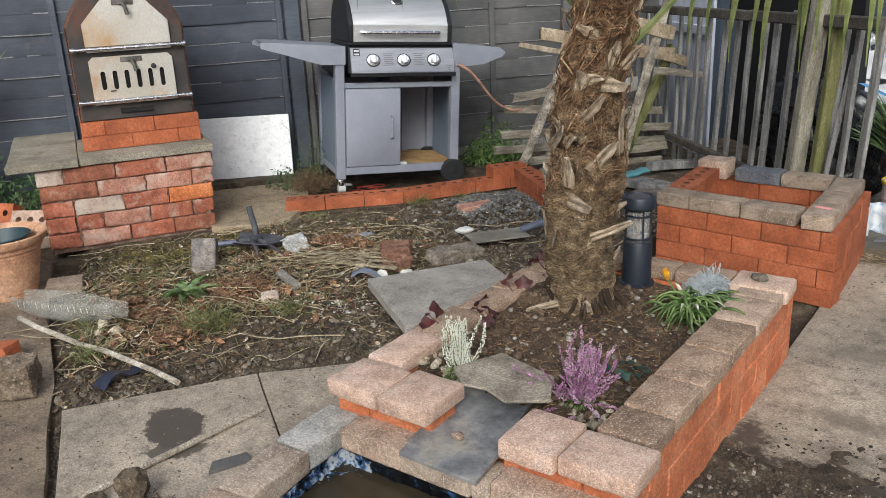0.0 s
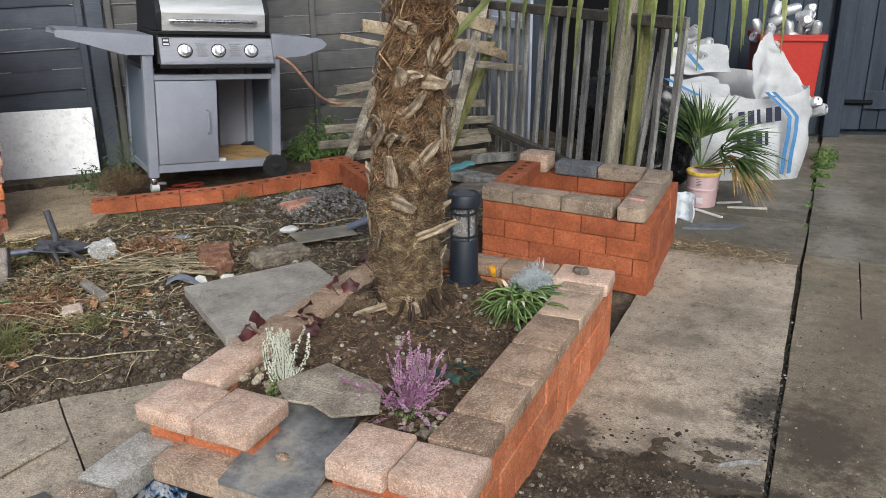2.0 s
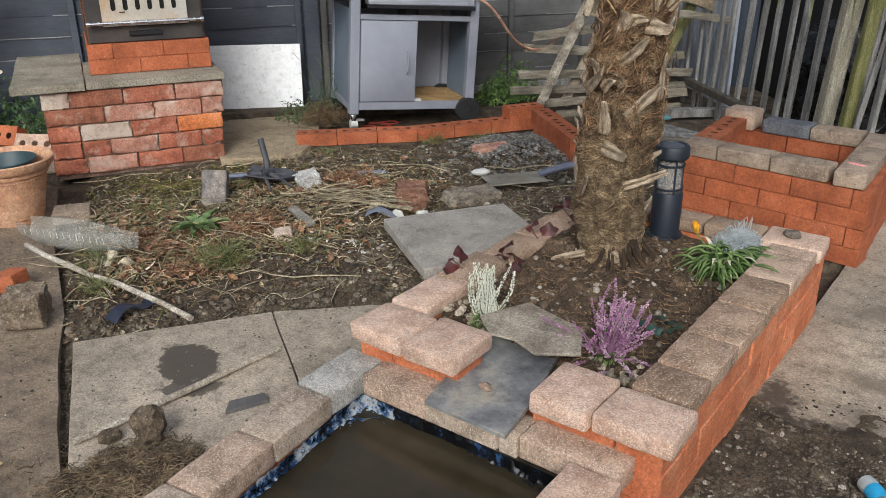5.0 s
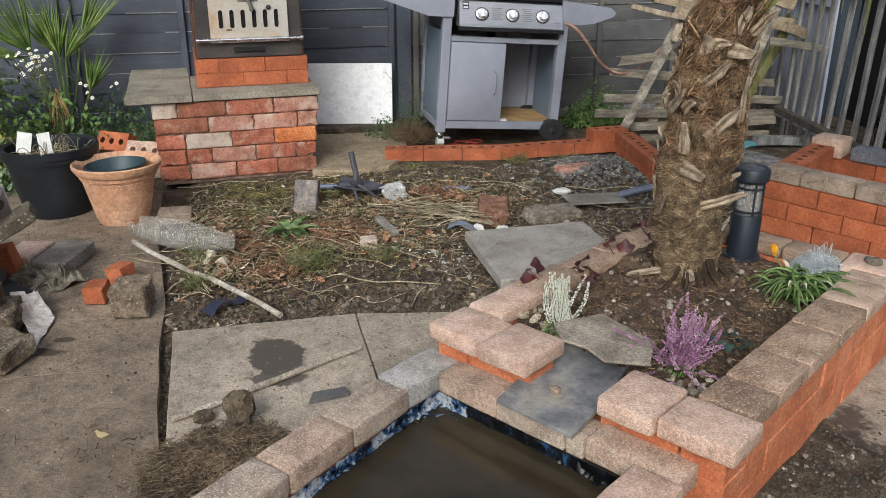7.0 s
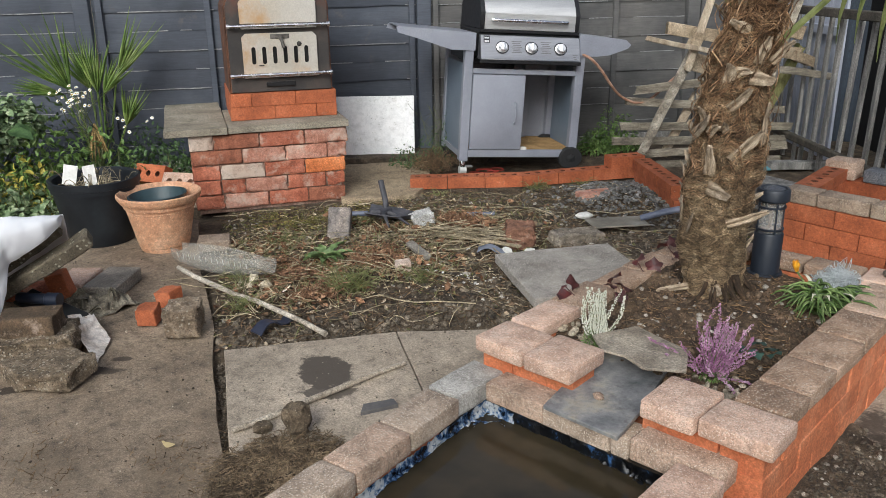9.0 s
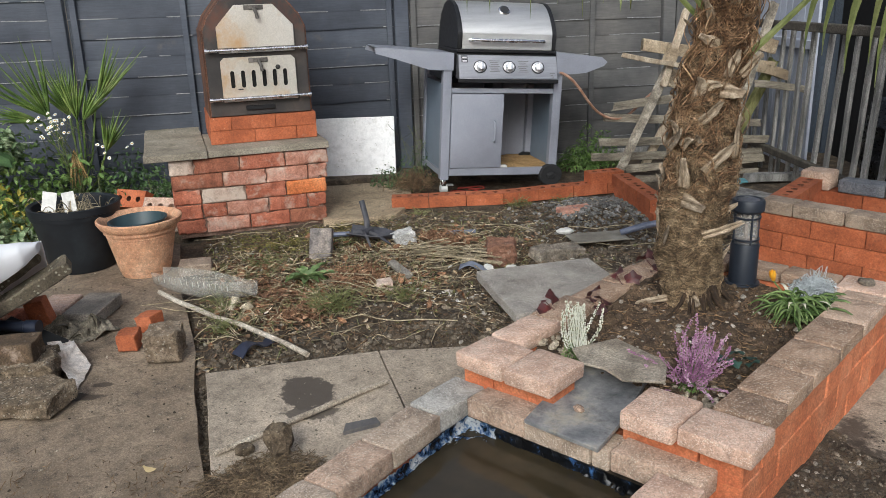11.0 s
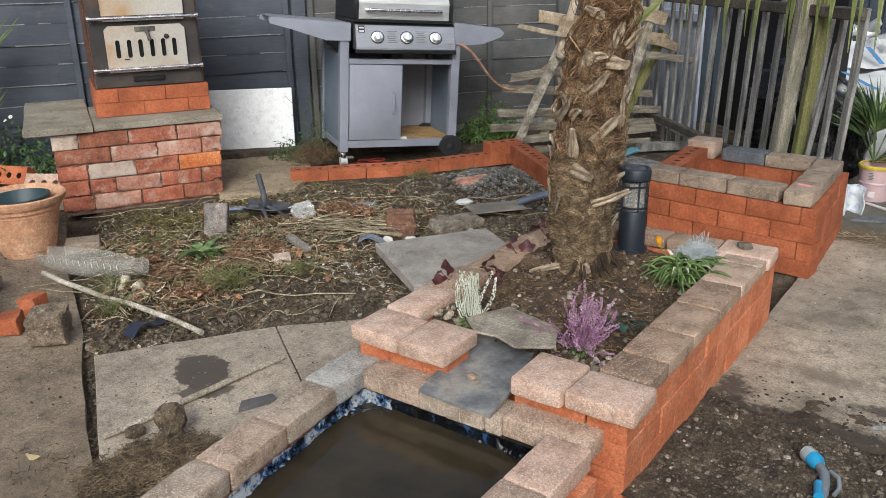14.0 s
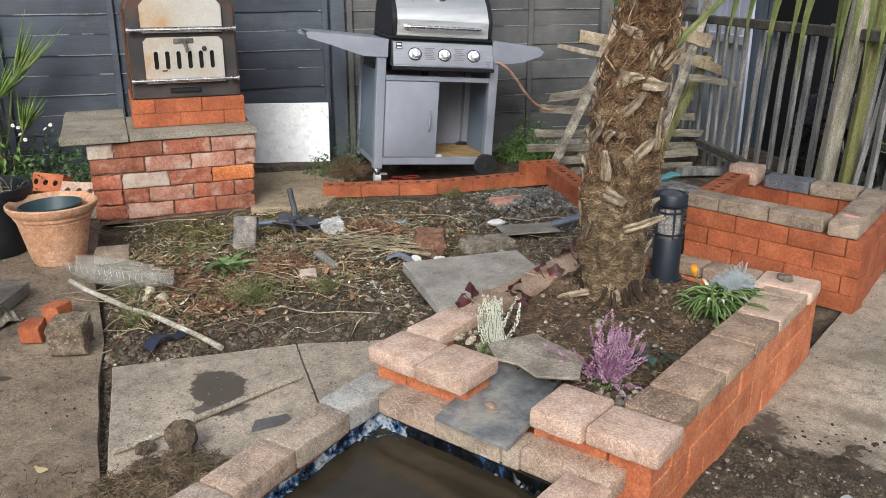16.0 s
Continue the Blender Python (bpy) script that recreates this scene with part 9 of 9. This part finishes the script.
# garden light
lamp = thing("solar_garden_light", pose(-0.889, 2.618, 0.232) @ Matrix.Diagonal((0.97, 0.97, 1.06, 1)), "black bollard garden light with a clear caged lens", "lamp")
NAVYP = plain("navy_black_plastic", C(34, 40, 50), 0.5)
part("base", lathe([(0, 0), (0.048, 0), (0.049, 0.135), (0.046, 0.140), (0, 0.140)], 32), NAVYP, lamp)
part("foot", lathe([(0, 0), (0.06, 0), (0.06, 0.006), (0, 0.008)], 24), NAVYP, lamp)
m, nt, b = shader("clear_ribbed_lens")
b.inputs["Base Color"].default_value = (0.86, 0.84, 0.80, 1)
b.inputs["Alpha"].default_value = 0.12
b.inputs["Roughness"].default_value = 0.10
part("lens", lathe([(0.040, 0.141), (0.040, 0.243), (0.037, 0.243), (0.037, 0.141)], 28), m, lamp, "clear ribbed lens")
part("reflector", lathe([(0, 0.142), (0.030, 0.142), (0.030, 0.150), (0.007, 0.154), (0.007, 0.225), (0.022, 0.24), (0, 0.24)], 16), plain("buff_reflector", C(120, 104, 92), 0.5), lamp)
for k in range(4):
    a = radians(45 + 90 * k)
    part("cage_bar", tube(bmesh.new(), [(0.044 * math.cos(a), 0.044 * math.sin(a), 0.138), (0.044 * math.cos(a), 0.044 * math.sin(a), 0.248)], 0.0035, 6), NAVYP, lamp)
for z in (0.150, 0.222):
    part("cage_ring", lathe([(0.041, z), (0.047, z), (0.047, z + 0.006), (0.041, z + 0.006)], 28), NAVYP, lamp)
cap_ = part("cap", lathe([(0, 0.243), (0.050, 0.243), (0.056, 0.250), (0.056, 0.278), (0.052, 0.284), (0.044, 0.284), (0.042, 0.280), (0, 0.280)], 32), NAVYP, lamp)
part("solar_panel", lathe([(0, 0.2805), (0.038, 0.2805), (0.038, 0.2825), (0, 0.2825)], 24), plain("dark_solar_cell", C(58, 62, 72), 0.15), cap_)

# ---- loose matter ----
ICO = bmesh.new()
bmesh.ops.create_icosphere(ICO, subdivisions=1, radius=1)
ICO_V = [tuple(v.co) for v in ICO.verts]
ICO_F = [tuple(v.index for v in f.verts) for f in ICO.faces]
ICO.free()
r3 = np.random.default_rng(42)


def in_bed(x, y):
    u, n = x * U.x + y * U.y, x * N.x + y * N.y
    return u > -0.22 and 2.52 < n < float(np.interp(u, [0.8, 1.4], [4.40, 4.24])) and x < -1.27 and not (u < 0.5 and n > 4.26)


def bed_points(count, weight=None):
    out = []
    while len(out) < count:
        x, y = r3.uniform(-3.9, -1.27), r3.uniform(1.2, 4.3)
        if in_bed(x, y) and (weight is None or r3.uniform() < weight(x, y)):
            out.append((x, y, bed_height(x, y)))
    return np.array(out)


def stones(name, P, lo, hi, material, label, parent=None, flat=0.6):
    n = len(P)
    s = lo * (hi / lo) ** (r3.uniform(0, 1, n) ** 2.2)
    S = np.stack([s * r3.uniform(0.8, 1.3, n), s * r3.uniform(0.6, 1.0, n), s * r3.uniform(0.4, 0.8, n) * flat / 0.6], 1)
    P = P + np.stack([np.zeros(n), np.zeros(n), S[:, 2] * 0.35], 1)
    me = scatter_mesh(name, ICO_V, ICO_F, P, turns_of(r3.uniform(0, 6.28, n), r3.normal(0, 0.3, n), r3.normal(0, 0.3, n)), S)
    me.materials.append(material)
    return solo(name, me, material, Matrix(), label, "stones", kind="stuff", smooth=0)


def pebble_mat(name, a, b, c, vary=0.35):
    return surface(name, [a, b, c], 14, 140, (0.8, 0.97), 0.4, 0.002, vary, island=True)


PEB_DK = pebble_mat("dark_gravel", C(64, 57, 48), C(96, 86, 73), C(134, 122, 106))
PEB_PALE = pebble_mat("pale_stone_chip", C(120, 113, 103), C(152, 145, 134), C(182, 177, 167), 0.3)
PEB_BR = pebble_mat("brown_soil_crumb", C(54, 46, 38), C(78, 67, 56), C(104, 92, 78))
right = lambda x, y: 1.0 if (x * U.x + y * U.y) > 0.55 else 0.35
stones("gravel", bed_points(8500, right), 0.004, 0.017, PEB_DK, "dark grey gravel and rubble chips in the soil")
stones("stone_chips", bed_points(900, right), 0.003, 0.018, PEB_PALE, "pale stone chips scattered in the soil")
stones("soil_crumbs", bed_points(5200), 0.004, 0.015, PEB_BR, "brown crumbs of soil on the bed")
hp_ = []
while len(hp_) < 1500:
    x, y = r3.normal(-2.12, 0.22), r3.normal(3.82, 0.20)
    if in_bed(x, y):
        hp_.append((x, y, bed_height(x, y) + 0.01))
stones("gravel_heap", np.array(hp_), 0.006, 0.018, pebble_mat("grey_gravel", C(84, 82, 80), C(112, 110, 106), C(142, 140, 136)), "heap of grey gravel in the corner of the low wall")
edge_ = []
while len(edge_) < 900:
    n = abs(r3.normal(0, 0.07)) + 2.53
    u = r3.uniform(-0.15, 1.1)
    p = U * u + N * n
    if p.x < -1.3:
        edge_.append((p.x, p.y, bed_height(p.x, p.y) + 0.004))
stones("edge_gravel", np.array(edge_), 0.004, 0.015, PEB_DK, "gravel along the edge of the flags")
gap_ = [(p.x, p.y, -0.034) for p in [U * (-0.18 + r3.uniform(-0.02, 0.025)) + N * r3.uniform(1.7, 2.6) for _ in range(420)]]
stones("joint_gravel", np.array(gap_), 0.004, 0.012, PEB_DK, "dark crumbs in the open joint")
pg = []
while len(pg) < 2600:
    x, y = r3.uniform(-1.13, -0.56), r3.uniform(1.66, 2.68)
    pg.append((x, y, loam_height(x, y)))
pg = np.array(pg)
stones("planter_crumbs", pg[:2000], 0.003, 0.011, pebble_mat("loam_crumb", C(66, 50, 38), C(96, 76, 58), C(122, 100, 80)), "crumbs of brown soil in the planter")
stones("planter_clods", pg[2200:2600], 0.008, 0.020, pebble_mat("loam_clod", C(62, 50, 39), C(90, 74, 58), C(116, 97, 78)), "clods of brown soil in the planter")
stones("planter_chips", pg[2000:2200], 0.004, 0.013, PEB_PALE, "pale stone chips on the planter soil")
near_ = np.array([(x, y, loam_height(x, y) + 0.004) for x, y in [(r3.normal(-0.62, 0.05), r3.normal(1.75, 0.05)) for _ in range(90)] + [(r3.normal(-1.07, 0.04), r3.normal(1.80, 0.06)) for _ in range(90)]])
stones("planter_gravel", near_, 0.008, 0.018, pebble_mat("buff_pebble", C(128, 116, 98), C(160, 148, 130), C(188, 178, 162)), "rounded pebbles round the heathers")
def dirt_height(x, y):
    z = 0.010 - 0.075 * (y - 2.03) + 0.030 * noise.noise(Vector((x * 5, y * 5, 7))) + 0.016 * noise.noise(Vector((x * 15, y * 15, 3))) + 0.007 * noise.noise(Vector((x * 45, y * 45, 5)))
    return min(z, 0.016 + 0.3 * max(z - 0.016, 0))


dp = []
while len(dp) < 3200:
    x, y = r3.uniform(-0.42, 0.11), r3.uniform(1.2, 2.2)
    if r3.uniform() < (1.0 if y > 1.6 else 0.4) and (y < 2.1 or r3.uniform() < 0.3):
        dp.append((x, y, max(dirt_height(x, y), 0.0 if y > 2.12 else -9)))
stones("path_grit", np.array(dp[:1400]), 0.003, 0.010, PEB_DK, "grit on the bare soil beside the planter")
stones("path_crumbs", np.array(dp[1400:2950]), 0.003, 0.011, PEB_BR, "brown crumbs of dirt beside the planter")
stones("path_chips", np.array(dp[3060:]), 0.003, 0.011, PEB_PALE, "pale chips on the bare soil beside the planter")
sp = np.array([(x, y, 0.001) for x, y in [(r3.uniform(-0.40, 0.10), r3.uniform(2.15, 3.85)) for _ in range(60)] + [(r3.uniform(0.16, 1.2), r3.uniform(1.4, 5.5)) for _ in range(130)] + [(0.125 + r3.normal(0, 0.03), r3.uniform(2.0, 3.9)) for _ in range(120)]])
stones("path_specks", sp, 0.002, 0.007, PEB_PALE, "small chips scattered on the path")
yp = []
for _ in range(2400):
    p = U * r3.uniform(-1.6, -0.2) + N * r3.uniform(1.2, 3.9)
    yp.append((p.x, p.y, 0.0))
stones("yard_grit", np.array(yp[:1100]), 0.0012, 0.0055, PEB_BR, "grit on the concrete yard")

stones("yard_chips", np.array(yp[1500:]), 0.0016, 0.006, pebble_mat("yard_chip", C(120, 108, 94), C(150, 138, 122), C(180, 168, 152)), "tiny pale chips on the concrete yard")
dv, df = [], []
for j in range(76):
    for i in range(47):
        x, y = -0.43 + 0.55 * i / 46, 1.52 + 0.90 * j / 75
        dv.append((x, y, dirt_height(x, y)))
for j in range(75):
    for i in range(46):
        a = j * 47 + i
        df.append((a, a + 1, a + 48, a + 47))
me = bpy.data.meshes.new("loose_dirt")
me.from_pydata(dv, [], df)
me.shade_smooth()
solo("loose_dirt", me, SOIL, Matrix(), "loose dark dirt spilling over the end of the path", "dirt", kind="stuff", smooth=0)
mossy = np.array([(min(0.118, 0.085 + 0.035 * r3.normal()), 2.47 + 0.11 * r3.normal(), 0.001) for _ in range(900)] + [(0.119 + 0.006 * r3.normal(), r3.uniform(2.1, 3.9), -0.004) for _ in range(900)] + [(r3.uniform(-0.35, 0.1), 2.27 + 0.05 * r3.normal(), 0.001) for _ in range(700)])
stones("black_moss", mossy, 0.0010, 0.0085, pebble_mat("black_moss_clump", C(30, 29, 26), C(44, 42, 37), C(60, 57, 50)), "black moss crumbs on the path and in its joint", flat=0.4)
mv, mf = [], []
for j in range(41):
    for i in range(21):
        x, y = -1.70 + 0.45 * i / 20, 0.62 + 0.74 * j / 40
        f = max(0.0, 1 - ((x + 1.42) / 0.26) ** 2) * max(0.0, 1 - ((y - 0.97) / 0.26) ** 2)
        mv.append((x, y, -0.050 + 0.072 * f ** 0.5 + f * (0.02 * noise.noise(Vector((x * 14, y * 14, 1))) + 0.012 * noise.noise(Vector((x * 40, y * 40, 2))))))
for j in range(40):
    for i in range(20):
        a = j * 21 + i
        mf.append((a, a + 1, a + 22, a + 21))
me = bpy.data.meshes.new("soil_mound")
me.from_pydata(mv, [], mf)
me.shade_smooth()
solo("soil_mound", me, SOIL, Matrix(), "low mound of dark soil and roots beside the pond", "soil", kind="stuff", smooth=0)

fg = [(r3.uniform(-0.42, 0.11), r3.uniform(2.15, 3.86), 0.0) for _ in range(900)] + [(r3.uniform(0.14, 0.95), r3.uniform(1.5, 5.0), 0.002) for _ in range(1900)]
stones("path_fines", np.array(fg[::2]), 0.0012, 0.0042, pebble_mat("path_fine_pale", C(120, 110, 98), C(152, 142, 128), C(184, 174, 160)), "fine pale grit on the path slabs")
stones("path_dust", np.array(fg[1::2]), 0.0012, 0.0045, pebble_mat("path_fine_dark", C(52, 47, 41), C(74, 67, 58), C(98, 90, 78)), "fine dark grit on the path slabs")
ff = [U * r3.uniform(-0.13, 1.1) + N * r3.uniform(1.52, 2.5) for _ in range(900)]
stones("flag_fines", np.array([(p.x, p.y, 0.006) for p in ff if p.x < -1.27]), 0.0012, 0.005, pebble_mat("flag_fine", C(78, 70, 60), C(112, 102, 89), C(160, 150, 136)), "fine grit on the paving flags")

# dry stalks
def stalks(name, P, lmin, lmax, rad, material, label, az=None, lift=0.012):
    lines, k = [], 6
    for x, y, z in P:
        a = r3.uniform(0, 6.28) if az is None else r3.normal(az, 0.5)
        L = lmin * (lmax / lmin) ** r3.uniform(0, 1)
        c = r3.normal(0, 0.35)
        h0, h1 = r3.uniform(0.004, lift), r3.uniform(0.004, lift * 2.2)
        pts = []
        for s in np.linspace(-0.5, 0.5, k):
            px, py = x + L * s * math.cos(a + c * s), y + L * s * math.sin(a + c * s)
            pts.append((px, py, max(z, bed_height(px, py) if bed_height(px, py) > -0.1 else z) + h0 + (h1 - h0) * (s + 0.5) + 0.006 * min(1, L / 0.2) * math.sin(9 * s)))
        lines.append(pts)
    n = len(lines)
    me = strand_mesh(name, lines, r3.uniform(rad * 0.5, rad * 1.4, n))
    return solo(name, me, material, Matrix(), label, "stalks", kind="stuff", smooth=0)


LITTER = surface("dark_root_litter", [C(86, 72, 55), C(120, 102, 80), C(156, 136, 110)], 12, 50, (0.9, 1), 0, 0.001, 0.35, island=True)
mid_bed = lambda x, y: math.exp(-(((x + 2.45) / 0.55) ** 2 + ((y - 2.35) / 0.75) ** 2)) + 0.12
stalks("dry_stalks", bed_points(720, mid_bed), 0.025, 0.22, 0.0018, STRAW, "tangle of dry pale stalks on the soil")
BROWNST = surface("brown_stem", [C(84, 66, 48), C(112, 90, 66), C(140, 116, 88)], 12, 50, (0.9, 1), 0, 0.001, 0.3, island=True)
stalks("brown_stems", bed_points(2600, lambda x, y: 0.25 + mid_bed(x, y)), 0.02, 0.14, 0.0013, BROWNST, "short brown stems and roots on the soil")
stalks("long_stems", bed_points(30, mid_bed), 0.2, 0.60, 0.0030, STRAW, "long dry stems lying across the bed", az=0.5, lift=0.03)
pd = np.array([(r3.normal(-1.43, 0.10), r3.normal(0.97, 0.10), -0.03) for _ in range(2400)])
pd = np.array([q for q in pd if q[0] < -1.26])
stalks("needle_litter", np.array([(a, b, -0.048 + 0.073 * (max(0.0, 1 - ((a + 1.42) / 0.26) ** 2) * max(0.0, 1 - ((b - 0.97) / 0.26) ** 2)) ** 0.5) for a, b, c in pd]), 0.015, 0.07, 0.0013, LITTER, "brown needles and roots beside the pond", lift=0.010)
stalks("yard_litter", np.array([(r3.normal(-1.98, 0.14), r3.normal(0.55, 0.07), 0.0) for _ in range(110)] + [(r3.normal(-1.70, 0.10), r3.normal(0.80, 0.06), 0.0) for _ in range(110)]), 0.008, 0.03, 0.0011, BROWNST, "wisps of dry roots on the concrete", lift=0.012)
stalks("planter_straw", np.array([(x, y, loam_height(x, y)) for x, y in [(r3.uniform(-1.12, -0.58), r3.uniform(1.7, 2.66)) for _ in range(420)]]), 0.015, 0.07, 0.0010, surface("coir_fibre", [C(104, 80, 54), C(136, 108, 76), C(162, 136, 102)], 12, 50, (0.9, 1), 0, 0.001, 0.3, island=True), "bits of coir and straw on the planter soil", lift=0.008)
stalks("root_fringe", np.array([(r3.normal(-3.36, 0.06), r3.normal(3.55, 0.07), 0.035 + 0.05 * r3.uniform() ** 2) for _ in range(420)]), 0.02, 0.11, 0.0014, BROWNST, "brown root tangle beside the barbecue", lift=0.05)
stalks("straw_sheaf", np.array([(r3.normal(-2.33, 0.07), r3.normal(2.69, 0.035), 0.03) for _ in range(46)]), 0.16, 0.46, 0.0026, STRAW, "sheaf of long dry palm straws lying on the bed", az=0.12, lift=0.03)
stalks("path_straw", np.array([(r3.uniform(-0.43, 0.08), r3.normal(3.93, 0.05), 0.0) for _ in range(260)]), 0.01, 0.05, 0.0011, STRAW, "dry moss and straw in the path joint", lift=0.006)

# dead leaves
def dead_leaves(name, P, size, material, label, seed):
    n = len(P)
    base = [(-0.5, 0, 0.10), (-0.15, -0.28, 0), (-0.15, 0.28, 0.05), (0.2, -0.24, -0.02), (0.2, 0.24, 0.08), (0.5, 0, 0.16), (-0.15, 0, -0.08), (0.2, 0, -0.06)]
    faces = [(0, 1, 6), (0, 6, 2), (1, 3, 7, 6), (6, 7, 4, 2), (3, 5, 7), (7, 5, 4)]
    s = r3.uniform(0.5, 1.3, n) * size
    me = scatter_mesh(name, base, faces, P + np.array([0, 0, 0.010]), turns_of(r3.uniform(0, 6.28, n), r3.normal(0, 0.4, n), r3.normal(0, 0.5, n)), np.repeat(s[:, None], 3, 1))
    return solo(name, me, material, Matrix(), label, "leaves", kind="stuff", smooth=0)


DEADL = surface("dead_brown_leaf", [C(74, 58, 44), C(108, 86, 66), C(146, 122, 98)], 16, 50, (0.75, 0.95), 0.2, 0.001, 0.3, island=True)
dead_leaves("dead_leaves", bed_points(1500, lambda x, y: mid_bed(x + 0.15, y + 0.15)), 0.026, DEADL, "curled brown dead leaves on the bed", 1)
dead_leaves("pale_leaves", bed_points(480, mid_bed), 0.022, surface("bleached_leaf", [C(150, 132, 108), C(182, 166, 140), C(204, 192, 170)], 16, 50, (0.8, 0.95), 0.2, 0.001, 0.2, island=True), "bleached pale leaf scraps on the bed", 2)
dead_leaves("moss_scraps", bed_points(2600, lambda x, y: math.exp(-(((x + 3.05) / 0.35) ** 2 + ((y - 2.35) / 0.5) ** 2)) + 0.5 * math.exp(-(((x + 2.7) / 0.3) ** 2 + ((y - 3.2) / 0.4) ** 2)) + 0.08), 0.016, leaf_mat("olive_moss", C(66, 66, 34), C(92, 90, 48), C(122, 118, 70)), "olive moss and low weeds on the soil", 3)
# thicker drifts of leaf and straw in the front half of the bed
DRIFT = [(-2.55, 1.95, 0.13), (-2.95, 2.02, 0.12), (-2.70, 2.55, 0.14), (-2.35, 2.95, 0.14), (-2.45, 1.70, 0.12), (-2.30, 2.30, 0.15)]


def drift_points(count):
    out = []
    while len(out) < count:
        cx, cy, sd = DRIFT[int(r3.integers(len(DRIFT)))]
        x, y = r3.normal(cx, sd), r3.normal(cy, sd)
        if in_bed(x, y):
            out.append((x, y, bed_height(x, y) + r3.uniform(0, 0.014)))
    return np.array(out)


dead_leaves("leaf_drift", drift_points(620), 0.040, surface("russet_leaf", [C(86, 58, 41), C(126, 90, 64), C(170, 134, 104)], 18, 60, (0.75, 0.95), 0.2, 0.001, 0.35, island=True), "drifts of curled russet leaves on the bed", 5)
dead_leaves("leaf_scraps", drift_points(700), 0.026, surface("tan_leaf", [C(120, 100, 74), C(156, 134, 104), C(188, 168, 138)], 18, 60, (0.8, 0.95), 0.2, 0.001, 0.3, island=True), "tan scraps of dead leaf in the straw", 6)
stalks("straw_drift", drift_points(480), 0.02, 0.14, 0.0022, STRAW, "drifts of broken pale straw on the bed", lift=0.022)
def heap_points(places, count, thick):
    out = []
    while len(out) < count:
        cx, cy, sd = places[int(r3.integers(len(places)))]
        x, y = r3.normal(cx, sd), r3.normal(cy, sd)
        if in_bed(x, y):
            out.append((x, y, bed_height(x, y) + thick * r3.uniform(0, 1) * math.exp(-((x - cx) ** 2 + (y - cy) ** 2) / (2 * sd * sd))))
    return np.array(out)


# heaps of dry strips, moss and pale chips where they lie thickest
STRIPS = surface("red_brown_strip", [C(94, 68, 50), C(140, 104, 78), C(190, 156, 126)], 26, 60, (0.8, 0.95), 0.2, 0.001, 0.35, island=True)
RUSSET = [(-2.54, 1.84, 0.075), (-2.66, 1.86, 0.06), (-2.49, 2.17, 0.07), (-2.40, 2.25, 0.05), (-2.46, 2.87, 0.05), (-2.56, 2.86, 0.05), (-2.30, 1.76, 0.06)]
dead_leaves("leaf_heap", heap_points(RUSSET, 520, 0.030), 0.044, STRIPS, "heaps of curled red-brown leaf strips on the bed", 8)
stalks("strip_heap", heap_points(RUSSET, 420, 0.030), 0.03, 0.11, 0.0022, STRIPS, "red-brown dry strips tangled in the leaf heaps", lift=0.028)
dead_leaves("moss_mat", heap_points([(-3.34, 2.30, 0.14), (-3.12, 2.34, 0.10), (-3.10, 2.70, 0.10)], 2600, 0.006), 0.011, leaf_mat("yellow_olive_moss", C(78, 74, 30), C(108, 100, 44), C(138, 128, 66)), "yellow-olive moss mat before the plinth", 9)
stones("shell_chips", heap_points([(-2.13, 2.32, 0.10), (-1.98, 2.30, 0.08), (-2.30, 2.30, 0.14)], 110, 0.012), 0.005, 0.016, pebble_mat("white_shell_chip", C(176, 172, 164), C(206, 203, 196), C(226, 224, 219), 0.15), "white chips scattered in the dark soil", flat=0.35)
lp = []
while len(lp) < 900:
    x, y = r3.normal(-2.95, 0.28), r3.normal(2.25, 0.35)
    if in_bed(x, y):
        lp.append((x, y, bed_height(x, y) + 0.003))
stones("lime_chips", np.array(lp), 0.003, 0.013, PEB_PALE, "pale chips in the moss by the plinth", flat=0.45)
gp_ = []
for x, y, z in drift_points(900):
    gp_.append((x + r3.normal(0, 0.10), y + r3.normal(0, 0.10)))
gl = []
for x, y in gp_:
    if in_bed(x, y):
        a, L, h, g = r3.uniform(0, 6.28), r3.uniform(0.015, 0.05), r3.uniform(0.01, 0.045), bed_height(x, y)
        gl.append([(x + L * q * math.cos(a), y + L * q * math.sin(a), g + h * math.sin(2.0 * q)) for q in np.linspace(0, 1, 5)])
solo("grass_blades", strand_mesh("grass_blades", gl, np.tile(np.array([0.0017, 0.0019, 0.0016, 0.0011, 0.0004]), (len(gl), 1))), GRASS, Matrix(), "thin scattered blades of grass in the litter", "grass", kind="stuff", smooth=0)
